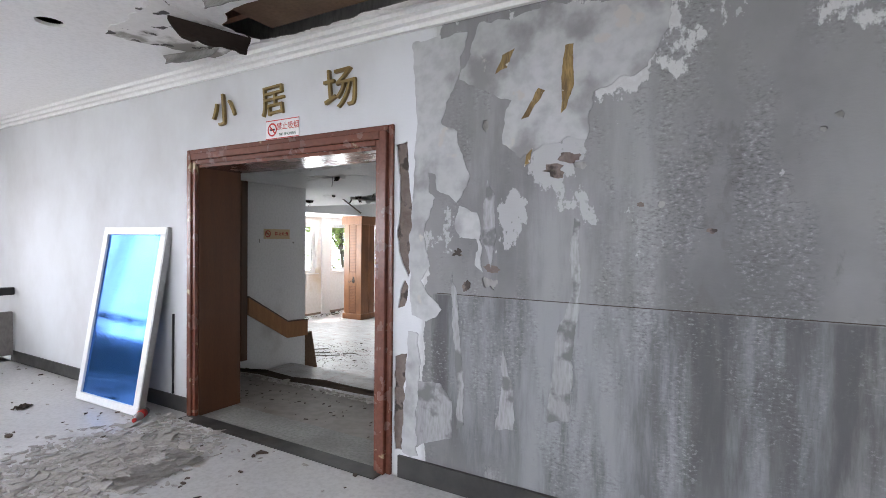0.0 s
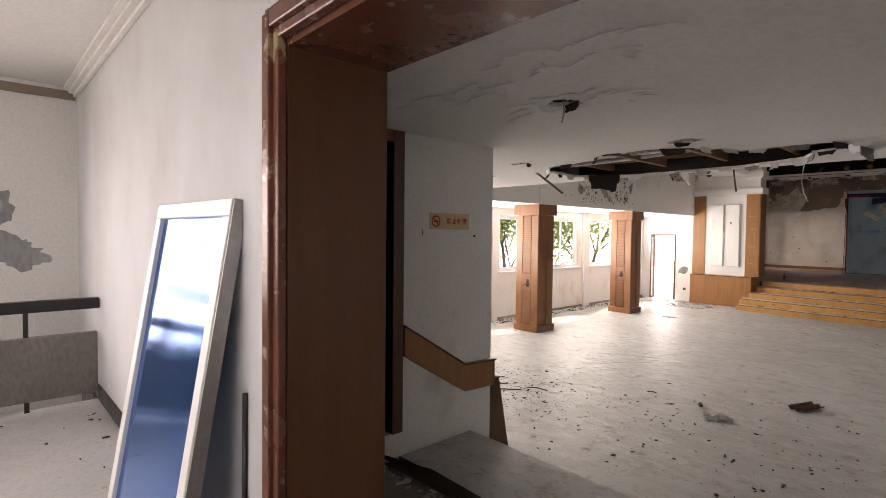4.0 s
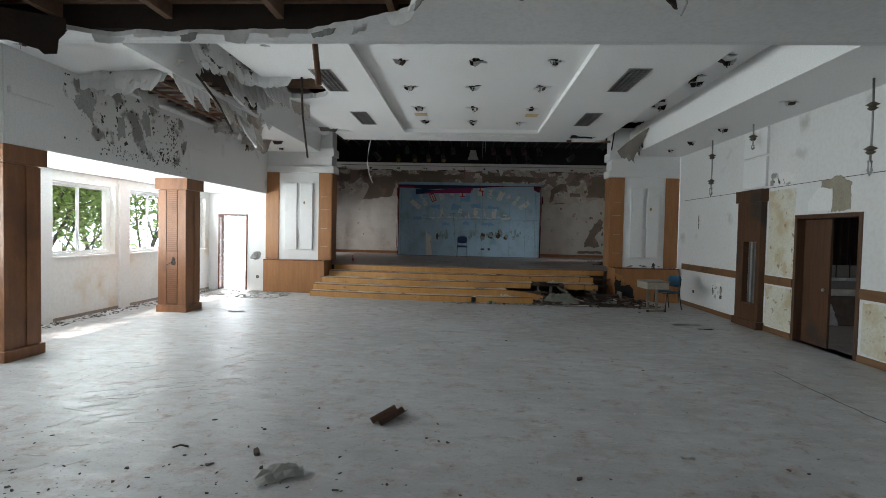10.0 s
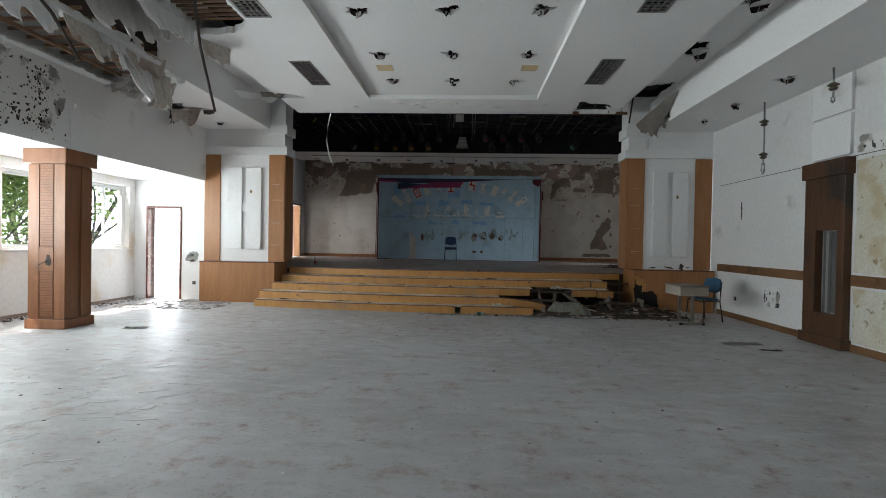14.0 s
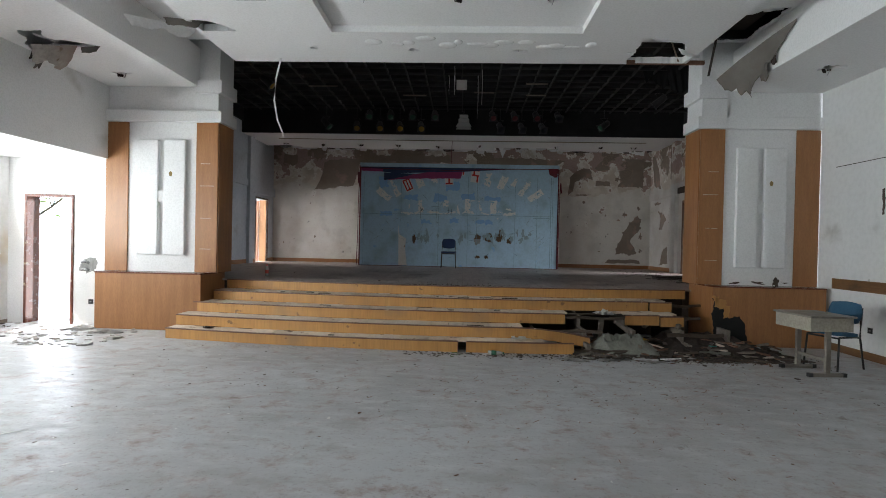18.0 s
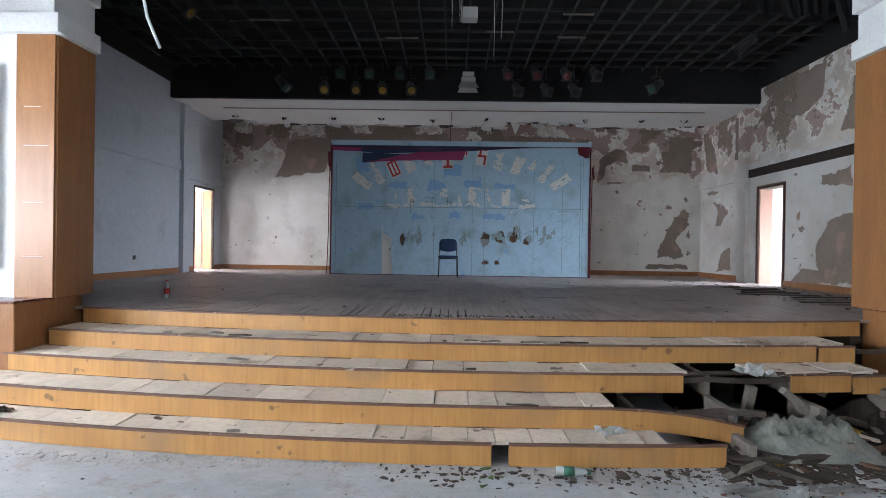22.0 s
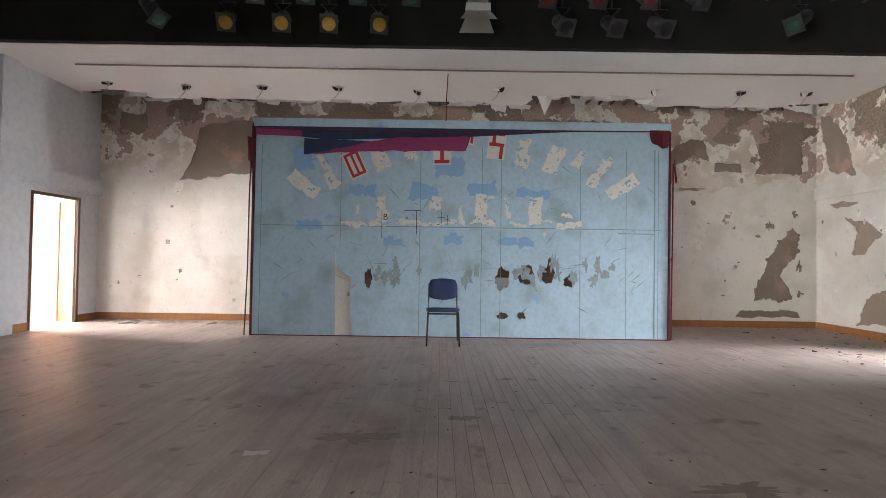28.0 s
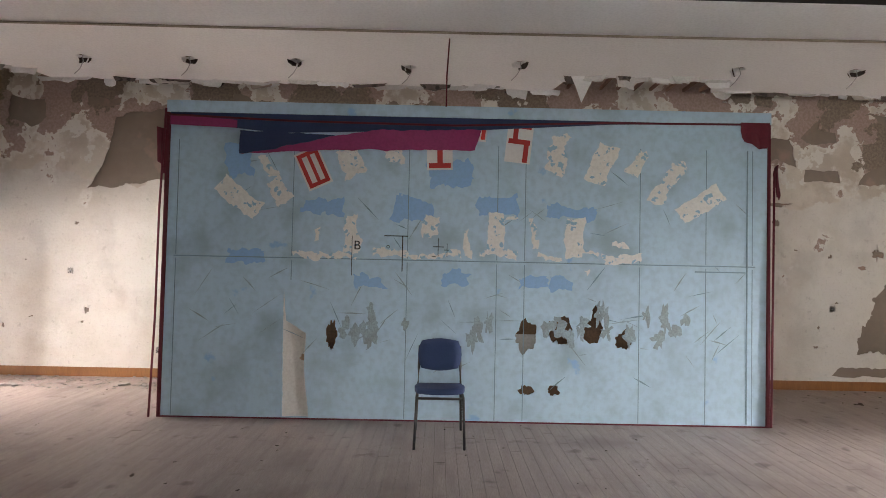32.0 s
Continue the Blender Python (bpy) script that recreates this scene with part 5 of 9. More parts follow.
window_light("wing_light", -11.1, 25.6, 2.1, 1.9, 1.7, (1, 0.12, -0.12), STAGE_W1, (0.97, 0.97, 0.98), 110)
window_light("wing_light", 6.9, 23.7, 2.05, 2.1, 2.2, (-1, 0.12, -0.28), STAGE_W2, (0.85, 0.93, 1.0), 60)
# added fill for the passage and door leaf; no window in this wall
window_light("wing_light", -9.9, 24.1, 2.0, 1.6, 1.7, (0, 1, -0.05), 5.0, (1.0, 0.97, 0.94), 130)
window_light("annex_light", 8.1, 12.5, 1.1, 2.0, 0.5, (-1, 0, 0), 5)


# ---- windows ----
def hall_window(i, a, b):
    y, w = (a + b) / 2, b - a
    t = struct(new("window_%d" % i), "white sliding window with two clear panes and a grimy sill", "window")
    t.matrix_basis = Matrix.Translation((XL - 0.15, y, 1.22))
    f, d = 0.055, 0.04
    x0, x1 = XL - 0.19, XL - 0.11
    boxes("window_frame", [(x0, x1, a, b, 1.225, 1.22 + f, ), (x0, x1, a, b, 2.68 - f, 2.675), (x0, x1, a, a + f, 1.22 + f, 2.68 - f), (x0, x1, b - f, b, 1.22 + f, 2.68 - f)], M["upvc"], t)
    mid = a + w * 0.5
    for s, e in ((a + f, mid + 0.02), (mid - 0.02, b - f)):
        off = -0.012 if s == a + f else 0.014
        sash = boxes("sash", [(XL - 0.15 + off - 0.012, XL - 0.15 + off + 0.012, s, s + d, 1.28, 2.62), (XL - 0.15 + off - 0.012, XL - 0.15 + off + 0.012, e - d, e, 1.28, 2.62),
                              (XL - 0.15 + off - 0.012, XL - 0.15 + off + 0.012, s + d, e - d, 1.28, 1.28 + d), (XL - 0.15 + off - 0.012, XL - 0.15 + off + 0.012, s + d, e - d, 2.62 - d, 2.62)], M["upvc"], t)
        p = box("pane", XL - 0.152 + off, XL - 0.148 + off, s + d, e - d, 1.28 + d, 2.62 - d, M["glass"], sash)
        p.visible_shadow = False
    box("window_sill", XL - 0.1, XL + 0.03, a - 0.04, b + 0.04, 1.19, 1.219, M["white"], t, "grimy white sill", 0.006)


for i, (a, b) in enumerate(WINDOWS):
    hall_window(i + 1, a, b)
for i, y in enumerate((9.85, 12.02, 14.17)):
    struct(box("pier_%d" % (i + 1), XL, XL + 0.06, y - 0.16, y + 0.16, 0.0, 2.87, M["white"]), "white pier between the hall windows", "pier")

lob_win = struct(new("window_lobby"), "white lobby window with four clear panes", "window")
lob_win.matrix_basis = Matrix.Translation((-7.45, -0.4, 1.2))
for a, b in ((-0.37, 0.13), (-0.98, -0.48)):
    for z0, z1 in ((1.2, 1.87), (1.95, 3.12)):
        fr = boxes("window_frame", [(-7.47, -7.42, a, b, z0, z0 + 0.035), (-7.47, -7.42, a, b, z1 - 0.035, z1), (-7.47, -7.42, a, a + 0.035, z0 + 0.035, z1 - 0.035), (-7.47, -7.42, b - 0.035, b, z0 + 0.035, z1 - 0.035)], M["upvc"], lob_win)
        p = box("pane", -7.447, -7.443, a + 0.035, b - 0.035, z0 + 0.035, z1 - 0.035, M["glass"], fr)
        p.visible_shadow = False


# ---- doors and frames ----
def door_frame(name, axis, at, d0, d1, a0, a1, z0, z1, w, material, label, proud=0.0):
    """Jambs and head of a door in the plane axis = at, from depth d0 to d1."""
    t = struct(new(name), label, "door frame")
    t.matrix_basis = Matrix.Translation((at, (a0 + a1) / 2, z0) if axis == "x" else ((a0 + a1) / 2, at, z0))

    def piece(n, b0, b1, l0, l1):
        return box(n, *((d0, d1, b0, b1) if axis == "x" else (b0, b1, d0, d1)), l0, l1, material, t, "", 0.006)
    piece("jamb", a0, a0 + w, z0, z1), piece("jamb", a1 - w, a1, z0, z1), piece("head", a0 + w, a1 - w, z1 - w, z1)
    return t


main = struct(new("door_1"), "wide red-brown varnished door casing with worn edges, standing open", "door frame")
main.matrix_basis = Matrix.Translation((-2.05, 0.98, LOBBY_Z))
prof = ((0.0, 0.035, 0.02), (0.035, 0.085, 0.045), (0.085, 0.12, 0.03))
for a, b, d in prof:
    box("moulding", -3.05 + a, -3.05 + b, 0.978 - d, 0.98, LOBBY_Z, 2.93 - a, M["redwood"], main, "", 0.006)
    box("moulding", -1.05 - b, -1.05 - a, 0.978 - d, 0.98, LOBBY_Z, 2.93 - a, M["redwood"], main, "", 0.006)
    box("moulding", -3.05 + b, -1.05 - b, 0.978 - d, 0.98, 2.93 - b, 2.93 - a, M["redwood"], main, "", 0.006)
box("lining", -2.95, -2.925, 0.982, 1.363, LOBBY_Z, 2.815, M["brown"], main, "dark brown veneer lining")
box("lining", -1.175, -1.15, 0.982, 1.363, LOBBY_Z, 2.815, M["brown"], main, "dark brown veneer lining")
box("lining", -2.925, -1.175, 0.982, 1.363, 2.79, 2.815, M["redwood"], main, "glossy red-brown head lining")
side = door_frame("door_2", "x", -4.15, -4.36, -4.13, 1.5, 2.4, LOBBY_Z, 2.9, 0.09, M["brown"], "dark brown frame of the open store doorway")
door_frame("door_3", "x", XR, XR - 0.02, XR + 0.26, 11.16, 12.76, 0.0, 2.29, 0.07, M["oak_dark"], "dark brown frame of the open side doorway")
leaf3 = thing("door_leaf", XR + 0.3, 12.6, 0, "dark brown veneered shut leaf of the side door", "door")
box("panel", XR + 0.1, XR + 0.14, 11.98, 12.645, 0.01, 2.2, M["oak_dark"], leaf3, "", 0.004)
lathe("knob", ((0.012, 0), (0.012, 0.03), (0.028, 0.045), (0.025, 0.07)), (XR + 0.1, 12.04, 1.0), M["steel"], leaf3, "dull metal knob", 12, Matrix.Rotation(radians(-90), 4, "Y"))


def drape_bm(u0, u1, z0, z1, place):
    """A pleated cloth hung between two heights."""
    bm = bmesh.new()
    n = int((u1 - u0) / 0.03)
    cols = [[bm.verts.new(place(u0 + (u1 - u0) * k / n, 0.035 * math.sin(k * 1.1) + 0.02 * math.sin(k * 0.37), z)) for z in (z0, (z0 + z1) / 2, z1)] for k in range(n + 1)]
    for a, b in zip(cols, cols[1:]):
        for k in range(2):
            bm.faces.new((a[k], b[k], b[k + 1], a[k + 1]))
    bmesh.ops.solidify(bm, geom=bm.faces[:], thickness=0.006)
    return bm


curtain = tagged(part("curtain", drape_bm(9.6, 14.6, 1.35, 3.1, lambda u, w, z: (8.05 + w, u, z)), M["curtain"], None, "", True), "dark brown pleated curtain hanging in the side room", "curtain")
curtain2 = tagged(part("curtain", drape_bm(4.1, 7.9, 1.3, 3.1, lambda u, w, z: (u, 14.85 + w, z)), M["curtain"], None, "", True), "dark brown curtain hanging over the side room window", "curtain")
door_frame("door_4", "y", 17.95, 17.93, 18.21, -9.7, -8.82, 0.0, 2.24, 0.045, M["redwood"], "thin red-brown frame of the bright aisle doorway")
d5 = door_frame("door_5", "x", SXL, SXL - 0.03, SXL + 0.015, 25.17, 26.2, STAGE_Z, 2.9, 0.05, M["brown"], "brown frame of the open stage doorway")
for a, b in ((25.2, 25.22), (26.13, 26.15)):
    box("reveal", SXL - 0.26, SXL - 0.03, a, b, STAGE_Z, 2.85, M["door_orange"], d5, "light orange veneered reveal")
leaf5 = tagged(box("door_leaf", SXL - 1.15, SXL - 0.27, 26.1, 26.14, STAGE_Z + 0.01, 2.82, M["door_leaf"], None, "", 0.004), "light orange veneered stage door swung open", "door")
d6 = door_frame("door_6", "x", SXR, SXR - 0.015, SXR + 0.03, 23.25, 24.17, STAGE_Z, 2.89, 0.05, M["brown"], "brown frame of the open stage doorway")
for a, b in ((23.28, 23.3), (24.1, 24.12)):
    box("reveal", SXR + 0.03, SXR + 0.29, a, b, STAGE_Z, 2.84, M["door_pale"], d6, "pale pinkish veneered reveal")

# ---- trim rails and skirtings ----
trim = struct(new("trim_entry"), "orange-brown veneer rail following the entrance stairs", "trim")
trim.matrix_basis = Matrix.Translation((-4.15, 2.9, 1.0))


def strip_bm(points, h, x0, x1):
    """A rail band of height h through (y, z) top points."""
    bm = bmesh.new()
    rows = [[bm.verts.new((x, y, z)) for x, z in ((x0, zt), (x1, zt), (x1, zt - h), (x0, zt - h))] for y, zt in points]
    for a, b in zip(rows, rows[1:]):
        for k in range(4):
            bm.faces.new((a[k], a[(k + 1) % 4], b[(k + 1) % 4], b[k]))
    bm.faces.new(rows[0]), bm.faces.new(rows[-1][::-1])
    return bm


part("rail_board", strip_bm([(2.41, 1.56), (3.0, 1.2), (3.335, 1.185)], 0.2, -4.15, -4.125), M["orange"], trim)
part("rail_cap", strip_bm([(2.41, 1.575), (3.0, 1.215), (3.345, 1.2)], 0.014, -4.152, -4.115), M["brown"], trim)
box("rail_return", -4.6, -4.125, 3.312, 3.335, 0.985, 1.185, M["orange"], trim)
struct(boxes("trim_rail_right", [(XR - 0.025, XR - 0.001, a, b, 0.96, 1.12) for a, b in ((3.32, 11.15), (12.77, 13.64), (14.56, 17.6))], M["oak"]), "brown veneer dado rail along the side wall", "trim")
struct(boxes("baseboard_right", [(XR - 0.02, XR - 0.001, a, b, 0.0, 0.11) for a, b in ((3.32, 11.15), (12.77, 13.64), (14.56, 17.6))], M["oak"]), "brown skirting along the side wall", "baseboard")
struct(box("baseboard_windows", XL + 0.001, XL + 0.015, 3.32, 17.94, 0.0, 0.06, M["brick"]), "broken damp skirting under the windows", "baseboard")
struct(boxes("baseboard_stage", [(SXL + 0.002, SXL + 0.02, 18.48, 25.16, STAGE_Z, STAGE_Z + 0.12), (SXL + 0.002, SXL + 0.02, 26.21, SY - 0.02, STAGE_Z, STAGE_Z + 0.12), (SXL + 0.02, -5.35, SY - 0.02, SY - 0.001, STAGE_Z, STAGE_Z + 0.12),
                                 (0.9, SXR - 0.02, SY - 0.02, SY - 0.001, STAGE_Z, STAGE_Z + 0.12), (SXR - 0.02, SXR - 0.002, 18.5, 23.24, STAGE_Z, STAGE_Z + 0.12), (SXR - 0.02, SXR - 0.002, 24.76, SY - 0.03, STAGE_Z, STAGE_Z + 0.12)], M["orange"]), "orange-brown wooden skirting round the stage", "baseboard")
struct(box("crack_right", XR - 0.004, XR - 0.001, 3.4, 17.6, 2.852, 2.862, M["void"]), "dark joint line along the side wall", "trim")
# raised plaster panels above the side pilaster
pp = struct(new("trim_wall_panel"), "white raised plaster panel above the side pilaster", "trim")
pp.matrix_basis = Matrix.Translation((XR, 14.1, 2.9))
for z0, z1 in ((2.9, 3.5), (3.55, 4.1)):
    box("panel", XR - 0.05, XR - 0.001, 13.68, 14.52, z0, z1, M["white"], pp, "", 0.004)
for y0 in (9.45, 13.8):
    struct(box("trim_beam_bar", -8.23, -8.17, y0, y0 + 0.72, 3.52, 3.6, M["white"]), "short white moulding on the beam", "trim")
    struct(box("trim_beam_pier", -8.23, -8.22, y0 - 0.05, y0 + 0.78, 2.88, 4.11, M["white"]), "shallow white pier on the beam", "trim")
# stained and blistered areas of the walls
for i, (y0, y1, z0, z1) in enumerate(((12.79, 13.6, 1.15, 2.8), (12.79, 13.6, 0.13, 0.93), (9.9, 11.1, 0.13, 0.92))):
    struct(plate("blistered_patch", rag(rect(y0, y1, z0, z1), 0.1, 0.012, 150 + i), [], on_x(XR, -1), 0.003, M["yellowed"]), "yellow blistered plaster on the side wall", "wall patch")
struct(plate("peeled_patch", rag([(11.45, 2.32), (12.0, 2.32), (12.15, 2.6), (12.1, 2.85), (11.7, 2.88), (11.45, 2.75)], 0.1, 0.03, 153), [], on_x(XR, -1), 0.005, M["tan"]), "grey bare plaster above the side door", "wall patch")
struct(plate("peeled_sheet", rag([(11.85, 2.32), (12.4, 2.32), (12.42, 2.5), (12.2, 2.72), (11.85, 2.7)], 0.1, 0.02, 154), [], on_x(XR - 0.006, -1), 0.005, M["white"]), "loose white paint sheet above the side door", "wall patch")
struct(plate("mould_patch", blob(13.25, 2.98, 0.5, 0.12, 155, 26, 0.45), [], on_x(XR, -1), 0.002, M["mould"]), "grey mould on the side wall", "wall patch")
struct(plate("mould_patch_low", blob(15.6, 0.6, 0.28, 0.22, 156, 26, 0.3), [], on_x(XR, -1), 0.002, M["mould"]), "grey mould on the side wall", "wall patch")
struct(plate("mould_beam", rag([(10.4, 4.08), (10.45, 3.5), (11.0, 3.2), (11.8, 3.15), (12.6, 3.0), (13.3, 3.1), (13.65, 3.5), (13.6, 4.0), (12.0, 4.09)], 0.12, 0.05, 157), [], on_x(-8.23, 1), 0.003, M["mould"]), "black-spotted mould on the beam", "wall patch")
for i, (y, z, ry, rz) in enumerate(((10.8, 3.75, 0.22, 0.3), (11.6, 3.5, 0.12, 0.22), (12.3, 3.75, 0.15, 0.25), (12.2, 3.3, 0.1, 0.12))):
    struct(plate("bare_patch", blob(y, z, ry * 0.8, rz * 0.8, 160 + i, 40, 0.6), [], on_x(-8.227, 1), 0.004, M["oldgrey"]), "bare plaster where paint fell off the beam", "wall patch")
rnd = random.Random(7)
spots_bm = bmesh.new()
for k in range(240):
    cy, cz, sy, sz = ((13.1, 3.65, 0.08, 0.22), (12.75, 3.2, 0.25, 0.1), (13.2, 3.2, 0.16, 0.12), (11.6, 3.1, 0.4, 0.06))[k % 4]
    y, z = rnd.gauss(cy, sy), max(2.9, min(4.05, rnd.gauss(cz, sz)))
    r = rnd.uniform(0.003, 0.016)
    if y > 13.75:
        continue
    bm_box(spots_bm, -8.2262, -8.2235, y - r, y + r * 0.8, z - r, z + r * 1.2)
tagged(part("mould_spots", spots_bm, M["dark"]), "black mould specks on the beam", "mould", kind="stuff")


# ---- columns ----
def column(y0):
    t = thing("column", -8.585, y0 + 0.345, 0, "square orange veneered column with capital, base and louvred strip", "column", "hall columns")
    x0, x1, y1 = -8.94, -8.23, y0 + 0.69
    box("capital", x0, x1, y0, y1, 2.63, 2.868, M["column"], t, "", 0.008)
    box("shaft", x0 + 0.07, x1 - 0.07, y0 + 0.07, y1 - 0.07, 0.15, 2.63, M["column"], t)
    box("base", x0 + 0.02, x1 - 0.02, y0 + 0.02, y1 - 0.02, 0.0, 0.15, M["column"], t, "", 0.012)
    for a, b in ((x0 + 0.05, x0 + 0.23), (x1 - 0.23, x1 - 0.05)):
        box("side_panel", a, b, y0 + 0.052, y0 + 0.07, 0.16, 2.62, M["column"], t, "", 0.003)
    for a, b in ((y0 + 0.06, y0 + 0.28), (y0 + 0.4, y1 - 0.06)):
        box("side_panel", x1 - 0.07, x1 - 0.052, a, b, 0.16, 2.62, M["column"], t, "", 0.003)
    strip = box("louvre_strip", x0 + 0.24, x1 - 0.24, y0 + 0.06, y0 + 0.07, 0.16, 2.62, M["slat_gap"], t, "faded louvred strip")
    box("patch_board", x0 + 0.235, x1 - 0.235, y0 + 0.048, y0 + 0.058, 0.92, 1.3, M["column"], t, "plain board patch round a torn socket", 0.003)
    for z in np.arange(0.2, 2.6, 0.042):
        if 0.88 < z < 1.3:
            continue
        box("slat", x0 + 0.25, x1 - 0.25, y0 + 0.052, y0 + 0.06, z, z + 0.03, M["slat"], strip)
    plate("torn_hole", blob(-8.55, 1.08, 0.05, 0.08, 5, 14, 0.4), [], on_y(y0 + 0.048), 0.004, M["dark"], t, "torn socket hole")
    rod("wire", [(-8.55, y0 + 0.05, 1.08), (-8.6, y0 + 0.0, 1.06), (-8.65, y0 - 0.02, 1.02), (-8.68, y0 - 0.01, 1.05)], 0.006, M["blackiron"], t)
    rod("wire", [(-8.55, y0 + 0.05, 1.1), (-8.52, y0 - 0.02, 1.09), (-8.48, y0 - 0.03, 1.06)], 0.006, M["blackiron"], t)
    return t


col = column(9.4)
copy_thing(col, Matrix.Translation((-8.585, 13.66 + 0.345, 0)))
copy_thing(col, Matrix.Translation((-8.585, 5.15 + 0.345, 0)))


# ---- stage-front pilasters ----
def pilaster(x0, x1, inner, label):
    """inner: the x of the edge that faces the stage opening."""
    t = thing("stage_pilaster", (x0 + x1) / 2, PIL_Y, 0, label, "pilaster", "stage pilasters")
    s = 1 if inner == x1 else -1
    pe = inner - s * 0.1
    far = x0 if s > 0 else x1
    px0, px1 = (min(far + s * 0.06, pe), max(far + s * 0.06, pe))
    box("pedestal", px0, px1, PED_Y, PIL_B, 0.0, 0.93, M["orange"], t, "orange veneered pedestal", 0.01)
    box("pedestal_cap", px0 - 0.0, px1 + 0.0, PED_Y - 0.01, PIL_B, 0.93, 0.95, M["redwood"], t)
    box("body", x0, x1, PIL_Y + 0.01, PIL_B, 0.95, 5.56, M["white"], t, "white plastered body")
    for a, b in ((x0, x0 + 0.39), (x1 - 0.38, x1)):
        box("veneer_strip", a, b, PIL_Y - 0.015, PIL_Y + 0.01, 0.951, 3.505, M["orange"], t, "orange veneer strip", 0.003)
    box("veneer_return", inner - 0.001 if s > 0 else inner - 0.016, inner + 0.016 if s > 0 else inner + 0.001, PIL_Y + 0.01, PIL_B, 0.951, 3.505, M["orange"], t, "orange veneer strip")
    a, b, m = x0 + 0.58, x1 - 0.55, (x0 + x1) / 2 + 0.01
    for c, d in ((a, m - 0.05), (m + 0.05, b)):
        box("raised_panel", c, d, PIL_Y - 0.06, PIL_Y + 0.01, 1.24, 3.2, M["white"], t, "", 0.012)
    box("raised_panel", m - 0.05, m + 0.05, PIL_Y - 0.042, PIL_Y + 0.01, 2.14, 2.34, M["white"], t)
    e = 0.07
    for z0, z1 in ((3.51, 3.7), (4.0, 4.22)):
        full = z0 < 3.8
        c0, c1 = (x0 - (0 if s > 0 else e), x1 + (e if s > 0 else 0))
        if not full:
            c0, c1 = (x1 - 0.38, c1) if s > 0 else (c0, x0 + 0.38)
        box("cornice", c0, c1, PIL_Y - e, PIL_B, z0, z1, M["white"], t, "", 0.006)
    blk = (x1 - 0.4, x1) if s > 0 else (x0, x0 + 0.4)
    box("upper_block", blk[0], blk[1], PIL_Y - 0.03, PIL_Y + 0.01, 3.7, 4.0, M["white"], t)
    rr = random.Random(3)
    for k in range(4):
        z = 1.4 + 0.5 * k + rr.uniform(-0.1, 0.1)
        box("scuff", inner - s * 0.3, inner - s * rr.uniform(0.05, 0.15), PIL_Y - 0.0165, PIL_Y - 0.015, z, z + 0.008, M["ply"], t, "pale scratch")
    plate("stain", blob(b - 0.25, 2.62, 0.03, 0.04, 6, 12, 0.3), [], on_y(PIL_Y - 0.06), 0.002, M["gold"], t, "brown stain mark")
    return t


pl = pilaster(-8.26, -6.3, -6.3, "white panelled stage pilaster with orange veneer strips and pedestal")
pr = pilaster(1.78, 3.7, 1.78, "white panelled stage pilaster with damaged orange pedestal")
plate("rotten_patch", rag([(1.885, 0.76), (1.95, 0.7), (2.0, 0.58), (2.08, 0.6), (2.12, 0.46), (2.3, 0.47), (2.38, 0.36), (2.44, 0.14), (2.42, 0.015), (1.885, 0.015)], 0.06, 0.03, 170), [], on_y(PED_Y - 0.001), 0.004, M["black"], pr, "black rotted gap in the veneer")
for i, (x, z, w, h) in enumerate(((2.75, 0.99, 0.1, 0.02), (3.05, 1.02, 0.05, 0.05), (2.4, 0.985, 0.06, 0.015), (3.2, 1.0, 0.04, 0.012))):
    plate("black_mark", blob(x, z, w, h, 178 + i, 20, 0.9), [], on_y(PIL_Y + 0.0095), 0.002, M["dirt"], pr, "black scuff at the panel foot")
for i, (x, z, w, h) in enumerate(((2.0, 0.68, 0.2, 0.13), (2.1, 0.56, 0.1, 0.2), (1.93, 0.76, 0.09, 0.1))):
    plate("veneer_flap", rag(rect(x - w / 2, x + w / 2, z - h / 2, z + h / 2), 0.06, 0.03, 174 + i), [], on_y(PED_Y - 0.008), 0.004, M["board"], pr, "loose veneer flap")

# ---- side pilaster of the right wall ----
sp = thing("side_pilaster", XR, 14.1, 0, "dark stained wooden wall pilaster with a broken glazed slot", "pilaster")
boxes("body", [(XR - 0.12, XR - 0.001, 13.66, 13.8, 0.0, 2.6), (XR - 0.12, XR - 0.001, 14.27, 14.54, 0.0, 2.6), (XR - 0.12, XR - 0.001, 13.8, 14.27, 1.78, 2.6), (XR - 0.12, XR - 0.001, 13.8, 14.27, 0.0, 0.5)], M["oak_dark"], sp, "", 0.006)
box("capital", XR - 0.16, XR - 0.001, 13.62, 14.58, 2.6, 2.85, M["oak_dark"], sp, "", 0.01)
box("base", XR - 0.16, XR - 0.001, 13.62, 14.58, 0.0, 0.16, M["oak_dark"], sp, "", 0.01)
box("slot_pane", XR + 0.09, XR + 0.1, 13.8, 14.27, 0.5, 1.77, M["steel"], sp, "pale sheet in the slot")
for y in (13.9, 14.02, 14.15):
    box("slot_bar", XR - 0.05, XR - 0.03, y, y + 0.025, 0.5, 1.77, M["steel"], sp, "grey metal bar")

# ---- fittings ----


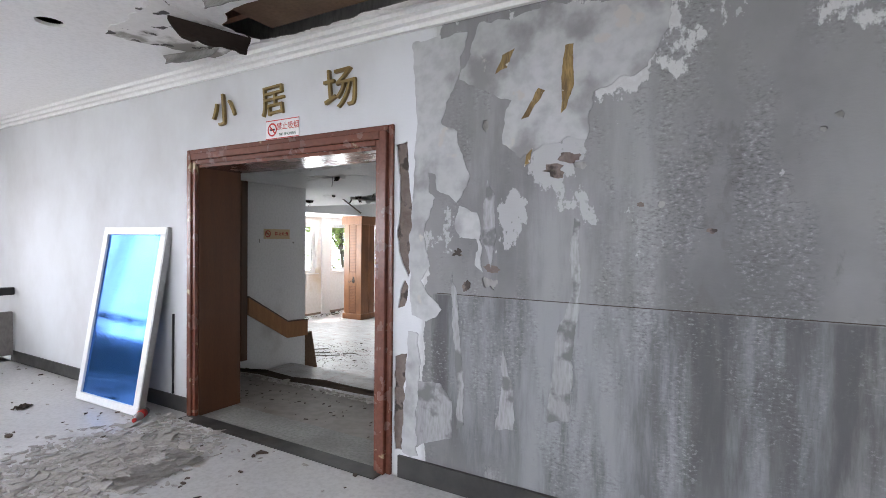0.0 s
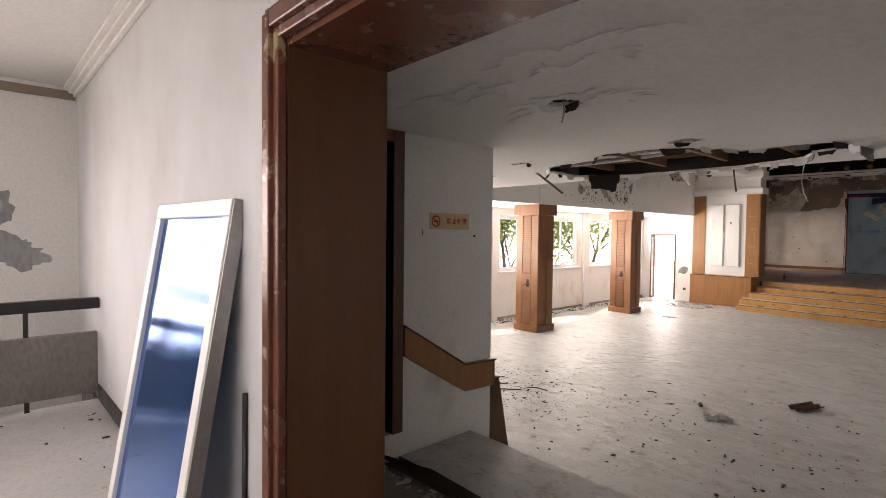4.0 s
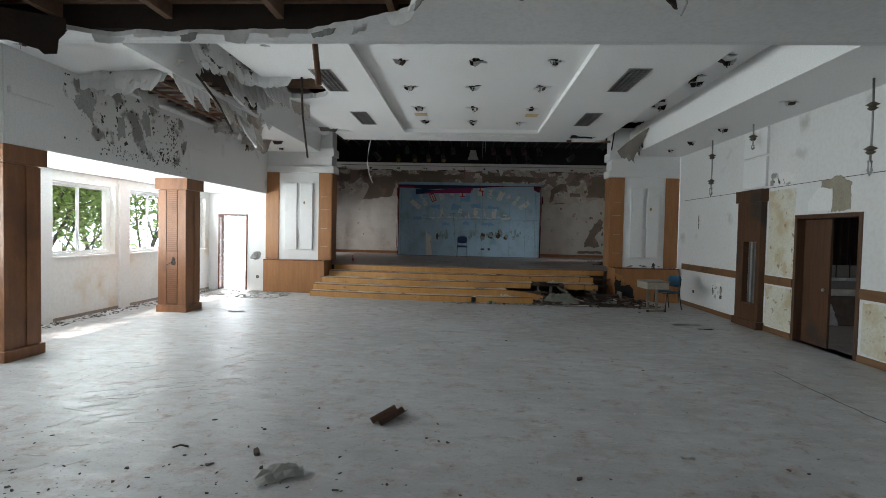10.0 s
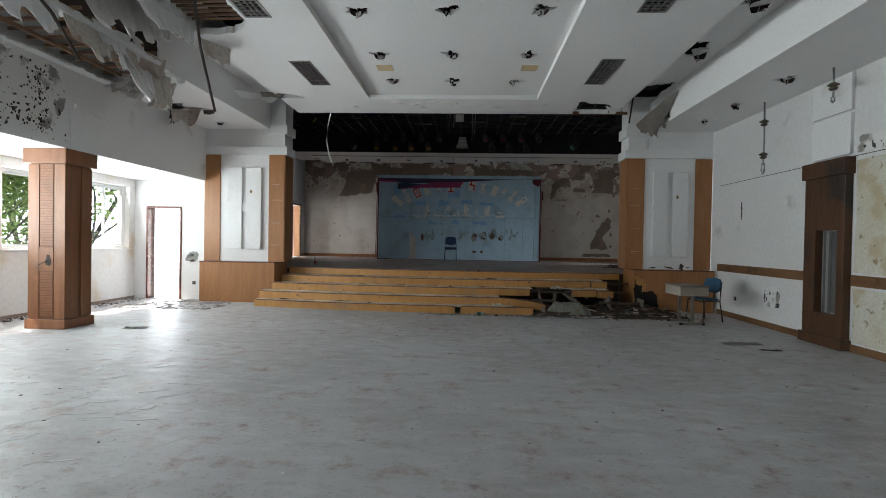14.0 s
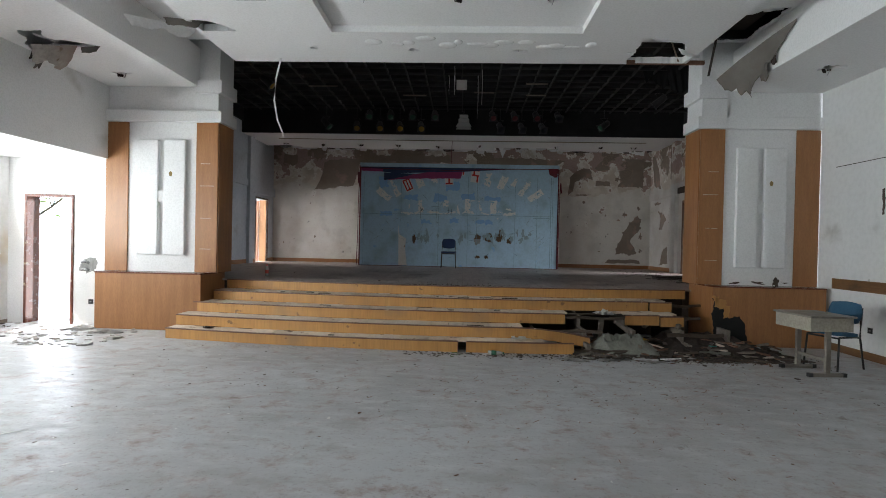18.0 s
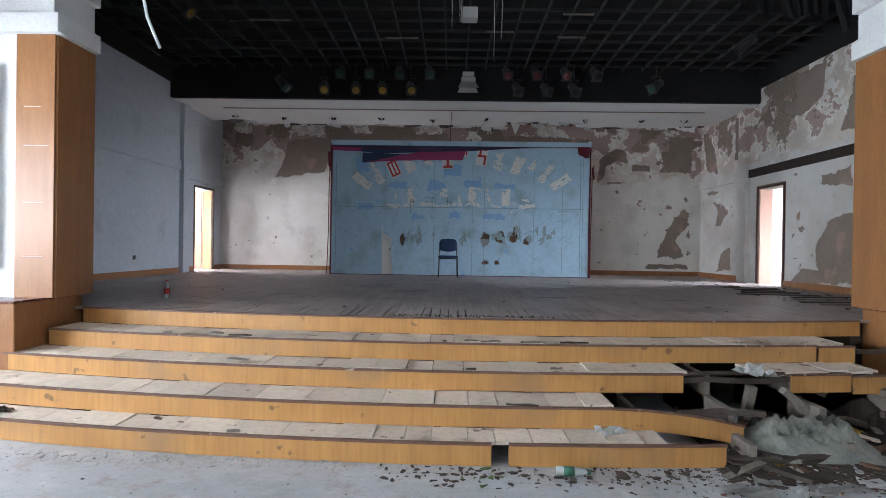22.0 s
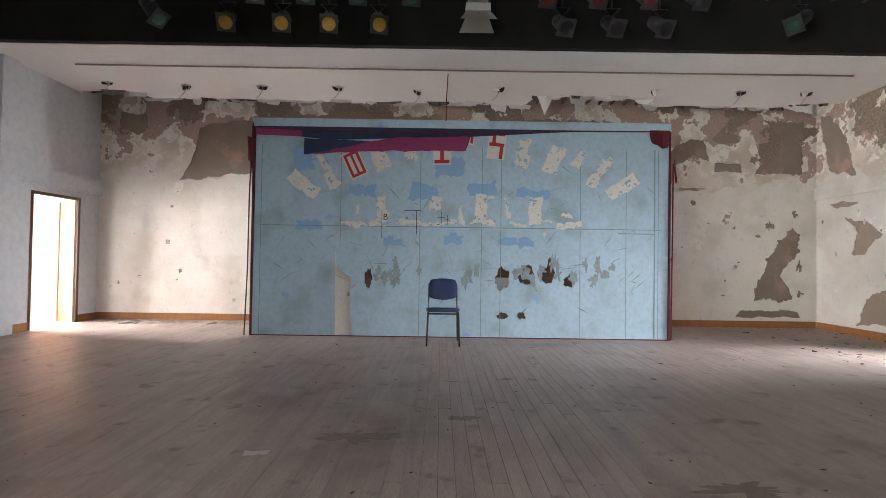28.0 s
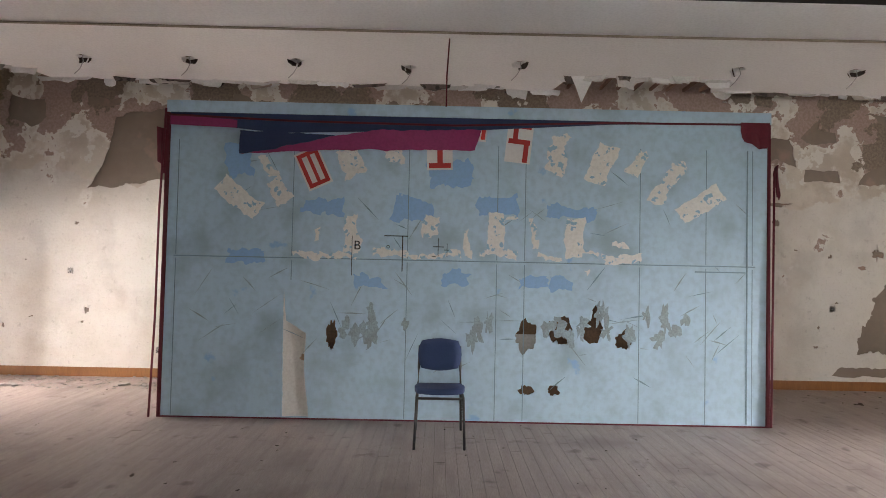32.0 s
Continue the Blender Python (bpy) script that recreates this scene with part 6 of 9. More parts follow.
def socket(x, y, z, face):
    d = {"x-": (-0.012, 0), "x+": (0.012, 0), "y-": (0, -0.012)}[face]
    t = thing("wall_socket", x, y, z, "small dark socket box let into the wall", "socket", "wall sockets")
    hx, hy = (0.006, 0.04) if face[0] == "x" else (0.04, 0.006)
    cx, cy = x + d[0] / 2, y + d[1] / 2
    box("back_box", cx - hx, cx + hx, cy - hy, cy + hy, z - 0.04, z + 0.04, M["blackiron"], t, "", 0.002)
    hx, hy = (0.002, 0.015) if face[0] == "x" else (0.015, 0.002)
    box("contact", cx + d[0] * 0.55 - hx, cx + d[0] * 0.55 + hx, cy + d[1] * 0.55 - hy, cy + d[1] * 0.55 + hy, z - 0.008, z + 0.008, M["steel"], t)


for args in ((XR, 16.85, 0.42, "x-"), (XR, 15.4, 0.45, "x-"), (SXL, 22.9, 1.2, "x+"), (-6.2, SY, 1.18, "y-"), (-7.4, SY, 2.2, "y-"), (1.5, SY, 1.15, "y-"), (XL, 14.15, 0.45, "x+"), (-8.5, 17.95, 0.4, "y-"), (2.7, SY, 1.9, "y-")):
    socket(*args)
pipes = thing("broken_pipes", -8.55, 17.9, 1.0, "broken metal pipe stubs sticking from the wall", "pipe")
for z in (0.95, 1.08):
    rod("stub", [(-8.6, 17.95, z), (-8.6, 17.85, z), (-8.52, 17.82, z + 0.03), (-8.45, 17.82, z)], 0.018, M["steel"], pipes)
plate("torn_plaster", blob(-8.55, 1.03, 0.14, 0.12, 180, 18, 0.4), [], on_y(17.95), 0.003, M["cement"], pipes)


def wall_chain(x, y, drop, n):
    t = thing("pendant_lamp", x, y, SIDE_Z, "tarnished crystal pendant lamp with star-shaped tiers on a chain", "lamp", "pendant lamps")
    rod("chain", [(x, y, SIDE_Z), (x + 0.01, y, SIDE_Z - drop * 0.5), (x, y, SIDE_Z - drop * 0.85)], 0.016, M["steel"], t)
    for k in range(n):
        z = SIDE_Z - drop * ((k + 0.6) / (n + 0.2))
        for j in range(2):
            lathe("crystal_tier", ((0.02, 0.04), (0.085 - 0.02 * j, 0.0), (0.03, -0.03)), (x, y, z - 0.05 * j), M["bronze"], t, "", 8)
    rod("glass_drop", [(x + 0.02, y, SIDE_Z - drop * 0.85), (x + 0.025, y, SIDE_Z - drop * 0.95), (x, y, SIDE_Z - drop), (x - 0.025, y, SIDE_Z - drop * 0.95), (x - 0.02, y, SIDE_Z - drop * 0.85)], 0.016, M["pet"], t)


wall_chain(3.35, 10.6, 1.35, 2)
wall_chain(3.4, 15.4, 1.3, 2)
wall_chain(3.35, 13.6, 0.5, 1)


def vent(x, y):
    t = thing("ceiling_vent", x, y, MAIN_Z, "grey rectangular ceiling vent grille with cross bars", "vent", "ceiling vents")
    z0, z1 = MAIN_Z - 0.01, MAIN_Z + 0.015
    boxes("frame", [(x - 0.18, x + 0.18, y - 0.64, y - 0.6, z0, z1), (x - 0.18, x + 0.18, y + 0.6, y + 0.64, z0, z1), (x - 0.18, x - 0.15, y - 0.6, y + 0.6, z0, z1), (x + 0.15, x + 0.18, y - 0.6, y + 0.6, z0, z1)], M["steel"], t)
    for k in range(1, 4):
        box("bar", x - 0.15 + 0.075 * k - 0.006, x - 0.15 + 0.075 * k + 0.006, y - 0.6, y + 0.6, z0 + 0.003, z1 - 0.003, M["steel"], t)
    for k in range(1, 14):
        box("slat", x - 0.15, x + 0.15, y - 0.6 + 1.2 * k / 14 - 0.006, y - 0.6 + 1.2 * k / 14 + 0.006, z0 + 0.004, z1 - 0.002, M["steel"], t)
    box("backing", x - 0.16, x + 0.16, y - 0.61, y + 0.61, MAIN_Z + 0.09, MAIN_Z + 0.1, M["black"], t)
    return t


v0 = vent(*vents[0])
for x, y in vents[1:]:
    copy_thing(v0, Matrix.Translation((x, y, MAIN_Z)))
for x in (-3.4, -0.89):
    tagged(box("lamp_plate", x - 0.14, x + 0.14, 14.68, 14.95, MAIN_Z + 0.085, MAIN_Z + 0.098, M["cream"], None, "", 0.004), "yellowed square plate on the ceiling", "plate")

# torn bits round the lamp holes; near-black ones stand in for the holes' darkness
rnd = random.Random(21)
for i, (x, y, z, big_one) in enumerate([(x, y, MAIN_Z + 0.1, 0) for x, y in lamp_holes] + [(-2.5, 9.8, MAIN_Z + 0.1, 1), (-1.15, 9.85, MAIN_Z + 0.1, 1)] + [(3.0, y, SIDE_Z, 0) for y in (9.2, 11.9, 14.1, 15.6, 16.8)] +
                                       [(1.75 + dx, y + dy, TRAY_Z, 1) for y in (9.6, 11.6, 12.8, 14.6) for dx, dy in ((0, 0), (0.22, 0.25))] + [(-7.57, 17.28, SIDE_Z, 0), (-7.9, 9.3, SIDE_Z, 0)] +
                                       [(-1.3, 4.3, LOW_Z, 1), (-1.35, 5.4, LOW_Z, 0), (-4.56, 4.2, LOW_Z, 0), (-5.55, 4.8, LOW_Z, 0), (-6.27, 5.4, LOW_Z, 0), (-1.5, 4.95, LOW_Z, 0), (-2.95, 4.05, LOW_Z, 0), (-2.95, 2.5, LOW_Z, 0)] + [(x, y, 4.68, 0) for x, y in rear_lamps]):
    t = thing("torn_lamp_hole", x, y, z, "torn plasterboard shreds and wire round a missing ceiling lamp", "ceiling damage", "torn lamp holes")
    for k in range(4 if z == MAIN_Z + 0.1 else 3 if z != LOW_Z else 1 + big_one):
        ang = rnd.uniform(0.3, 2.84)
        flap("shred", (x + 0.07 * math.cos(ang), y + 0.06 * math.sin(ang), z + 0.004), (math.sin(ang), -math.cos(ang), 0), rnd.uniform(0.1, 0.16) * (1.6 if big_one else 1), rnd.uniform(0.05, 0.1) * (0.7 if z == LOW_Z else 1.5 if big_one else 1), 300 + 5 * i + k, M["void"] if z == LOW_Z or k % 2 == 0 else M["ceil"], t)
    if i % 2 == 0 or z == 4.68:
        rod("wire", [(x, y, z + 0.05), (x + 0.02, y, z - 0.06), (x - 0.03, y + 0.02, z - 0.14), (x - 0.09, y + 0.02, z - 0.2)] if z == 4.68 else [(x, y, z + 0.05), (x + 0.01, y, z - 0.05), (x - 0.01, y + 0.01, z - 0.1)], 0.005, M["pipe"], t)

# ---- the torn ceilings ----
hole = thing("torn_ceiling_frame", -3.3, 5.1, LOW_Z, "brown timber battens laid bare in the torn low ceiling", "ceiling frame")
for y in (4.05, 4.5, 4.95, 5.4, 5.85):
    box("batten", -5.0, -1.6, y, y + 0.05, LOW_Z + 0.16, LOW_Z + 0.24, M["batten"], hole, "", 0.004)
for x in (-4.53, -3.91, -3.29, -2.67, -2.05):
    box("cross_batten", x - 0.02, x + 0.02, 3.95, 5.95, LOW_Z + 0.08, LOW_Z + 0.16, M["batten"], hole, "", 0.004)
# beam and boards take the near-black colour so the hole reads as shaded
box("cross_beam", -5.0, -1.6, 5.88, 5.965, LOW_Z + 0.03, LOW_Z + 0.26, M["void"], hole, "edge beam coloured dark for shade")
box("lining", -6.6, -0.9, 3.4, 5.96, LOW_Z + 0.5, LOW_Z + 0.52, M["void"], hole, "boards above the battens, coloured dark for shade")
for k, pts in enumerate(([(-4.5, 5.0, 3.02), (-3.8, 4.75, 2.99), (-3.2, 4.7, 3.04)], [(-4.6, 4.85, 3.0), (-3.9, 4.6, 2.98), (-3.3, 4.55, 3.0), (-2.6, 4.62, 3.04)], [(-3.1, 4.6, 3.02), (-2.5, 4.72, 3.0), (-2.1, 4.9, 3.03)], [(-4.8, 4.88, 2.98), (-4.69, 5.13, 2.97), (-4.06, 5.28, 3.0), (-3.3, 5.3, 3.03), (-2.3, 5.33, 3.03)], [(-4.7, 5.0, 3.01), (-3.9, 5.1, 3.02), (-3.34, 5.04, 3.0), (-2.83, 5.06, 3.01)], [(-3.0, 5.2, 2.99), (-2.86, 5.06, 3.0)])):
    rod("conduit", pts, 0.02, M["upvc"], hole, "white plastic conduit")
box("broken_batten", -2.9, -2.4, 4.62, 4.66, LOW_Z + 0.02, LOW_Z + 0.05, M["greytimber"], hole)
flap("torn_flap", (-4.5, 5.62, LOW_Z + 0.01), (1, 0.6, 0), 0.36, 0.22, 401, M["void"], hole, 0.1, "grey torn plasterboard tongue")
flap("torn_flap", (-2.1, 5.2, LOW_Z + 0.01), (0.2, 1, 0), 0.3, 0.12, 403, M["cement"], hole)
rod("hanging_lath", [(-4.92, 4.84, LOW_Z + 0.03), (-4.72, 5.12, LOW_Z - 0.22)], 0.012, M["greytimber"], hole, "loose hanging lath")

ruin = thing("collapsed_soffit", -7.3, 12.3, SIDE_Z, "collapsed soffit with hanging plasterboard shreds and bare battens", "ceiling damage")
for k in range(14):
    y = 10.5 + 0.3 * k
    box("batten", -8.2, -6.7, y, y + 0.035, SIDE_Z + 0.16, SIDE_Z + 0.2, M["batten"], ruin)
for x in (-7.9, -7.4, -6.95):
    box("runner", x, x + 0.04, 10.2, 14.8, SIDE_Z + 0.1, SIDE_Z + 0.15, M["batten"], ruin)
box("upper_board", -8.22, -6.7, 10.0, 15.0, SIDE_Z + 0.5, SIDE_Z + 0.52, M["void"], ruin, "board above, coloured dark for shade")
spec = [((-7.9, 10.65, 0), (1, -0.1, 0), 0.7, 0.34, "ceil"), ((-7.2, 10.5, 0), (1, 0, 0), 0.8, 0.42, "ceil"), ((-7.5, 10.6, 0), (1, 0.2, 0), 0.5, 0.4, "ceil"), ((-6.8, 11.3, 0.1), (0.1, 1, 0), 0.9, 0.5, "ceil"), ((-6.72, 12.2, 0.1), (0, 1, 0), 1.0, 0.6, "oldpaint"),
        ((-6.75, 13.1, 0.05), (0, 1, 0), 0.8, 0.75, "ceil"), ((-6.9, 13.9, 0), (0.2, 1, 0), 0.5, 0.6, "oldpaint"), ((-7.2, 14.5, 0), (1, -0.3, 0), 0.6, 0.55, "oldpaint"), ((-7.7, 14.5, 0), (1, 0, 0), 0.5, 0.35, "ceil"), ((-8.0, 12.0, 0.05), (0, 1, 0), 0.6, 0.3, "ceil"),
        ((-6.5, 11.6, 0.55), (0.2, 1, 0), 0.8, 0.4, "oldpaint"), ((-6.3, 12.6, 0.55), (0.3, 1, 0), 0.9, 0.5, "ceil"), ((-5.9, 12.6, 0.35), (0.2, 1, 0), 0.7, 0.4, "oldpaint"), ((-5.75, 13.5, 0.33), (0.6, 1, 0), 0.5, 0.45, "oldpaint"), ((-5.75, 11.75, 0.33), (1, 0.1, 0), 0.9, 0.3, "ceil"), ((-6.2, 11.2, 0.6), (0.6, 1, 0), 1.3, 0.75, "mould"), ((-6.35, 12.3, 0.6), (0.3, 1, 0), 1.5, 0.8, "paper"), ((-5.85, 12.4, 0.35), (0.1, 1, 0), 1.2, 0.45, "ceil"), ((-7.74, 16.17, 0), (1, 0.08, 0), 0.62, 0.38, "oldpaint"), ((-7.25, 16.2, 0), (1, -0.1, 0), 0.3, 0.13, "damp_board"), ((-8.0, 16.2, 0.0), (1, -0.4, 0), 0.24, 0.24, "void"), ((-8.12, 16.42, 0), (1, -0.4, 0), 0.14, 0.34, "damp_board"), ((-7.62, 15.9, 0), (0.6, 1, 0), 0.3, 0.05, "ceil"), ((-6.3, 16.25, 0.36), (1, 0.7, 0), 0.9, 0.2, "ceil"), ((-5.9, 16.1, 0.33), (1, 0.25, 0), 0.5, 0.14, "damp_board")]
rr = random.Random(431)
for k in range(40):
    f = k / 40
    x, y = (-8.1 + 1.3 * rr.random(), 10.55) if k < 6 else (-6.72, 10.5 + 3.6 * rr.random()) if k < 18 else (-7.2 - 0.8 * rr.random(), 14.45)
    spec.append(((x, y, rr.uniform(0.0, 0.25)), (1, rr.uniform(-0.3, 0.3), 0) if k < 6 or k >= 18 else (rr.uniform(-0.3, 0.3), 1, 0), rr.uniform(0.25, 0.7), rr.uniform(0.12, 0.4), rr.choice(("ceil", "ceil", "paper", "oldpaint", "mould"))))
for i, ((x, y, dz), al, ln_, dr, mt) in enumerate(spec):
    flap("shred", (x, y, SIDE_Z + dz + 0.01), al, ln_, dr, 420 + i, M[mt], ruin, 0.35)
for k in range(9):
    box("lath", -5.85, -4.95, 11.95 + 0.13 * k, 11.98 + 0.13 * k, MAIN_Z + 0.15, MAIN_Z + 0.18, M["batten"], ruin)
for pts in ([(-5.15, 11.75, 4.45), (-5.24, 12.1, 3.85), (-5.31, 12.62, 3.19)], [(-6.5, 10.85, 4.2), (-6.25, 11.05, 3.8), (-6.1, 11.24, 3.38)]):
    rod("hanging_lath", pts, 0.018, M["dark"], ruin, "dark hanging batten", 4)
tagged(rod("hanging_batten", [(-3.62, 7.1, 4.53), (-3.57, 7.22, 3.8), (-3.52, 7.35, 3.04)], 0.03, M["timber"], None, "", 4), "dark brown batten hanging from the hall ceiling", "batten")
ruin2 = thing("collapsed_cove", 1.85, 16.5, MAIN_Z, "blackened cove corner with a hanging plasterboard sheet", "ceiling damage")
sheet = bmesh.new()
top, left_low, right_low = Vector((2.24, 16.33, 4.6)), Vector((1.82, 17.56, 4.2)), Vector((2.16, 17.2, 3.98))
left_mid, right_mid = Vector((2.08, 17.0, 4.5)), Vector((2.25, 16.85, 4.24))
net = []
for i in range(13):
    f = i / 12
    lf = top * (1 - f) ** 2 + left_mid * 2 * f * (1 - f) + left_low * f * f
    rt = top * (1 - f) ** 2 + right_mid * 2 * f * (1 - f) + right_low * f * f
    net.append([])
    for j in range(11):
        g = j / 10
        p = lf.lerp(rt, g) + Vector((0, 0, -0.05 * math.sin(math.pi * g) * f + 0.012 * noise.noise((f * 5, g * 4, 2.0))))
        if i == 12:
            p += Vector((-0.02, 0.05, -0.16)) * max(0.0, noise.noise((g * 7.0, 3.3, 1.0)) + 0.25)
        if j == 10:
            p.z -= 0.12 * max(0.0, noise.noise((f * 9.0, 1.3, 6.0)))
        net[-1].append(sheet.verts.new(p))
for i in range(12):
    for j in range(10):
        sheet.faces.new((net[i][j], net[i + 1][j], net[i + 1][j + 1], net[i][j + 1]))
ext = bmesh.ops.extrude_face_region(sheet, geom=sheet.faces[:])
bmesh.ops.translate(sheet, verts=[g for g in ext["geom"] if isinstance(g, bmesh.types.BMVert)], vec=(0.009, 0, 0.004))
part("hanging_sheet", sheet, M["damp_board"], ruin2, "grey-brown plasterboard sheet hanging by one corner")
for i, ((x, y, z), al, ln_, dr, mt) in enumerate((((2.2, 17.0, 4.22), (0.2, 1, 0), 0.3, 0.26, "damp_board"), ((2.14, 17.25, 4.06), (0.4, 1, 0), 0.18, 0.22, "damp_board"), ((2.23, 16.8, 4.28), (0.1, 1, 0), 0.16, 0.14, "void"), ((1.2, 17.12, 4.46), (1, 0.6, 0), 0.5, 0.1, "ceil"), ((0.75, 16.66, 4.45), (1, 0.2, 0), 0.6, 0.05, "ceil"), ((2.0, 16.43, 4.79), (1, -0.3, 0), 0.3, 0.06, "ceil"))):
    flap("shred", (x, y, z), al, ln_, dr, 460 + i, M[mt], ruin2, 0.25)
box("edge_batten", 0.42, 1.62, 17.53, 17.575, MAIN_Z - 0.01, MAIN_Z + 0.05, M["timber"], ruin2, "red-brown bare edge timber")
box("upper_board", 0.2, 2.24, 16.9, 17.57, TRAY_Z + 0.2, TRAY_Z + 0.22, M["void"], ruin2, "board above the torn corner, coloured dark for shade")
rod("hanging_lath", [(1.64, 17.2, 4.75), (1.62, 17.4, 4.19)], 0.02, M["dark"], ruin2, "dark hanging batten", 4)
rod("hanging_lath", [(1.2, 17.5, 4.45), (1.15, 17.9, 5.2)], 0.015, M["brick"], ruin2, "rusty hanging rod", 4)
cable = tagged(rod("hanging_cable", [(-5.05, 17.45, 4.5), (-5.12, 17.4, 4.1), (-5.15, 17.42, 3.75), (-5.1, 17.44, 3.45), (-5.0, 17.46, 3.2)], 0.014, M["upvc"]), "white cable hanging from the ceiling edge", "cable")
blisters = bmesh.new()
for i in range(14):
    bmesh.ops.create_icosphere(blisters, subdivisions=2, radius=1.0, matrix=Matrix.Translation((-3.4 + 0.24 * i + rnd.uniform(-0.1, 0.1), 16.75 + rnd.uniform(-0.15, 0.2), MAIN_Z + 0.005)) @ Matrix.Diagonal((rnd.uniform(0.07, 0.17), rnd.uniform(0.05, 0.12), 0.03, 1)))
tagged(part("ceiling_blisters", blisters, M["ceil"], None, "", True), "swollen paint blisters under the ceiling border", "blister", kind="stuff")

# paint lifting round the rear ceiling's holes
skins = struct(new("lifted_paint"), "lifted rings of white paint round the low ceiling's holes", "ceiling patch")
skins.matrix_basis = Matrix.Translation((-2.95, 2.5, LOW_Z))
for i, (x, y, rx, ry) in enumerate(((-2.95, 2.52, 0.36, 0.2), (-3.25, 2.05, 0.3, 0.16), (-2.55, 1.95, 0.26, 0.14))):
    plate("paint_skin", blob(x, y, rx, ry, 700 + i, 30, 0.7), [blob(x, y, rx * 0.42, ry * 0.5, 720 + i, 20, 0.6)], on_z(LOW_Z - 0.001, -1), 0.003 + 0.0006 * i, M["ceil"], skins)

# frayed edge of the torn low ceiling
fray = thing("frayed_ceiling_edge", -3.3, 5.0, LOW_Z, "frayed plasterboard paper round the torn low ceiling", "ceiling damage")
rr = random.Random(91)
for i in range(0, len(big), 9):
    (x0, y0), (x1, y1) = big[i], big[(i + 3) % len(big)]
    flap("paper_shred", (x0, y0, LOW_Z + 0.006), (x1 - x0, y1 - y0, 0.0001), rr.uniform(0.08, 0.22), rr.uniform(0.02, 0.09), 950 + i, M[rr.choice(("ceil", "ceil", "cement", "void"))], fray, rr.uniform(-0.6, 0.8))


# ---- stage stairs ----
STEP_Y = (16.57, 16.86, 17.24, 17.6, 18.0)
STEP_X = ((-6.6, 2.08), (-6.6, 2.08), (-6.52, 2.0), (-6.35, 1.85), (-6.3, 1.78))
RISE = STAGE_Z / 5


def bow(k, x, back=0.0):
    return STEP_Y[k] + back + 0.4 * ((x - CX) / 4.3) ** 2


def curved_board(k, x0, x1, z0, z1, depth, back=0.0, sag=None, n=None):
    """A board bent along the bow of step k; sag(x) lowers it."""
    bm = bmesh.new()
    n = n or max(2, int((x1 - x0) / 0.25))
    rows = []
    for i in range(n + 1):
        x = x0 + (x1 - x0) * i / n
        y = bow(k, x, back)
        s = sag(x) if sag else 0.0
        rows.append([bm.verts.new((x, yy, zz - s)) for yy, zz in ((y, z0), (y + depth, z0), (y + depth, z1), (y, z1))])
    for a, b in zip(rows, rows[1:]):
        for j in range(4):
            bm.faces.new((a[j], a[(j + 1) % 4], b[(j + 1) % 4], b[j]))
    bm.faces.new(rows[0]), bm.faces.new(rows[-1][::-1])
    return bm


stairs = thing("stage_stairs", CX, 16.6, 0, "bowed orange veneer stage stairs, rotted and broken at one end", "stairs")
riser_runs = (((-6.6, -2.14, None), (-2.02, -0.5, None)), ((-6.6, -0.2, lambda x: 0.0 if x < -1.3 else 0.11 * (x + 1.3) ** 2),), ((-6.52, -0.5, None), (0.45, 1.0, lambda x: 0.01), (1.02, 1.4, lambda x: 0.03)), ((-6.35, 0.95, None), (0.98, 1.35, lambda x: 0.012)), ((-6.3, 1.76, None),))
tread_runs = (((-6.6, -0.9),), ((-6.6, -1.15),), ((-6.52, -0.45), (0.15, 1.3)), ((-6.35, 1.25),), ((-6.3, 1.76),))
rnd = random.Random(33)
for k in range(5):
    zt = RISE * (k + 1)
    for x0, x1, sag in riser_runs[k]:
        part("riser", curved_board(k, x0, x1, zt - RISE + 0.004, zt - 0.016, 0.018, 0.0, sag), M["board"], stairs, "split orange veneer riser" if sag else "")
        part("nosing", curved_board(k, x0, x1, zt - 0.016, zt, 0.03, -0.012, sag), M["nosing"], stairs, "worn dark red nosing")
    if k == 4:
        continue
    for x0, x1 in tread_runs[k]:
        x = x0
        while x < x1 - 0.05:
            w = min(rnd.choice((0.19, 0.22, 0.26, 0.4)), x1 - x)
            bm = bmesh.new()
            depth = STEP_Y[k + 1] - STEP_Y[k] - 0.02
            lift = rnd.choice((0, 0, 0, 0.004, 0.008, -0.003))
            short = rnd.uniform(0.0, 0.06) if x > -1.6 and k < 3 else 0
            vs = [bm.verts.new((xx, bow(k, xx, yy), zz)) for zz in (zt - 0.02 + lift, zt - 0.001 + lift) for xx, yy in ((x + 0.003, 0.024 + short), (x + w - 0.003, 0.024 + short * 0.4), (x + w - 0.003, depth + 0.024), (x + 0.003, depth + 0.024))]
            for f in ((0, 1, 2, 3), (4, 5, 6, 7), (0, 1, 5, 4), (1, 2, 6, 5), (2, 3, 7, 6), (3, 0, 4, 7)):
                bm.faces.new([vs[i] for i in f])
            part("tread_plank", bm, M["ply"], stairs)
            x += w
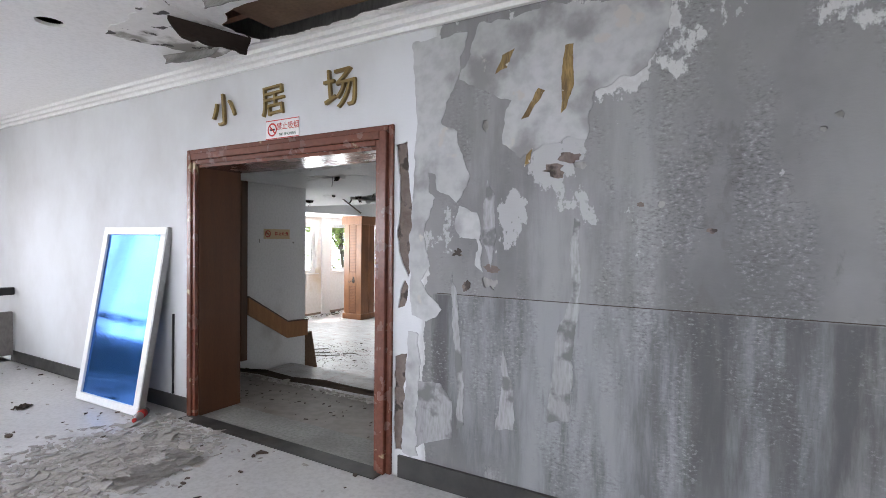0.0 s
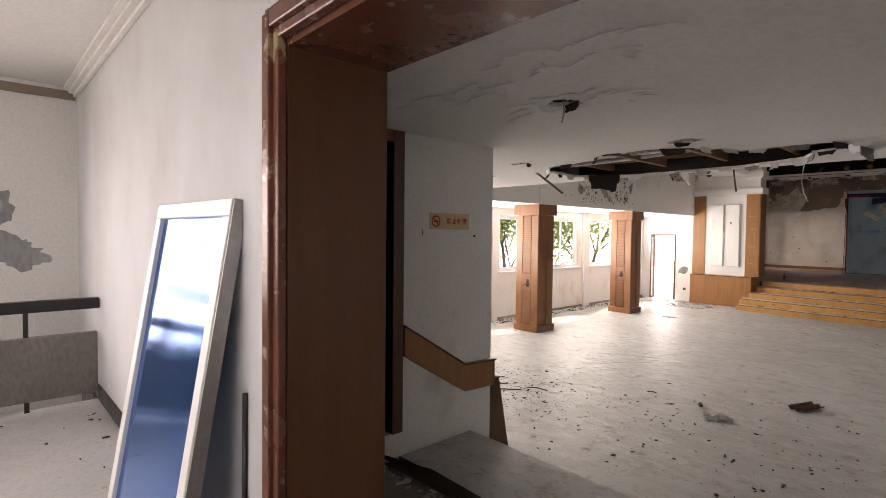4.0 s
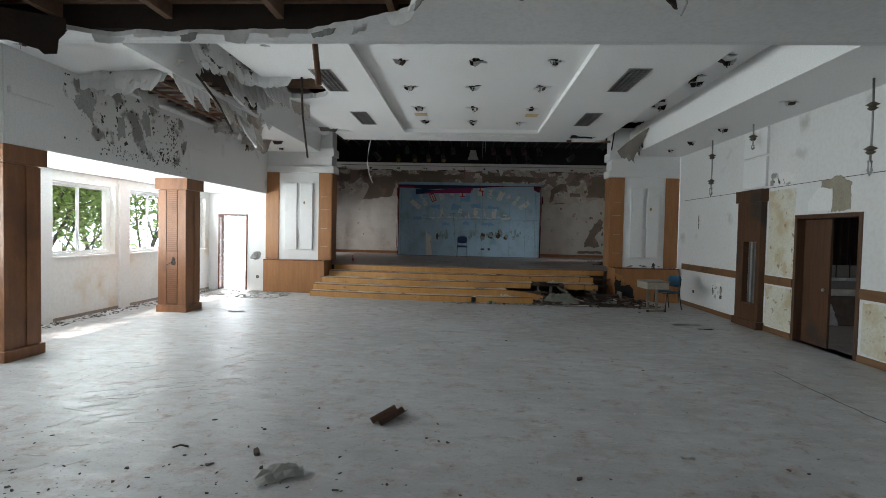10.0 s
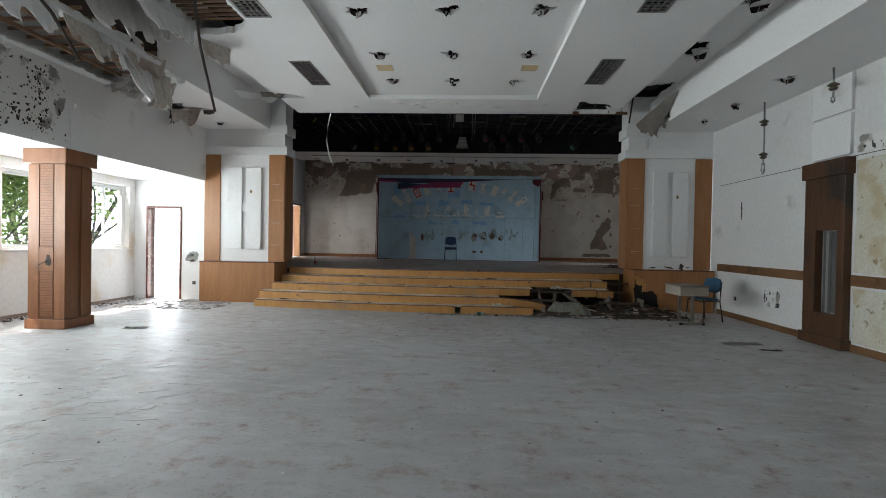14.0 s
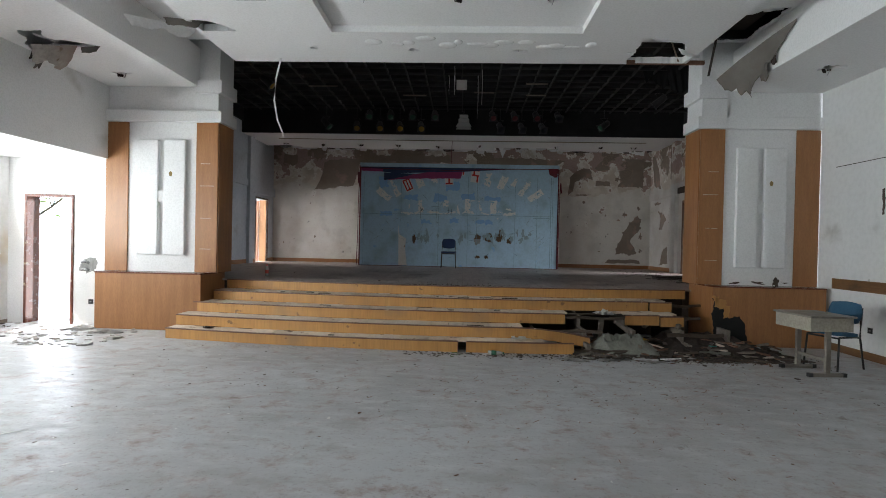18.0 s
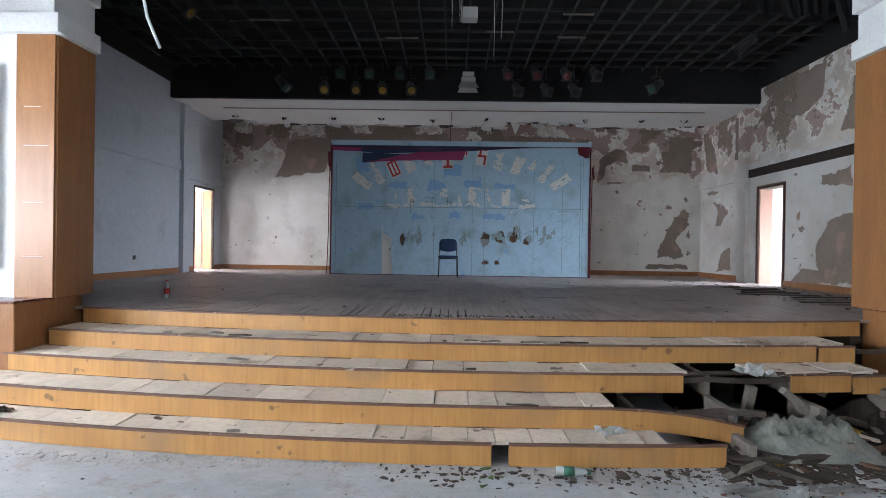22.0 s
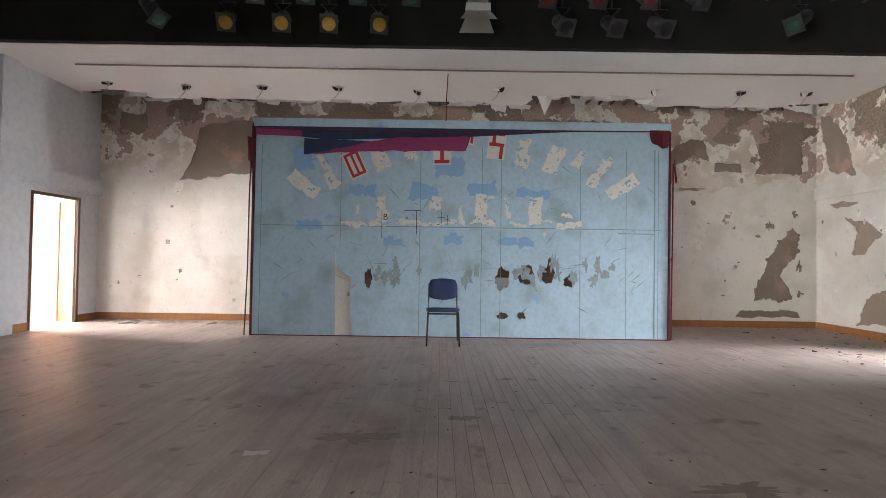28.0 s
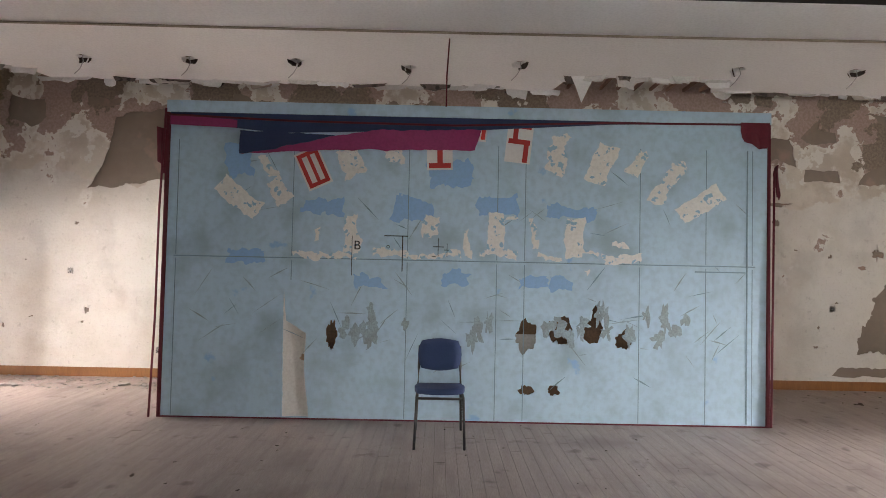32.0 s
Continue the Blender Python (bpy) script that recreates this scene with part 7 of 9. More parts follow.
for i in range(15):
    k, x = rnd.randrange(4), rnd.uniform(-6.0, -1.4)
    w, d = rnd.uniform(0.04, 0.26), rnd.uniform(0.006, 0.02)
    bm = bmesh.new()
    y0, zt = rnd.uniform(0.0, 0.03) if i % 3 else rnd.uniform(0.05, 0.2), RISE * (k + 1)
    turn = rnd.uniform(-0.12, 0.12)
    lo = [bm.verts.new((x + u * w, bow(k, x + u * w, y0 + v * d + turn * u * w), zt + 0.009 - 0.004)) for u, v in ((0, 0.2), (0.3, 0), (1, 0.4), (0.7, 1), (0.2, 0.8))]
    hi = [bm.verts.new(v.co + Vector((0, 0, rnd.uniform(0.008, 0.02)))) for v in lo]
    bm.faces.new(lo), bm.faces.new(hi)
    for j in range(5):
        bm.faces.new((lo[j], lo[(j + 1) % 5], hi[(j + 1) % 5], hi[j]))
    part("split_sliver", bm, M["dirt"] if i % 2 else M["greytimber"], stairs, "dark split sliver of the tread" if i % 2 else "lifted sliver of the tread")
# carriages hidden behind the risers take a darker colour for the shade there
for k in range(4):
    for x in np.arange(-6.3, 2.0, 0.75):
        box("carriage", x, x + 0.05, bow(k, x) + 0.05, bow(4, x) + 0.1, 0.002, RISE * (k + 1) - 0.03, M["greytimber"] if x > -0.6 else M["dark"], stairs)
for k, x0, x1, z0, z1 in ((1, -0.7, 0.0, 0.24, 0.28), (2, -0.55, 1.7, 0.4, 0.44), (2, -0.5, 0.5, 0.47, 0.49), (3, 0.9, 1.9, 0.57, 0.61), (0, -0.5, 2.3, 0.002, 0.055), (1, 1.0, 1.9, 0.2, 0.25)):
    part("rail", curved_board(k, x0, x1, z0, z1, 0.045, 0.04, lambda x: 0.02 * math.sin(x * 5.0) * math.sin(x * 13.0)), M["dirt"], stairs, "rotten bearer")
# the back board's dark colour holds the shade beneath the stairs
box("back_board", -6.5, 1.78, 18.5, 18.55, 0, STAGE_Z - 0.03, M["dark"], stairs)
for i, (x, y, z, w, h, r) in enumerate(((0.05, 17.35, 0.2, 0.07, 0.4, 4), (0.4, 17.2, 0.28, 0.45, 0.05, 35), (1.3, 17.5, 0.18, 0.06, 0.34, -6), (0.9, 17.6, 0.35, 0.35, 0.04, -20))):
    b = box("broken_post", -w / 2, w / 2, -0.03, 0.03, -h / 2, h / 2, M["greytimber"], stairs)
    b.matrix_basis = pose(x, y, z, 10, r, 12 * i)
    b.matrix_parent_inverse = stairs.matrix_basis.inverted()

# ---- backdrop ----
YB = 25.05
bd = thing("stage_backdrop", CX, YB, STAGE_Z, "tall faded blue stage backdrop with holes, scars and torn banner cloth", "backdrop")
DX = -0.075
bd_holes = [blob(-3.6, 1.65, 0.06, 0.14, 501, 30, 0.5), blob(-1.645, 1.7, 0.125, 0.165, 502, 40, 0.35), blob(-1.31, 1.74, 0.11, 0.135, 503, 40, 0.35), rag([(-1.1, 1.7), (-1.03, 1.64), (-0.95, 1.66), (-0.89, 1.8), (-0.9, 1.93), (-0.94, 2.02), (-0.98, 1.98), (-1.0, 1.86), (-1.06, 1.8)], 0.05, 0.016, 504),
            blob(-0.67, 1.66, 0.085, 0.09, 505, 30, 0.5), blob(-1.64, 1.15, 0.065, 0.055, 506, 24, 0.5), blob(-1.37, 1.15, 0.055, 0.05, 507, 24, 0.5),
            rag([(-4.09, 2.12), (-4.055, 1.8), (-3.86, 1.68), (-3.87, 1.26), (-3.81, STAGE_Z + 0.02), (-4.08, STAGE_Z + 0.02)], 0.12, 0.006, 508)]
plate("panel_sheet", [(-5.28, STAGE_Z + 0.01), (0.76, STAGE_Z + 0.01), (0.77, 3.72), (0.6, 3.86), (-5.27, 3.86)], bd_holes, on_y(YB), 0.012, M["blue"], bd, "faded blue painted sheet")
box("backing", -5.26, 0.75, YB + 0.05, YB + 0.06, STAGE_Z + 0.01, 3.85, M["card"], bd, "brown board behind the sheet")
plate("bare_board", rect(-4.12, -3.76, STAGE_Z + 0.01, 2.2), [], on_y(YB + 0.016), 0.01, M["strip"], bd, "bare pale board")
plate("bare_board", rect(-1.8, -1.48, 1.5, 1.7), [], on_y(YB + 0.03), 0.01, M["steel"], bd, "grey sheet behind the hole")
box("top_rail", -5.31, 0.8, YB - 0.03, YB + 0.08, 3.87, 3.99, M["blue"], bd, "blue head rail", 0.004)
box("side_rail", -5.315, -5.285, YB - 0.02, YB + 0.08, STAGE_Z, 3.87, M["maroon"], bd, "edge wrapped in dark red cloth")
box("side_rail", 0.775, 0.8, YB - 0.02, YB + 0.08, STAGE_Z, 3.87, M["maroon"], bd, "edge wrapped in dark red cloth")
box("bottom_rail", -5.285, 0.775, YB - 0.02, YB + 0.05, STAGE_Z, STAGE_Z + 0.014, M["maroon"], bd)
for x in (-5.18, -4.02, -2.86, -1.96, -1.68, -0.52, 0.15, 0.62):
    for z0, z1 in ((STAGE_Z + 0.02, 2.4), (2.44, 3.6)):
        if x == -4.02 and z0 < 1:
            z0 = 2.2
        box("seam", x - 0.004, x + 0.004, YB - 0.0135, YB - 0.012, z0, z1, M["smudge"], bd)
box("seam", -5.2, 0.65, YB - 0.0135, YB - 0.012, 2.42, 2.43, M["smudge"], bd)


def scar(cx, cz, w, h, turn, seed, jag=0.025, material="bare"):
    c, s = math.cos(radians(turn)), math.sin(radians(turn))
    cx += DX
    pts = [(cx + u * c - v * s, cz + u * s + v * c) for u, v in rect(-w / 2, w / 2, -h / 2, h / 2)]
    plate("letter_scar" if material.startswith("bare") else "paint_patch", rag(pts, 0.07, jag, seed), [], on_y(YB - 0.012), 0.002 + 0.00008 * (seed - 510) if material.startswith("bare") else 0.0008 + 0.00004 * (seed - 545), M[material], bd)


for i, (x, z, w, h, turn) in enumerate(((-4.5, 3.03, 0.2, 0.52, 52), (-4.1, 3.12, 0.15, 0.3, 35), (-4.2, 3.32, 0.1, 0.22, 25), (-3.38, 3.4, 0.22, 0.32, 20), (-2.93, 3.47, 0.2, 0.2, 0), (-1.29, 3.5, 0.18, 0.42, -8), (-0.85, 3.43, 0.22, 0.42, -22), (-0.48, 3.45, 0.14, 0.22, -30), (-0.16, 3.25, 0.16, 0.42, -32), (-0.06, 3.36, 0.1, 0.2, -60), (0.18, 3.07, 0.18, 0.5, -56),
                                        (-3.37, 2.68, 0.16, 0.36, 0), (-2.6, 2.78, 0.09, 0.2, -10), (-2.52, 2.78, 0.09, 0.2, 10), (-1.9, 2.7, 0.16, 0.42, 0), (-1.78, 2.87, 0.2, 0.08, 0), (-1.85, 2.5, 0.34, 0.07, 0), (-1.5, 2.72, 0.04, 0.3, 0), (-1.35, 2.49, 0.26, 0.05, 0), (-1.1, 2.68, 0.2, 0.42, 0), (-0.98, 2.5, 0.2, 0.07, 0), (-0.65, 2.49, 0.36, 0.07, 0), (-0.66, 2.62, 0.18, 0.05, 0),
                                        (-3.8, 2.48, 0.3, 0.05, 0), (-3.5, 2.48, 0.36, 0.05, 0), (-2.95, 2.48, 0.3, 0.06, 0), (-2.5, 2.48, 0.5, 0.06, 0), (-2.18, 2.6, 0.06, 0.3, 0), (-3.7, 2.7, 0.04, 0.12, 0), (-0.95, 2.37, 0.06, 0.05, 0))):
    scar(x, z, w, h, turn, 510 + i, 0.022 if i in (0, 6, 10, 14, 19) else 0.04, "bare" if i in (0, 6, 10, 14, 19) else "bare_worn")
for i, (x, z, w, h) in enumerate(((-3.6, 2.95, 0.45, 0.2), (-2.75, 2.93, 0.4, 0.2), (-1.85, 2.98, 0.4, 0.2), (-1.15, 2.96, 0.5, 0.14), (-4.4, 2.45, 0.4, 0.14), (-3.15, 2.2, 0.3, 0.12), (-2.3, 2.22, 0.3, 0.14), (-1.5, 2.22, 0.25, 0.16), (-1.25, 2.2, 0.2, 0.14), (-2.35, 3.3, 0.4, 0.25), (-4.5, 3.4, 0.3, 0.3))):
    scar(x, z, w, h, 0, 545 + i, 0.05, "mint")
for i in range(80):
    x, z = rnd.uniform(-5.0, 0.6), rnd.choice((rnd.uniform(1.0, 2.3), rnd.uniform(1.5, 1.95), rnd.uniform(2.3, 3.5)))
    w, h, turn = rnd.uniform(0.1, 0.35), rnd.uniform(0.006, 0.016), rnd.uniform(-70, 70)
    c, s = math.cos(radians(turn)), math.sin(radians(turn))
    plate("scratch", [(x + u * c - v * s, z + u * s + v * c) for u, v in ((-w / 2, -h / 4), (0, -h / 2), (w / 2, 0), (0, h / 2))], [], on_y(YB - 0.012), 0.0008, M["smear"] if i % 3 else M["smudge"], bd)
for i in range(30):
    x = rnd.choice((rnd.uniform(-3.0, -2.0), rnd.uniform(-3.5, -3.1), rnd.uniform(-0.5, 0.1), rnd.uniform(-1.9, -0.5)))
    plate("smear", blob(x, rnd.uniform(1.62, 1.98), rnd.uniform(0.03, 0.06), rnd.uniform(0.05, 0.11), 560 + i, 16, 1.0), [], on_y(YB - 0.012), 0.001 + 0.00005 * i, M["smear"], bd)


def letter_bar(cx, cz, turn, bars, material="red", front=0.016):
    c, s = math.cos(radians(turn)), math.sin(radians(turn))
    cx += DX
    for u0, u1, v0, v1 in bars:
        pts = [(cx + u * c - v * s, cz + u * s + v * c) for u, v in rect(u0, u1, v0, v1)]
        plate("red_letter_stroke" if material == "red" else "letter_ground", pts, [], on_y(YB - front + 0.002), 0.002, M[material], bd)


letter_bar(-3.75, 3.33, 25, [(-0.13, 0.13, -0.2, 0.2)], "signwhite", 0.0155)
letter_bar(-3.75, 3.33, 25, [(-0.11, -0.07, -0.18, 0.18), (0.07, 0.11, -0.18, 0.18), (-0.07, 0.07, -0.18, -0.14), (-0.07, 0.07, 0.14, 0.18), (-0.015, 0.02, -0.14, 0.14)], "red", 0.0185)
letter_bar(-2.48, 3.48, 2, [(-0.13, 0.13, -0.14, 0.14)], "signwhite", 0.0155)
letter_bar(-2.48, 3.48, 2, [(-0.11, 0.11, -0.12, -0.07), (-0.025, 0.03, -0.07, 0.1), (-0.08, 0.09, 0.08, 0.12)], "red", 0.0185)
letter_bar(-1.69, 3.63, -6, [(-0.12, 0.14, -0.2, 0.22)], "signwhite", 0.0155)
letter_bar(-1.69, 3.63, -6, [(-0.1, 0.12, 0.15, 0.2), (-0.06, -0.01, 0.03, 0.15), (-0.1, 0.12, -0.01, 0.04), (0.06, 0.11, -0.19, 0.0)], "red", 0.0185)
letter_bar(-2.08, 3.7, -6, [(-0.07, 0.07, -0.06, 0.08)], "signwhite", 0.0155)
letter_bar(-2.08, 3.7, -6, [(-0.055, -0.015, -0.04, 0.06), (0.015, 0.055, -0.04, 0.06)], "red", 0.0185)
for dx, w, body in ((-3.29, 0.0, "B"), (-2.98, 0.06, "o")):
    lettering("graffiti", body, 0.13 - w, pose(dx + DX, YB - 0.0172, 2.56, 90, 0, 0), M["blackiron"], bd, 0.0008, "thin black scrawl")
letter_bar(-2.9, 2.56, 0, [(-0.12, 0.12, 0.1, 0.11), (0.06, 0.07, -0.25, 0.1)], "blackiron", 0.0185)
letter_bar(-2.47, 2.56, 0, [(-0.06, 0.05, 0.0, 0.008), (-0.01, -0.003, -0.09, 0.09), (0.05, 0.1, -0.03, -0.023), (0.08, 0.086, -0.1, 0.04), (-0.07, -0.03, -0.1, -0.092)], "blackiron", 0.0185)
letter_bar(-3.3, 2.56, 0, [(-0.045, -0.039, -0.3, 0.1)], "blackiron", 0.0185)
# torn banner along the head
plate("banner", [(-5.27, 3.78), (-4.6, 3.72), (-4.2, 3.68), (-2.2, 3.75), (-0.8, 3.84), (0.5, 3.88), (0.5, 3.9), (-5.27, 3.87)], [], on_y(YB - 0.016), 0.008, M["navy"], bd, "torn dark blue banner cloth")
plate("banner", rag([(-4.55, 3.46), (-4.1, 3.5), (-2.2, 3.55), (-2.14, 3.76), (-3.2, 3.72), (-3.9, 3.62)], 0.15, 0.01, 580), [], on_y(YB - 0.027), 0.012, M["magenta"], bd, "folded magenta banner cloth")
plate("banner", rag([(-4.57, 3.46), (-4.25, 3.5), (-3.95, 3.58), (-3.6, 3.66), (-4.55, 3.7)], 0.15, 0.01, 581), [], on_y(YB - 0.04), 0.01, M["navy"], bd, "folded dark blue banner cloth")
plate("banner", [(-5.27, 3.74), (-4.6, 3.72), (-4.6, 3.8), (-5.27, 3.84)], [], on_y(YB - 0.027), 0.004, M["magenta"], bd, "strip of magenta banner cloth")
flap("torn_cloth", (0.62, YB - 0.05, 3.88), (1, 0, 0), 0.3, 0.3, 582, M["maroon"], bd, 0.05, "torn dark red cloth")
flap("torn_cloth", (0.85, YB - 0.02, 3.45), (0.4, 1, 0), 0.16, 0.42, 583, M["maroon"], bd, 0.1, "torn dark red cloth")
flap("torn_cloth", (-5.34, YB - 0.02, 3.7), (0.4, 1, 0), 0.16, 0.6, 584, M["maroon"], bd, 0.05, "torn dark red cloth")
box("sheet_edge", 0.56, 0.572, YB - 0.017, YB - 0.012, STAGE_Z + 0.03, 3.6, M["smudge"], bd, "dark edge of the lapped side sheet")
box("sheet_edge", 0.04, 0.55, YB - 0.0155, YB - 0.012, 2.36, 2.372, M["smudge"], bd)
for pts in ([(-5.31, YB - 0.04, 3.9), (-5.34, YB - 0.05, 2.9), (-5.345, YB - 0.05, 1.8), (-5.37, YB - 0.06, STAGE_Z + 0.01)], [(0.83, YB - 0.03, 3.4), (0.815, YB - 0.04, 2.2), (0.8, YB - 0.04, STAGE_Z + 0.01)], [(-5.29, YB - 0.03, 3.84), (-4.0, YB - 0.035, 3.8), (-2.4, YB - 0.035, 3.79), (-0.9, YB - 0.03, 3.85), (0.72, YB - 0.03, 3.87)]):
    rod("torn_hem", pts, 0.011, M["maroon"], bd, "dark red torn hem of the cloth")
rod("cord", [(-2.5, YB - 0.03, 3.98), (-2.5, YB - 0.02, 4.3), (-2.48, YB - 0.02, 4.68)], 0.008, M["maroon"], bd, "dark red cord")


# paper and plaster shreds along the torn rear edge of the stage ceiling
shreds = struct(new("ceiling_rear_shreds"), "torn white shreds hanging along the rear stage ceiling", "ceiling shreds")
rs = random.Random(77)
for i in range(44):
    x = -8.3 + 12.1 * (i + rs.uniform(-0.3, 0.3)) / 43
    flap("shred", (x, torn_edge(x) - rs.uniform(0.0, 0.05), 4.684), (1, rs.uniform(-0.3, 0.3), 0.0001), rs.uniform(0.14, 0.5), rs.uniform(0.04, 0.11), 700 + i, M[rs.choice(("ceil", "ceil", "paper", "rawedge"))], shreds, rs.uniform(-0.4, 0.6))
for i, (x, ln_, dr) in enumerate(((-2.0, 0.3, 0.07), (-1.55, 0.24, 0.18), (-1.15, 0.3, 0.1), (0.2, 0.4, 0.08), (0.8, 0.35, 0.13), (3.4, 0.3, 0.1), (-7.5, 0.5, 0.07), (-6.3, 0.3, 0.1), (-5.5, 0.25, 0.12))):
    flap("shred", (x, torn_edge(x) - 0.02, 4.68), (1, 0.1, 0.0001), ln_, dr, 740 + i, M["ceil"], shreds, 0.3)
plate("hanging_corner", [(-1.0, 4.69), (-0.72, 4.69), (-0.76, 4.6), (-0.87, 4.36), (-0.94, 4.55)], [], on_y(25.98), 0.008, M["ceil"], shreds, "white plasterboard corner hanging down")


# ---- chairs ----
def stacking_chair(x, y, z, turn, seat_mat, label):
    t = new("chair")
    t.matrix_basis = Matrix.Identity(4)
    tagged(t, label, "chair")

    def pad(name, sx, sy, sz, at, rx, curve):
        bm = bmesh.new()
        bmesh.ops.create_cube(bm, size=1.0)
        bmesh.ops.subdivide_edges(bm, edges=bm.edges[:], cuts=5, use_grid_fill=True)
        for v in bm.verts:
            u, w = v.co.x * 2, v.co.y * 2
            r = max(abs(u), abs(w))
            d = math.hypot(u, w) or 1
            k = r / d if r > 0 else 1
            k = 1 - 0.55 * (1 - k)
            v.co = Vector((u * k * sx, w * k * sy, v.co.z * 2 * sz * (1 - 0.35 * r ** 4) + curve * u * u))
        bmesh.ops.transform(bm, matrix=pose(*at, rx), verts=bm.verts[:])
        return part(name, bm, seat_mat, t, "", True)
    pad("seat", 0.225, 0.21, 0.028, (0, 0.0, 0.455), -4, 0.004)
    pad("backrest", 0.205, 0.15, 0.022, (0, 0.235, 0.72), 78, 0.02)
    for s in (-1, 1):
        rod("leg", [(s * 0.2, -0.2, 0.43), (s * 0.215, -0.24, 0.0)], 0.0125, M["blackiron"], t, "", 8)
        rod("leg", [(s * 0.19, 0.25, 0.8), (s * 0.195, 0.22, 0.6), (s * 0.2, 0.2, 0.42), (s * 0.215, 0.27, 0.0)], 0.0125, M["blackiron"], t, "", 8)
        rod("side_rail", [(s * 0.2, -0.2, 0.43), (s * 0.2, 0.2, 0.42)], 0.0115, M["blackiron"], t, "", 8)
    rod("cross_rail", [(-0.2, -0.2, 0.42), (0.2, -0.2, 0.42)], 0.0115, M["blackiron"], t, "", 8)
    rod("cross_rail", [(-0.2, 0.2, 0.41), (0.2, 0.2, 0.41)], 0.0115, M["blackiron"], t, "", 8)
    t.matrix_basis = pose(x, y, z, 0, 0, turn)
    return t


stacking_chair(-2.51, 24.52, STAGE_Z, 1, M["fabric"], "black-framed chair with navy fabric seat before the backdrop")
stacking_chair(2.85, 16.35, 0.0, -68, M["teal"], "black-framed chair with dusty blue fabric beside the desk")

# ---- school desk ----
dk = thing("school_desk", 2.36, 16.02, 0, "worn beige school desk on a grey metal frame", "desk")
box("desktop", 2.08, 2.66, 15.7, 16.36, 0.725, 0.75, M["desk"], dk, "", 0.006)
boxes("drawer_box", [(2.1, 2.64, 15.73, 15.742, 0.56, 0.725), (2.1, 2.64, 16.318, 16.33, 0.56, 0.725), (2.1, 2.112, 15.742, 16.318, 0.56, 0.725), (2.112, 2.64, 15.742, 16.318, 0.56, 0.572)], M["beige"], dk, "pale dented drawer box")
for y in (15.78, 16.26):
    box("leg", 2.33, 2.39, y - 0.02, y + 0.02, 0.045, 0.56, M["desk"], dk, "", 0.004)
    box("foot", 2.13, 2.59, y - 0.025, y + 0.025, 0.0, 0.045, M["desk"], dk, "", 0.008)
    for x in (2.12, 2.55):
        box("foot_cap", x, x + 0.05, y - 0.028, y + 0.028, 0.0, 0.048, M["blackiron"], dk, "black plastic cap", 0.004)
box("brace", 2.345, 2.375, 15.8, 16.24, 0.18, 0.22, M["desk"], dk)
dk.matrix_basis = pose(2.36, 16.02, 0, 0, 0, 5)


# ---- stage lamps ----
def par_can(x, y, z, gel, aim=(0, -0.6, -1), label="grey stage lamp can with a coloured gel", face=True):
    t = new("stage_lamp")
    t.matrix_basis = Matrix.Translation((x, y, z))
    tagged(t, label, "stage lamp", "stage lamps")
    turn = Vector(aim).to_track_quat("-Z", "Y").to_matrix().to_4x4()
    base = Matrix.Translation((x, y, z)) @ turn
    lathe("can", ((0.03, 0.2), (0.075, 0.18), (0.085, 0.05), (0.09, -0.12), (0.092, -0.14)), (0, 0, 0), M["lampgrey"], t, "", 14, base)
    bm = bmesh.new()
    bm_box(bm, -0.105, 0.105, -0.105, 0.105, -0.158, -0.142)
    bmesh.ops.transform(bm, matrix=base, verts=bm.verts[:])
    part("gel_frame", bm, M["lampgrey"], t)
    lathe("gel", ((0.08, 0.0), (0.08, 0.003)), (0, 0, 0), M[gel], t, "", 16, base @ Matrix.Translation((0, 0, -0.162)))
    rod("yoke", [tuple(base @ Vector((-0.11, 0, 0))), (x - 0.1, y, z + 0.2), (x + 0.1, y, z + 0.2), tuple(base @ Vector((0.11, 0, 0)))], 0.008, M["blackiron"], t)
    rod("hook", [(x, y, z + 0.2), (x, y, 5.34)], 0.01, M["blackiron"], t)
    return t


for x, g in ((-5.16, "gel_yellow"), (-4.5, "gel_yellow"), (-3.94, "gel_yellow"), (-3.34, "gel_yellow"), (-1.12, "gel_blue"), (-0.52, "gel_blue"), (0.06, "gel_blue")):
    par_can(x, 23.72, 4.82, g, (0.15, -0.75, -0.6))
for x, g in ((-4.8, "gel_green"), (-4.2, "gel_green"), (-3.58, "gel_green"), (-2.95, "gel_green"), (-1.34, "gel_red"), (-0.74, "gel_red"), (-0.13, "gel_red"), (0.48, "gel_blue")):
    par_can(x, 23.66, 5.13, g, (0.1, -0.75, -0.6))
par_can(1.75, 23.7, 4.9, "gel_green", (-0.8, -0.4, -0.6))
par_can(-6.0, 23.6, 4.85, "gel_green", (0.6, -0.2, -0.7))
par_can(-6.6, 20.8, 5.12, "gel_yellow", (0.7, 0.0, -0.6))
par_can(2.6, 22.0, 5.1, "gel_blue", (-0.7, 0.3, -0.6))
fl = thing("flood_lamp", -2.12, 23.4, 4.95, "pale grey stage floodlight with open barn doors", "stage lamp")
for z0, w in ((5.18, 0.12), (5.07, 0.15)):
    box("housing", -2.12 - w, -2.12 + w, 23.32, 23.5, z0, z0 + 0.09, M["palegrey"], fl, "", 0.01)
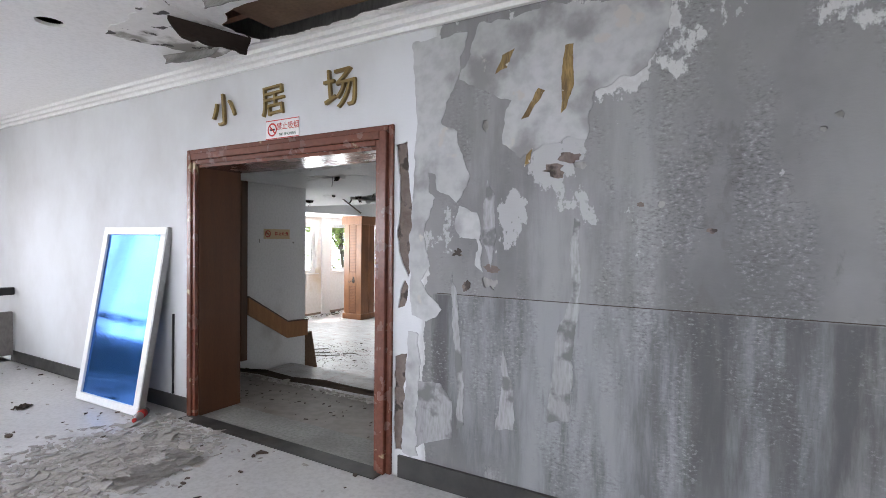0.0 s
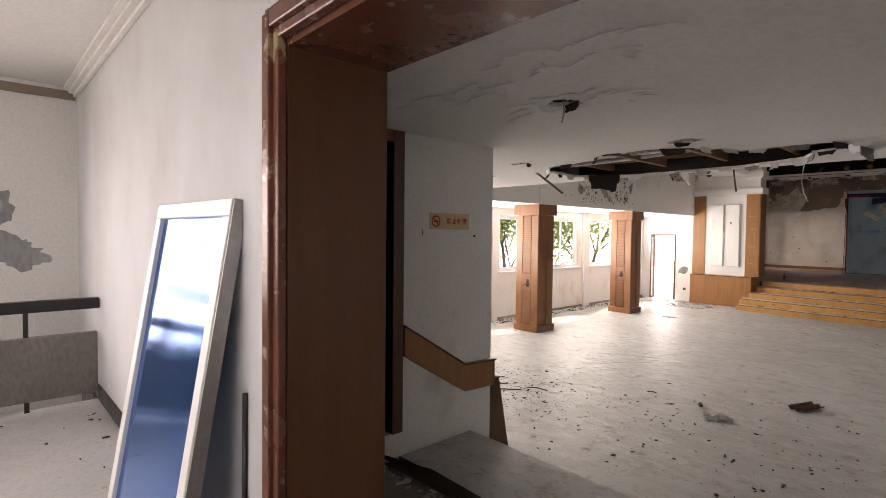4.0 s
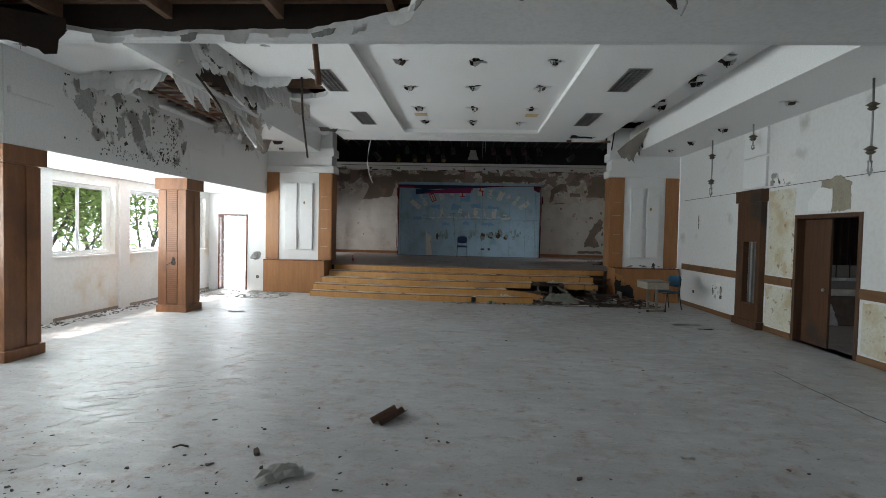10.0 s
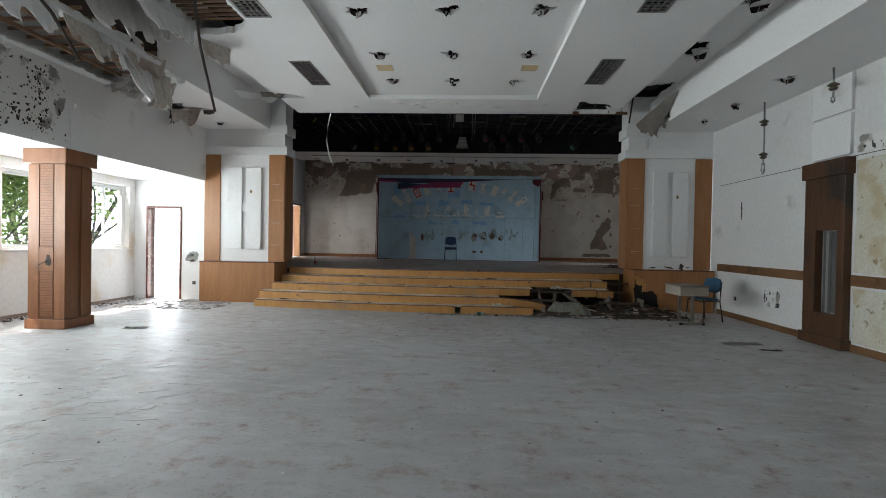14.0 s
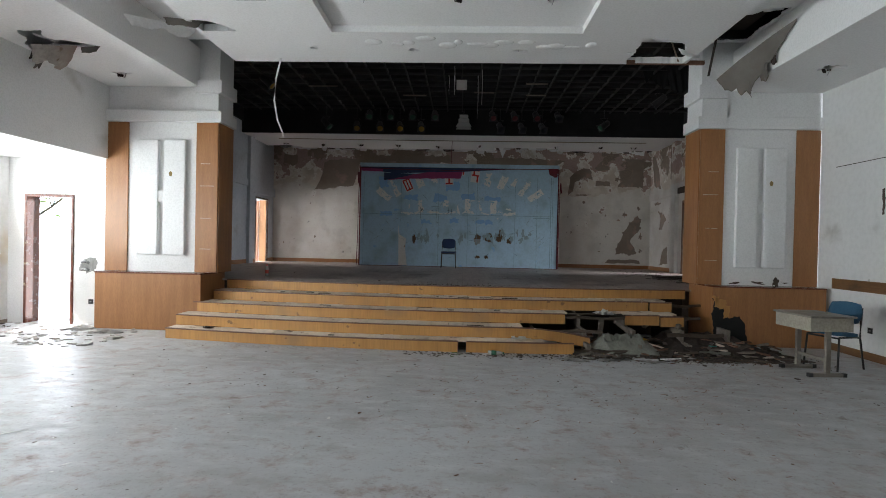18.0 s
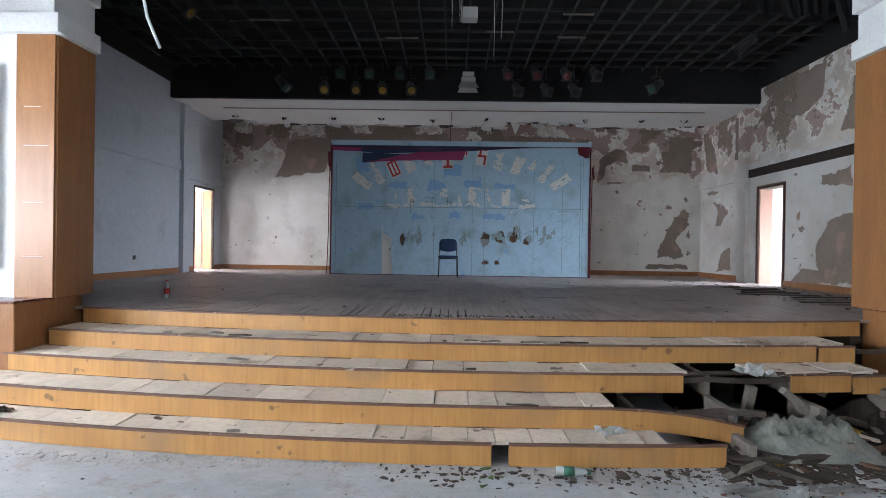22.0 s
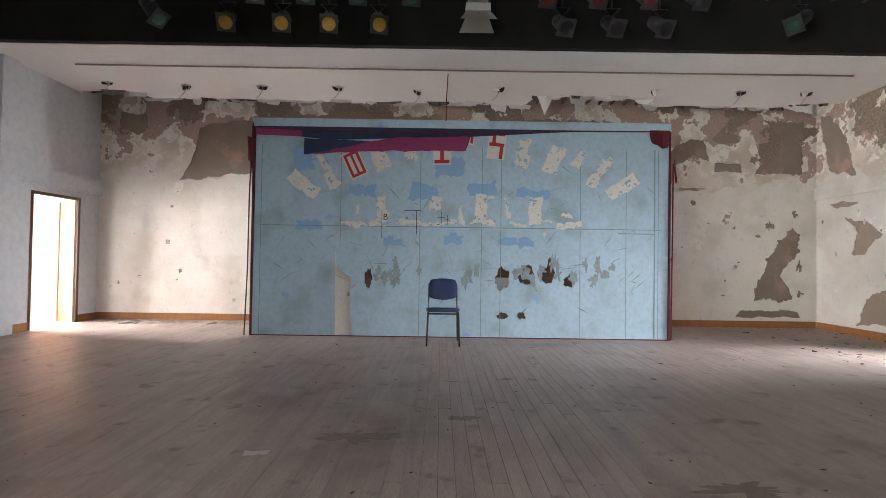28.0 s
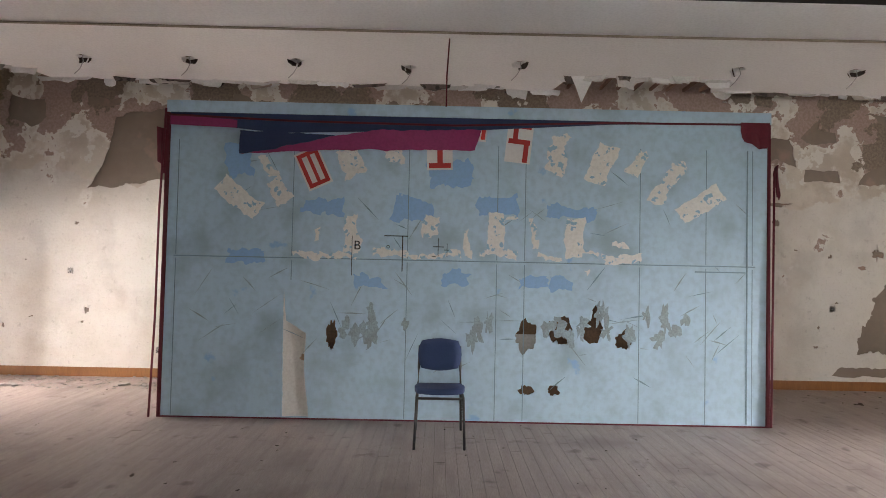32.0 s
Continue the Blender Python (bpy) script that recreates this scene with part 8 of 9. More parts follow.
part("barn_door", (lambda bm: ([bm.faces.new([bm.verts.new(p) for p in q]) for q in (((-2.26, 23.34, 5.07), (-1.98, 23.34, 5.07), (-1.9, 23.2, 4.9), (-2.34, 23.2, 4.9)), ((-2.26, 23.5, 5.07), (-1.98, 23.5, 5.07), (-1.9, 23.62, 4.92), (-2.34, 23.62, 4.92)))], bmesh.ops.solidify(bm, geom=bm.faces[:], thickness=0.006), bm)[2])(bmesh.new()), M["palegrey"], fl)
rod("hook", [(-2.12, 23.4, 5.27), (-2.12, 23.4, 5.4)], 0.012, M["blackiron"], fl)
fl.matrix_basis = Matrix.Translation((-2.14, 23.75, 4.84))
fl2 = thing("flood_lamp", -2.2, 21.2, 5.1, "small grey stage floodlight on the grid", "stage lamp")
box("housing", -2.32, -2.08, 21.1, 21.3, 5.12, 5.3, M["palegrey"], fl2, "", 0.01)
rod("hook", [(-2.2, 21.2, 5.3), (-2.2, 21.2, 5.4)], 0.012, M["blackiron"], fl2)
for x, y0, z1 in ((-2.35, 20.4, 5.0), (-1.75, 20.6, 4.85)):
    tagged(rod("hanging_rope", [(x, y0, 5.36), (x + 0.01, y0, 5.1), (x, y0 + 0.01, z1 - 0.25)], 0.008, M["pipe"]), "pale rope hanging from the stage grid", "rope")
for x0, x1, y in ((-5.9, -5.2, 21.6), (-3.7, -3.1, 22.3), (-1.9, -1.4, 22.0), (-0.6, -0.1, 22.2), (-0.7, -0.2, 21.3)):
    tagged(rod("lighting_bar", [(x0, y, 5.28), (x1, y, 5.28)], 0.018, M["greytimber"]), "short pale bar fixed under the stage grid", "bar")
tagged(rod("curtain_rail", [(-7.8, 24.84, 4.66), (-2.0, 24.84, 4.655), (3.31, 24.82, 4.66)], 0.012, M["tan"]), "rusty brown pipe fixed under the rear ceiling", "pipe")
gapt = thing("torn_rear_ceiling", 0, 26.2, 4.68, "torn strips along the rear ceiling gap", "ceiling damage")
for i, (x, l, d, m_) in enumerate(((-1.0, 0.3, 0.1, "ceil"), (-0.35, 0.24, 0.24, "paper"), (0.3, 0.3, 0.1, "ceil"), (0.8, 0.3, 0.12, "ceil"), (-1.6, 0.25, 0.14, "ceil"), (-1.9, 0.2, 0.08, "cement"), (-8.0, 0.4, 0.12, "cement"), (-6.0, 0.5, 0.1, "oldpaint"), (-4.9, 0.3, 0.12, "oldpaint"), (2.9, 0.3, 0.08, "oldpaint"), (3.6, 0.4, 0.2, "ceil"))):
    flap("shred", (x, torn_edge(x) - 0.01, 4.69), (1, 0.1, 0), l, d, 600 + i, M[m_], gapt, 0.2)
for x in np.arange(-0.9, 0.9, 0.22):
    box("batten", x, x + 0.03, 25.9, 26.6, 4.74, 4.78, M["timber"], gapt)
loosec = thing("loose_curtain", 2.9, 19.6, 4.4, "black torn drape bunched at the side of the stage ceiling", "drape")
for i, (x, y, l, d) in enumerate(((2.6, 20.5, 0.9, 0.8), (3.3, 20.4, 0.9, 0.95), (3.9, 20.9, 0.6, 0.7), (2.1, 20.8, 0.7, 0.5))):
    flap("drape", (x, y, 5.5), (1, 0.1, 0), l, d, 620 + i, M["black"], loosec, 0.1)


for x, z, r in ((-1.83, 4.48, 0.006), (-2.49, 5.0, 0.006), (-2.37, 5.09, 0.006)):
    cord = thing("ceiling_cable", x, 21.0, z, "thin pale cable hanging from the stage grid", "cable", "grid cables")
    rod("line", [(x, 21.0, 5.37), (x + 0.008, 21.0, 0.5 * (z + 5.37)), (x + 0.004, 21.0, z)], r, M["upvc"], cord)
    lathe("plug", ((0.004, 0.0), (0.014, 0.01), (0.014, 0.08), (0.006, 0.1)), (x + 0.004, 21.0, z - 0.09), M["lampgrey"], cord)


# ---- small things on the stage and stairs ----
def bottle(x, y, z, lying, cap, band, label, turn=0):
    t = new("plastic_bottle")
    tagged(t, label, "bottle")
    lathe("body", ((0.028, 0.0), (0.032, 0.01), (0.031, 0.08), (0.029, 0.1), (0.032, 0.12), (0.031, 0.16), (0.014, 0.2), (0.013, 0.21)), (0, 0, 0), M["pet"], t, "", 14)
    lathe("label", ((0.0325, 0.05), (0.0325, 0.12)), (0, 0, 0), M[band], t, "coloured paper label", 14)
    lathe("cap", ((0.015, 0.205), (0.015, 0.225)), (0, 0, 0), M[cap], t, "", 12)
    t.matrix_basis = pose(x, y, z + (0.033 if lying else 0), 90 if lying else 0, 0, turn)
    return t


bt = bottle(-5.95, 19.3, STAGE_Z, False, "red", "red", "clear plastic bottle with red label standing on the stage")
bottle(-1.72, 16.46, 0.0, True, "green", "green", "clear plastic bottle lying before the broken stairs", 86)
bottle(-3.3, 0.78, LOBBY_Z, True, "red", "red", "crushed plastic bottle with red label on the lobby floor", 40)
can = bottle(-3.5, -0.62, LOBBY_Z, True, "signwhite", "red", "red and white bottle lying on the lobby floor", 75)


def sheet(name, x, y, z, w, h, turn, seed, material, label, category, lift=0.02, group=""):
    """A crumpled flat scrap lying about."""
    rr = random.Random(seed)
    bm = bmesh.new()
    n = 5
    g = [[bm.verts.new(((i / n - 0.5) * w + rr.uniform(-0.04, 0.04) * w, (j / n - 0.5) * h + rr.uniform(-0.05, 0.05) * h, rr.uniform(0.001, lift) * (1 if (i + j) % 2 else 0.4))) for j in range(n + 1)] for i in range(n + 1)]
    for i in range(n):
        for j in range(n):
            bm.faces.new((g[i][j], g[i + 1][j], g[i + 1][j + 1], g[i][j + 1]))
    bmesh.ops.solidify(bm, geom=bm.faces[:], thickness=0.003)
    low = min(v.co.z for v in bm.verts)
    bmesh.ops.translate(bm, verts=bm.verts[:], vec=(0, 0, -low))
    ob = part(name, bm, material)
    ob.matrix_basis = pose(x, y, z, 0, 0, turn)
    return tagged(ob, label, category, group)


tarp_bm = bmesh.new()
rr = random.Random(9)
gx, gy = 46, 22
tg = []
for i in range(gx + 1):
    col_ = []
    for j in range(gy + 1):
        u, v = i / gx, j / gy
        rim = min(1.0, 4 * min(u, 1 - u)) * min(1.0, 3 * min(v, 1 - v))
        fold = 1 - abs(noise.noise((u * 9 + v * 5, u * 1.5 - v * 3, 2.0))) * 2
        crease = 1 - abs(noise.noise((u * 17 - v * 6, v * 8 + u * 5, 7.0))) * 2
        h = rim * (0.05 + 0.09 * (0.5 + noise.noise((u * 2.2, v * 1.6, 5.0))) + 0.06 * fold + 0.045 * crease)
        h *= 1.35
        col_.append(tarp_bm.verts.new((-0.24 + 1.05 * u + 0.04 * noise.noise((v * 5, u * 3, 1.0)), 16.72 + 0.48 * v + 0.05 * noise.noise((u * 5, v * 3, 3.0)), 0.01 + max(0.0, h))))
    tg.append(col_)
for i in range(gx):
    for j in range(gy):
        tarp_bm.faces.new((tg[i][j], tg[i + 1][j], tg[i + 1][j + 1], tg[i][j + 1]))
tarp = tagged(part("plastic_sheet", tarp_bm, M["tarp"], None, "", True), "crumpled grey-green plastic sheet on the broken stairs", "sheet")
sheet("label_scrap", 0.56, 16.86, 0.2, 0.08, 0.1, 10, 2, M["yellow"], "yellow label scrap on the plastic sheet", "scrap")
sheet("label_scrap", -0.1, 16.72, 0.0, 0.08, 0.08, 30, 3, M["yellow"], "yellow scrap by the broken stairs", "scrap")
sheet("paper_sheet", -1.25, 16.82, RISE, 0.2, 0.13, 20, 4, M["paper"], "white paper on the lowest stair", "paper", 0.05)
sheet("plaster_sheet", 0.1, 17.32, 3 * RISE, 0.24, 0.3, 20, 5, M["paper"], "torn pale board on the stairs", "board", 0.08)
sheet("paper_sheet", -0.15, 16.3, 0.0, 0.22, 0.14, 10, 6, M["paper"], "white foam scrap before the broken stairs", "scrap", 0.03)
sheet("plaster_sheet", -0.55, 16.28, 0.0, 0.3, 0.16, -10, 7, M["flake"], "pale plaster slab before the broken stairs", "plaster", 0.03)
sheet("plastic_scrap", 1.55, 16.9, 0.12, 0.1, 0.06, 0, 8, M["teal_plastic"], "teal plastic scrap among the rubble", "scrap")
sheet("plastic_film", 1.5, 16.75, 0.05, 0.4, 0.16, -20, 9, M["tarp"], "dirty plastic film among the rubble", "film", 0.05)
for k, (x, y, f) in enumerate(((0.5, 17.68, 4), (0.85, 17.72, 4), (1.1, 17.7, 4), (0.25, 17.7, 4), (-5.95, 16.85, 1), (-2.6, 16.8, 1))):
    sheet("tread_scrap", x, y + 0.16, f * RISE, 0.14, 0.1, 40 * k, 20 + k, M["ply"] if k < 4 else M["dirt"], "loose curled scrap on a stair tread", "scrap", 0.04, "stair scraps")
struct(plate("rubble_dirt", rag([(-0.6, 16.42), (0.6, 16.36), (2.0, 16.4), (2.75, 16.6), (2.6, 17.3), (1.9, 17.5), (-0.4, 17.3)], 0.1, 0.06, 910), [], on_z(0.0), 0.003, M["dirt"]), "black dirt spread under the broken stairs", "floor stain")
rot = random.Random(17)
mound_bm = bmesh.new()
mg = []
for i in range(41):
    row = []
    for j in range(19):
        u, v = i / 40, j / 18
        rim = min(1.0, 5 * min(u, 1 - u)) * min(1.0, 3.5 * v)
        x, y = 0.75 + 1.75 * u, 16.62 + 0.98 * v
        if x > 1.82:
            y = 16.62 + (PED_Y - 16.625) * v
        h = 0.5 * rim * (0.1 + 0.26 * v + 0.16 * noise.noise((x * 2.2, y * 2.2, 1.0)) + 0.09 * noise.noise((x * 7, y * 7, 3.0)) + 0.05 * noise.noise((x * 19, y * 19, 5.0)))
        row.append(mound_bm.verts.new((x, y, 0.003 + max(0.0, h))))
    mg.append(row)
for i in range(40):
    for j in range(18):
        mound_bm.faces.new((mg[i][j], mg[i + 1][j], mg[i + 1][j + 1], mg[i][j + 1]))
tagged(part("rot_mound", mound_bm, M["void"]), "black rotten mound of debris against the damaged pedestal", "debris", kind="stuff")
for i in range(44):
    x, y = rot.uniform(0.6, 2.6), rot.uniform(16.5, 17.3)
    l, w, h = rot.uniform(0.15, 0.55), rot.uniform(0.03, 0.09), rot.uniform(0.008, 0.02)
    b = tagged(box("broken_lath", -l / 2, l / 2, -w / 2, w / 2, 0, h, M[rot.choice(("dirt", "greytimber", "timber", "ply", "dark", "rawedge"))], None, "", 0.002), "splintered rotten board end in the debris by the stairs", "board", "broken board ends")
    b.matrix_basis = pose(x, y, 0.02 + 0.16 * max(0.0, y - 16.6) * min(1.0, max(0.0, x - 0.7)), rot.uniform(-14, 14), rot.uniform(-16, 16), rot.uniform(-70, 70))
for i, (x, y, w, h, turn) in enumerate(((0.05, 16.33, 0.4, 0.1, 8), (0.42, 16.4, 0.34, 0.14, -12), (0.5, 16.28, 0.3, 0.12, 4), (0.75, 16.45, 0.2, 0.1, 30), (-0.35, 16.42, 0.16, 0.09, -20), (1.0, 16.3, 0.15, 0.1, 50))):
    sheet("plaster_shard", x, y, 0.002, w, h, turn, 930 + i, M["paper"] if i % 2 else M["flake"], "pale plaster shard before the broken stairs", "plaster", 0.03, "plaster shards")
tagged(rod("white_rod", [(0.62, 16.42, 0.02), (1.25, 16.52, 0.03)], 0.008, M["upvc"]), "thin white plastic rod among the rubble", "rod")
rub = thing("rubble_heap", 1.2, 16.9, 0, "heap of rotten boards and dark rubble at the broken stairs", "rubble")
for i in range(90):
    x, y = rnd.uniform(-0.5, 2.6), rnd.uniform(16.45, 17.5)
    l, w, h = rnd.uniform(0.08, 0.5), rnd.uniform(0.03, 0.1), rnd.uniform(0.012, 0.03)
    b = box("rotten_board", -l / 2, l / 2, -w / 2, w / 2, 0, h, M[rnd.choice(("dirt", "dirt", "dark", "dark", "void", "greytimber", "timber"))], rub)
    b.matrix_basis = pose(x, y, rnd.uniform(0.0, 0.12) * max(0.0, y - 16.4), rnd.uniform(-6, 6), rnd.uniform(-10, 10), rnd.uniform(0, 180))
    b.matrix_parent_inverse = rub.matrix_basis.inverted()
rnd = random.Random(57)
for i in range(11):
    l, w = rnd.uniform(0.5, 1.3), rnd.uniform(0.05, 0.12)
    b = tagged(box("fallen_plank", -l / 2, l / 2, -w / 2, w / 2, 0.0, rnd.uniform(0.01, 0.02), M[rnd.choice(("dirt", "dark", "greytimber"))], None, "", 0.002), "dark rotten board fallen at the side of the stage", "board", "fallen stage boards")
    b.matrix_basis = pose(rnd.uniform(3.0, 3.5), rnd.uniform(19.6, 22.6), STAGE_Z + 0.001 + 0.021 * i, 0, 0, rnd.uniform(-35, 35)) if i < 1 else pose(2.75 + 0.1 * (i % 5), 19.4 + 0.36 * i, STAGE_Z + 0.002, 0, 0, rnd.uniform(-12, 12))
struct(plate("floor_crack", rag([(2.02, 8.2), (2.035, 8.2), (2.03, 10.4), (2.02, 10.4)], 0.05, 0.012, 905), [], on_z(0.0), 0.0015, M["dirt"]), "thin dark crack across the hall floor", "floor crack")
# ---- litter on the hall floor ----
tube = thing("roof_tile", -2.98, 8.05, 0, "brown corrugated plastic scrap lying on the hall floor", "scrap")
bm = bmesh.new()
g = [[bm.verts.new((-0.095 + 0.19 * i / 12, -0.2 + 0.4 * j / 2, 0.03 + 0.022 * math.cos(i * math.pi / 3) + 0.02 * j / 2)) for j in range(3)] for i in range(13)]
for i in range(12):
    for j in range(2):
        bm.faces.new((g[i][j], g[i + 1][j], g[i + 1][j + 1], g[i][j + 1]))
bmesh.ops.solidify(bm, geom=bm.faces[:], thickness=0.005)
low = min(v.co.z for v in bm.verts)
bmesh.ops.transform(bm, matrix=Matrix.Translation((-2.98, 8.05, 0)) @ pose(0, 0, -low, 0, 0, -28), verts=bm.verts[:])
part("corrugated_sheet", bm, M["corrugated"], tube)
sheet("crumpled_packet", -3.62, 6.8, 0, 0.34, 0.2, 35, 31, M["paper"], "crumpled grey-white packet on the hall floor", "litter", 0.07)
sheet("paper_scrap", -0.38, 7.42, 0, 0.11, 0.06, -10, 32, M["paper"], "small white paper scrap on the hall floor", "litter", 0.01)
sheet("fallen_board", 2.35, 14.0, 0, 0.62, 0.28, 5, 33, M["flake"], "grey fallen board on the hall floor", "board", 0.02)
sheet("fallen_board", 2.55, 13.55, 0, 0.3, 0.12, -8, 34, M["dirt"], "dark fallen board on the hall floor", "board", 0.015)
sheet("fallen_tile", -7.75, 17.3, 0, 0.45, 0.3, 10, 35, M["flake"], "grey fallen panel beside the pedestal", "board", 0.02)
sheet("fallen_tile", -8.35, 17.5, 0, 0.4, 0.25, -20, 36, M["flake"], "grey fallen panel beside the pedestal", "board", 0.02)
sheet("fallen_tile", -7.3, 14.0, 0, 0.35, 0.2, 15, 37, M["flake"], "grey plaster slab beside the column", "plaster", 0.02)
sheet("fallen_tile", -8.75, 9.3, 0, 0.22, 0.1, 15, 38, M["bare"], "pale chip at the column foot", "plaster", 0.03)
board = tagged(box("leaning_board", -0.02, 0.02, -0.2, 0.2, 0, 0.98, M["card"], None, "", 0.003), "thin brown board leaning on the rear wall", "board")
board.matrix_basis = pose(-4.25, 3.52, 0.0, 12, 0, 0)
for i, (x, y, l, turn) in enumerate(((-6.2, 5.55, 0.95, 48), (-6.45, 5.75, 0.7, 40), (-6.6, 5.95, 0.6, 62), (-7.3, 6.05, 0.7, 20), (-6.9, 5.5, 0.8, 55), (-5.75, 6.1, 0.3, 20), (-7.9, 6.4, 0.5, 35), (-4.6, 7.2, 0.12, 20))):
    b = tagged(rod("fallen_lath", [(-l / 2, 0, 0.012), (0, 0.02, 0.02), (l / 2, -0.01, 0.012)], 0.008, M["dirt"], None, "", 5), "dark broken lath lying on the hall floor", "lath", "fallen laths")
    b.matrix_basis = pose(x, y, 0, 0, 0, turn)


def litter(name, n, area, size, material, label, seed, z=0.0, category="debris", flat=0.4, dense=None):
    """Uncountable small scraps strewn over a floor."""
    rr = random.Random(seed)
    verts, faces = [], []
    for _ in range(n):
        x, y = (rr.uniform(area[0], area[1]), rr.uniform(area[2], area[3])) if dense is None else (rr.gauss(dense[0], dense[2]), rr.gauss(dense[1], dense[3]))
        if not (area[0] < x < area[1] and area[2] < y < area[3]):
            continue
        r = size * rr.uniform(0.3, 1.0) * (2.2 if rr.random() < 0.05 else 1)
        k = rr.choice((3, 4, 5, 6))
        a0, turn, slim = rr.uniform(0, 6.28), rr.uniform(0, 3.14), rr.uniform(0.3, 0.95)
        ct, st = math.cos(turn), math.sin(turn)
        h = r * flat * rr.uniform(0.3, 1)
        i0 = len(verts)
        tilt = rr.uniform(-0.25, 0.25) * r
        for lev in (0.0008, h):
            for j in range(k):
                a = a0 + 6.2832 * j / k
                q = r * (0.75 + 0.5 * ((j * 7 + i0) % 3) / 3)
                pu, pv = 1.2 * q * math.cos(a), slim * q * math.sin(a)
                verts.append((x + pu * ct - pv * st, y + pu * st + pv * ct, z + lev + (max(0, tilt * math.cos(a)) if lev > 0.001 else 0)))
        faces.append(tuple(range(i0 + k, i0 + 2 * k)))
        faces += [(i0 + j, i0 + (j + 1) % k, i0 + k + (j + 1) % k, i0 + k + j) for j in range(k)]
    me = bpy.data.meshes.new(name)
    me.from_pydata(verts, [], faces)
    me.materials.append(material)
    return tagged(new(name, me), label, category, kind="stuff")


litter("stair_foot_dust", 700, (-6.4, -0.5, 16.3, 16.9), 0.012, M["flake"], "pale crumbs heaped along the lowest riser", 66, 0.0, "debris", 0.5, (-4.2, 16.58, 1.1, 0.07))
litter("stair_foot_leaves", 160, (-3.0, 0.6, 16.2, 16.62), 0.028, M["dirt"], "dark dry leaves along the stair foot", 67, 0.0, "debris", 0.3, (-1.9, 16.45, 0.7, 0.09))
litter("green_leaves", 14, (-2.6, -1.8, 16.25, 16.55), 0.04, M["teal_leaf"], "green leaves fallen before the stairs", 68, 0.0, "leaf", 0.2, (-2.2, 16.42, 0.12, 0.06))
litter("stair_debris", 1500, (-2.2, 3.0, 16.1, 17.1), 0.017, M["dirt"], "dark crumbs and dirt along the stair foot", 61, 0.0, "debris", 0.6, (0.5, 16.55, 1.2, 0.16))
litter("stair_flakes", 420, (-2.2, 3.0, 16.0, 17.2), 0.02, M["flake"], "pale plaster crumbs along the stair foot", 62, 0.0, "debris", 0.4, (0.6, 16.5, 1.1, 0.2))
litter("stair_splinters", 260, (-1.0, 2.6, 16.2, 17.4), 0.03, M["timber"], "brown splinters by the broken stairs", 63, 0.0, "debris", 0.4, (0.9, 16.6, 0.8, 0.25))
litter("floor_crumbs", 650, (-9.5, 3.5, 3.6, 16.4), 0.0085, M["dirt"], "dark crumbs scattered over the hall floor", 41)
sliver = random.Random(64)
verts, faces = [], []
for _ in range(260):
    x, y = sliver.gauss(-0.2, 1.5), sliver.gauss(14.9, 0.9)
    if y > 16.3 or not -4.5 < x < 3.2:
        continue
    a, l, w = sliver.gauss(0.9, 0.5), sliver.uniform(0.01, 0.05), sliver.uniform(0.0015, 0.005)
    c, q, i0 = math.cos(a), math.sin(a), len(verts)
    for z in (0.0006, 0.003):
        verts += [(x - c * l, y - q * l, z), (x - q * w, y + c * w, z), (x + c * l, y + q * l, z), (x + q * w, y - c * w, z)]
    faces += [(i0 + 4, i0 + 5, i0 + 6, i0 + 7)] + [(i0 + k, i0 + (k + 1) % 4, i0 + 4 + (k + 1) % 4, i0 + 4 + k) for k in range(4)]
# thin white slivers painted in as the floor's glints near the windows
scr = random.Random(71)
sv, sf = [], []
for _ in range(150):
    x, y = scr.gauss(-5.6, 0.7), scr.gauss(9.6, 1.5)
    a, l, w = scr.gauss(0.75, 0.4), scr.uniform(0.03, 0.16), scr.uniform(0.003, 0.012)
    c, q, i0 = math.cos(a), math.sin(a), len(sv)
    for z in (0.0006, 0.0022):
        sv += [(x - c * l, y - q * l, z), (x - q * w, y + c * w, z), (x + c * l, y + q * l, z), (x + q * w, y - c * w, z)]
    sf += [(i0 + 4, i0 + 5, i0 + 6, i0 + 7)] + [(i0 + k, i0 + (k + 1) % 4, i0 + 4 + (k + 1) % 4, i0 + 4 + k) for k in range(4)]
sc_me = bpy.data.meshes.new("pale_scrapes")
sc_me.from_pydata(sv, [], sf)
sc_me.materials.append(M["paper"])
tagged(new("pale_scrapes", sc_me), "pale slivers painted as glints on the hall floor", "debris", kind="stuff")
sl_me = bpy.data.meshes.new("red_slivers")
sl_me.from_pydata(verts, [], faces)
sl_me.materials.append(M["sliver"])
tagged(new("red_slivers", sl_me), "red-brown slivers and scratches on the floor before the stage", "debris", kind="stuff")
litter("hall_clods", 230, (-6.3, 1.2, 4.4, 9.0), 0.02, M["dirt"], "dark brown clods fallen from the torn ceiling", 69, 0.0, "debris", 0.7, (-3.6, 6.0, 1.6, 0.9))
litter("red_crumbs", 150, (-6.0, 3.0, 5.0, 15.5), 0.013, M["timber"], "reddish brown crumbs over the hall floor", 70, 0.0, "debris", 0.5)
litter("floor_chips", 420, (-8.0, 3.4, 5.0, 16.4), 0.013, M["paper"], "small white plaster chips on the hall floor", 42, 0.0, "debris", 0.3)
litter("floor_heap", 1300, (-9.0, -3.5, 3.6, 7.6), 0.013, M["dirt"], "dirt and splinters fallen under the torn ceiling", 43, 0, "debris", 0.5, (-6.5, 5.9, 0.8, 0.5))
litter("aisle_debris", 900, (-9.98, -9.55, 3.5, 17.9), 0.028, M["dirt"], "plaster crumbs along the window wall", 44, 0, "debris", 0.6)
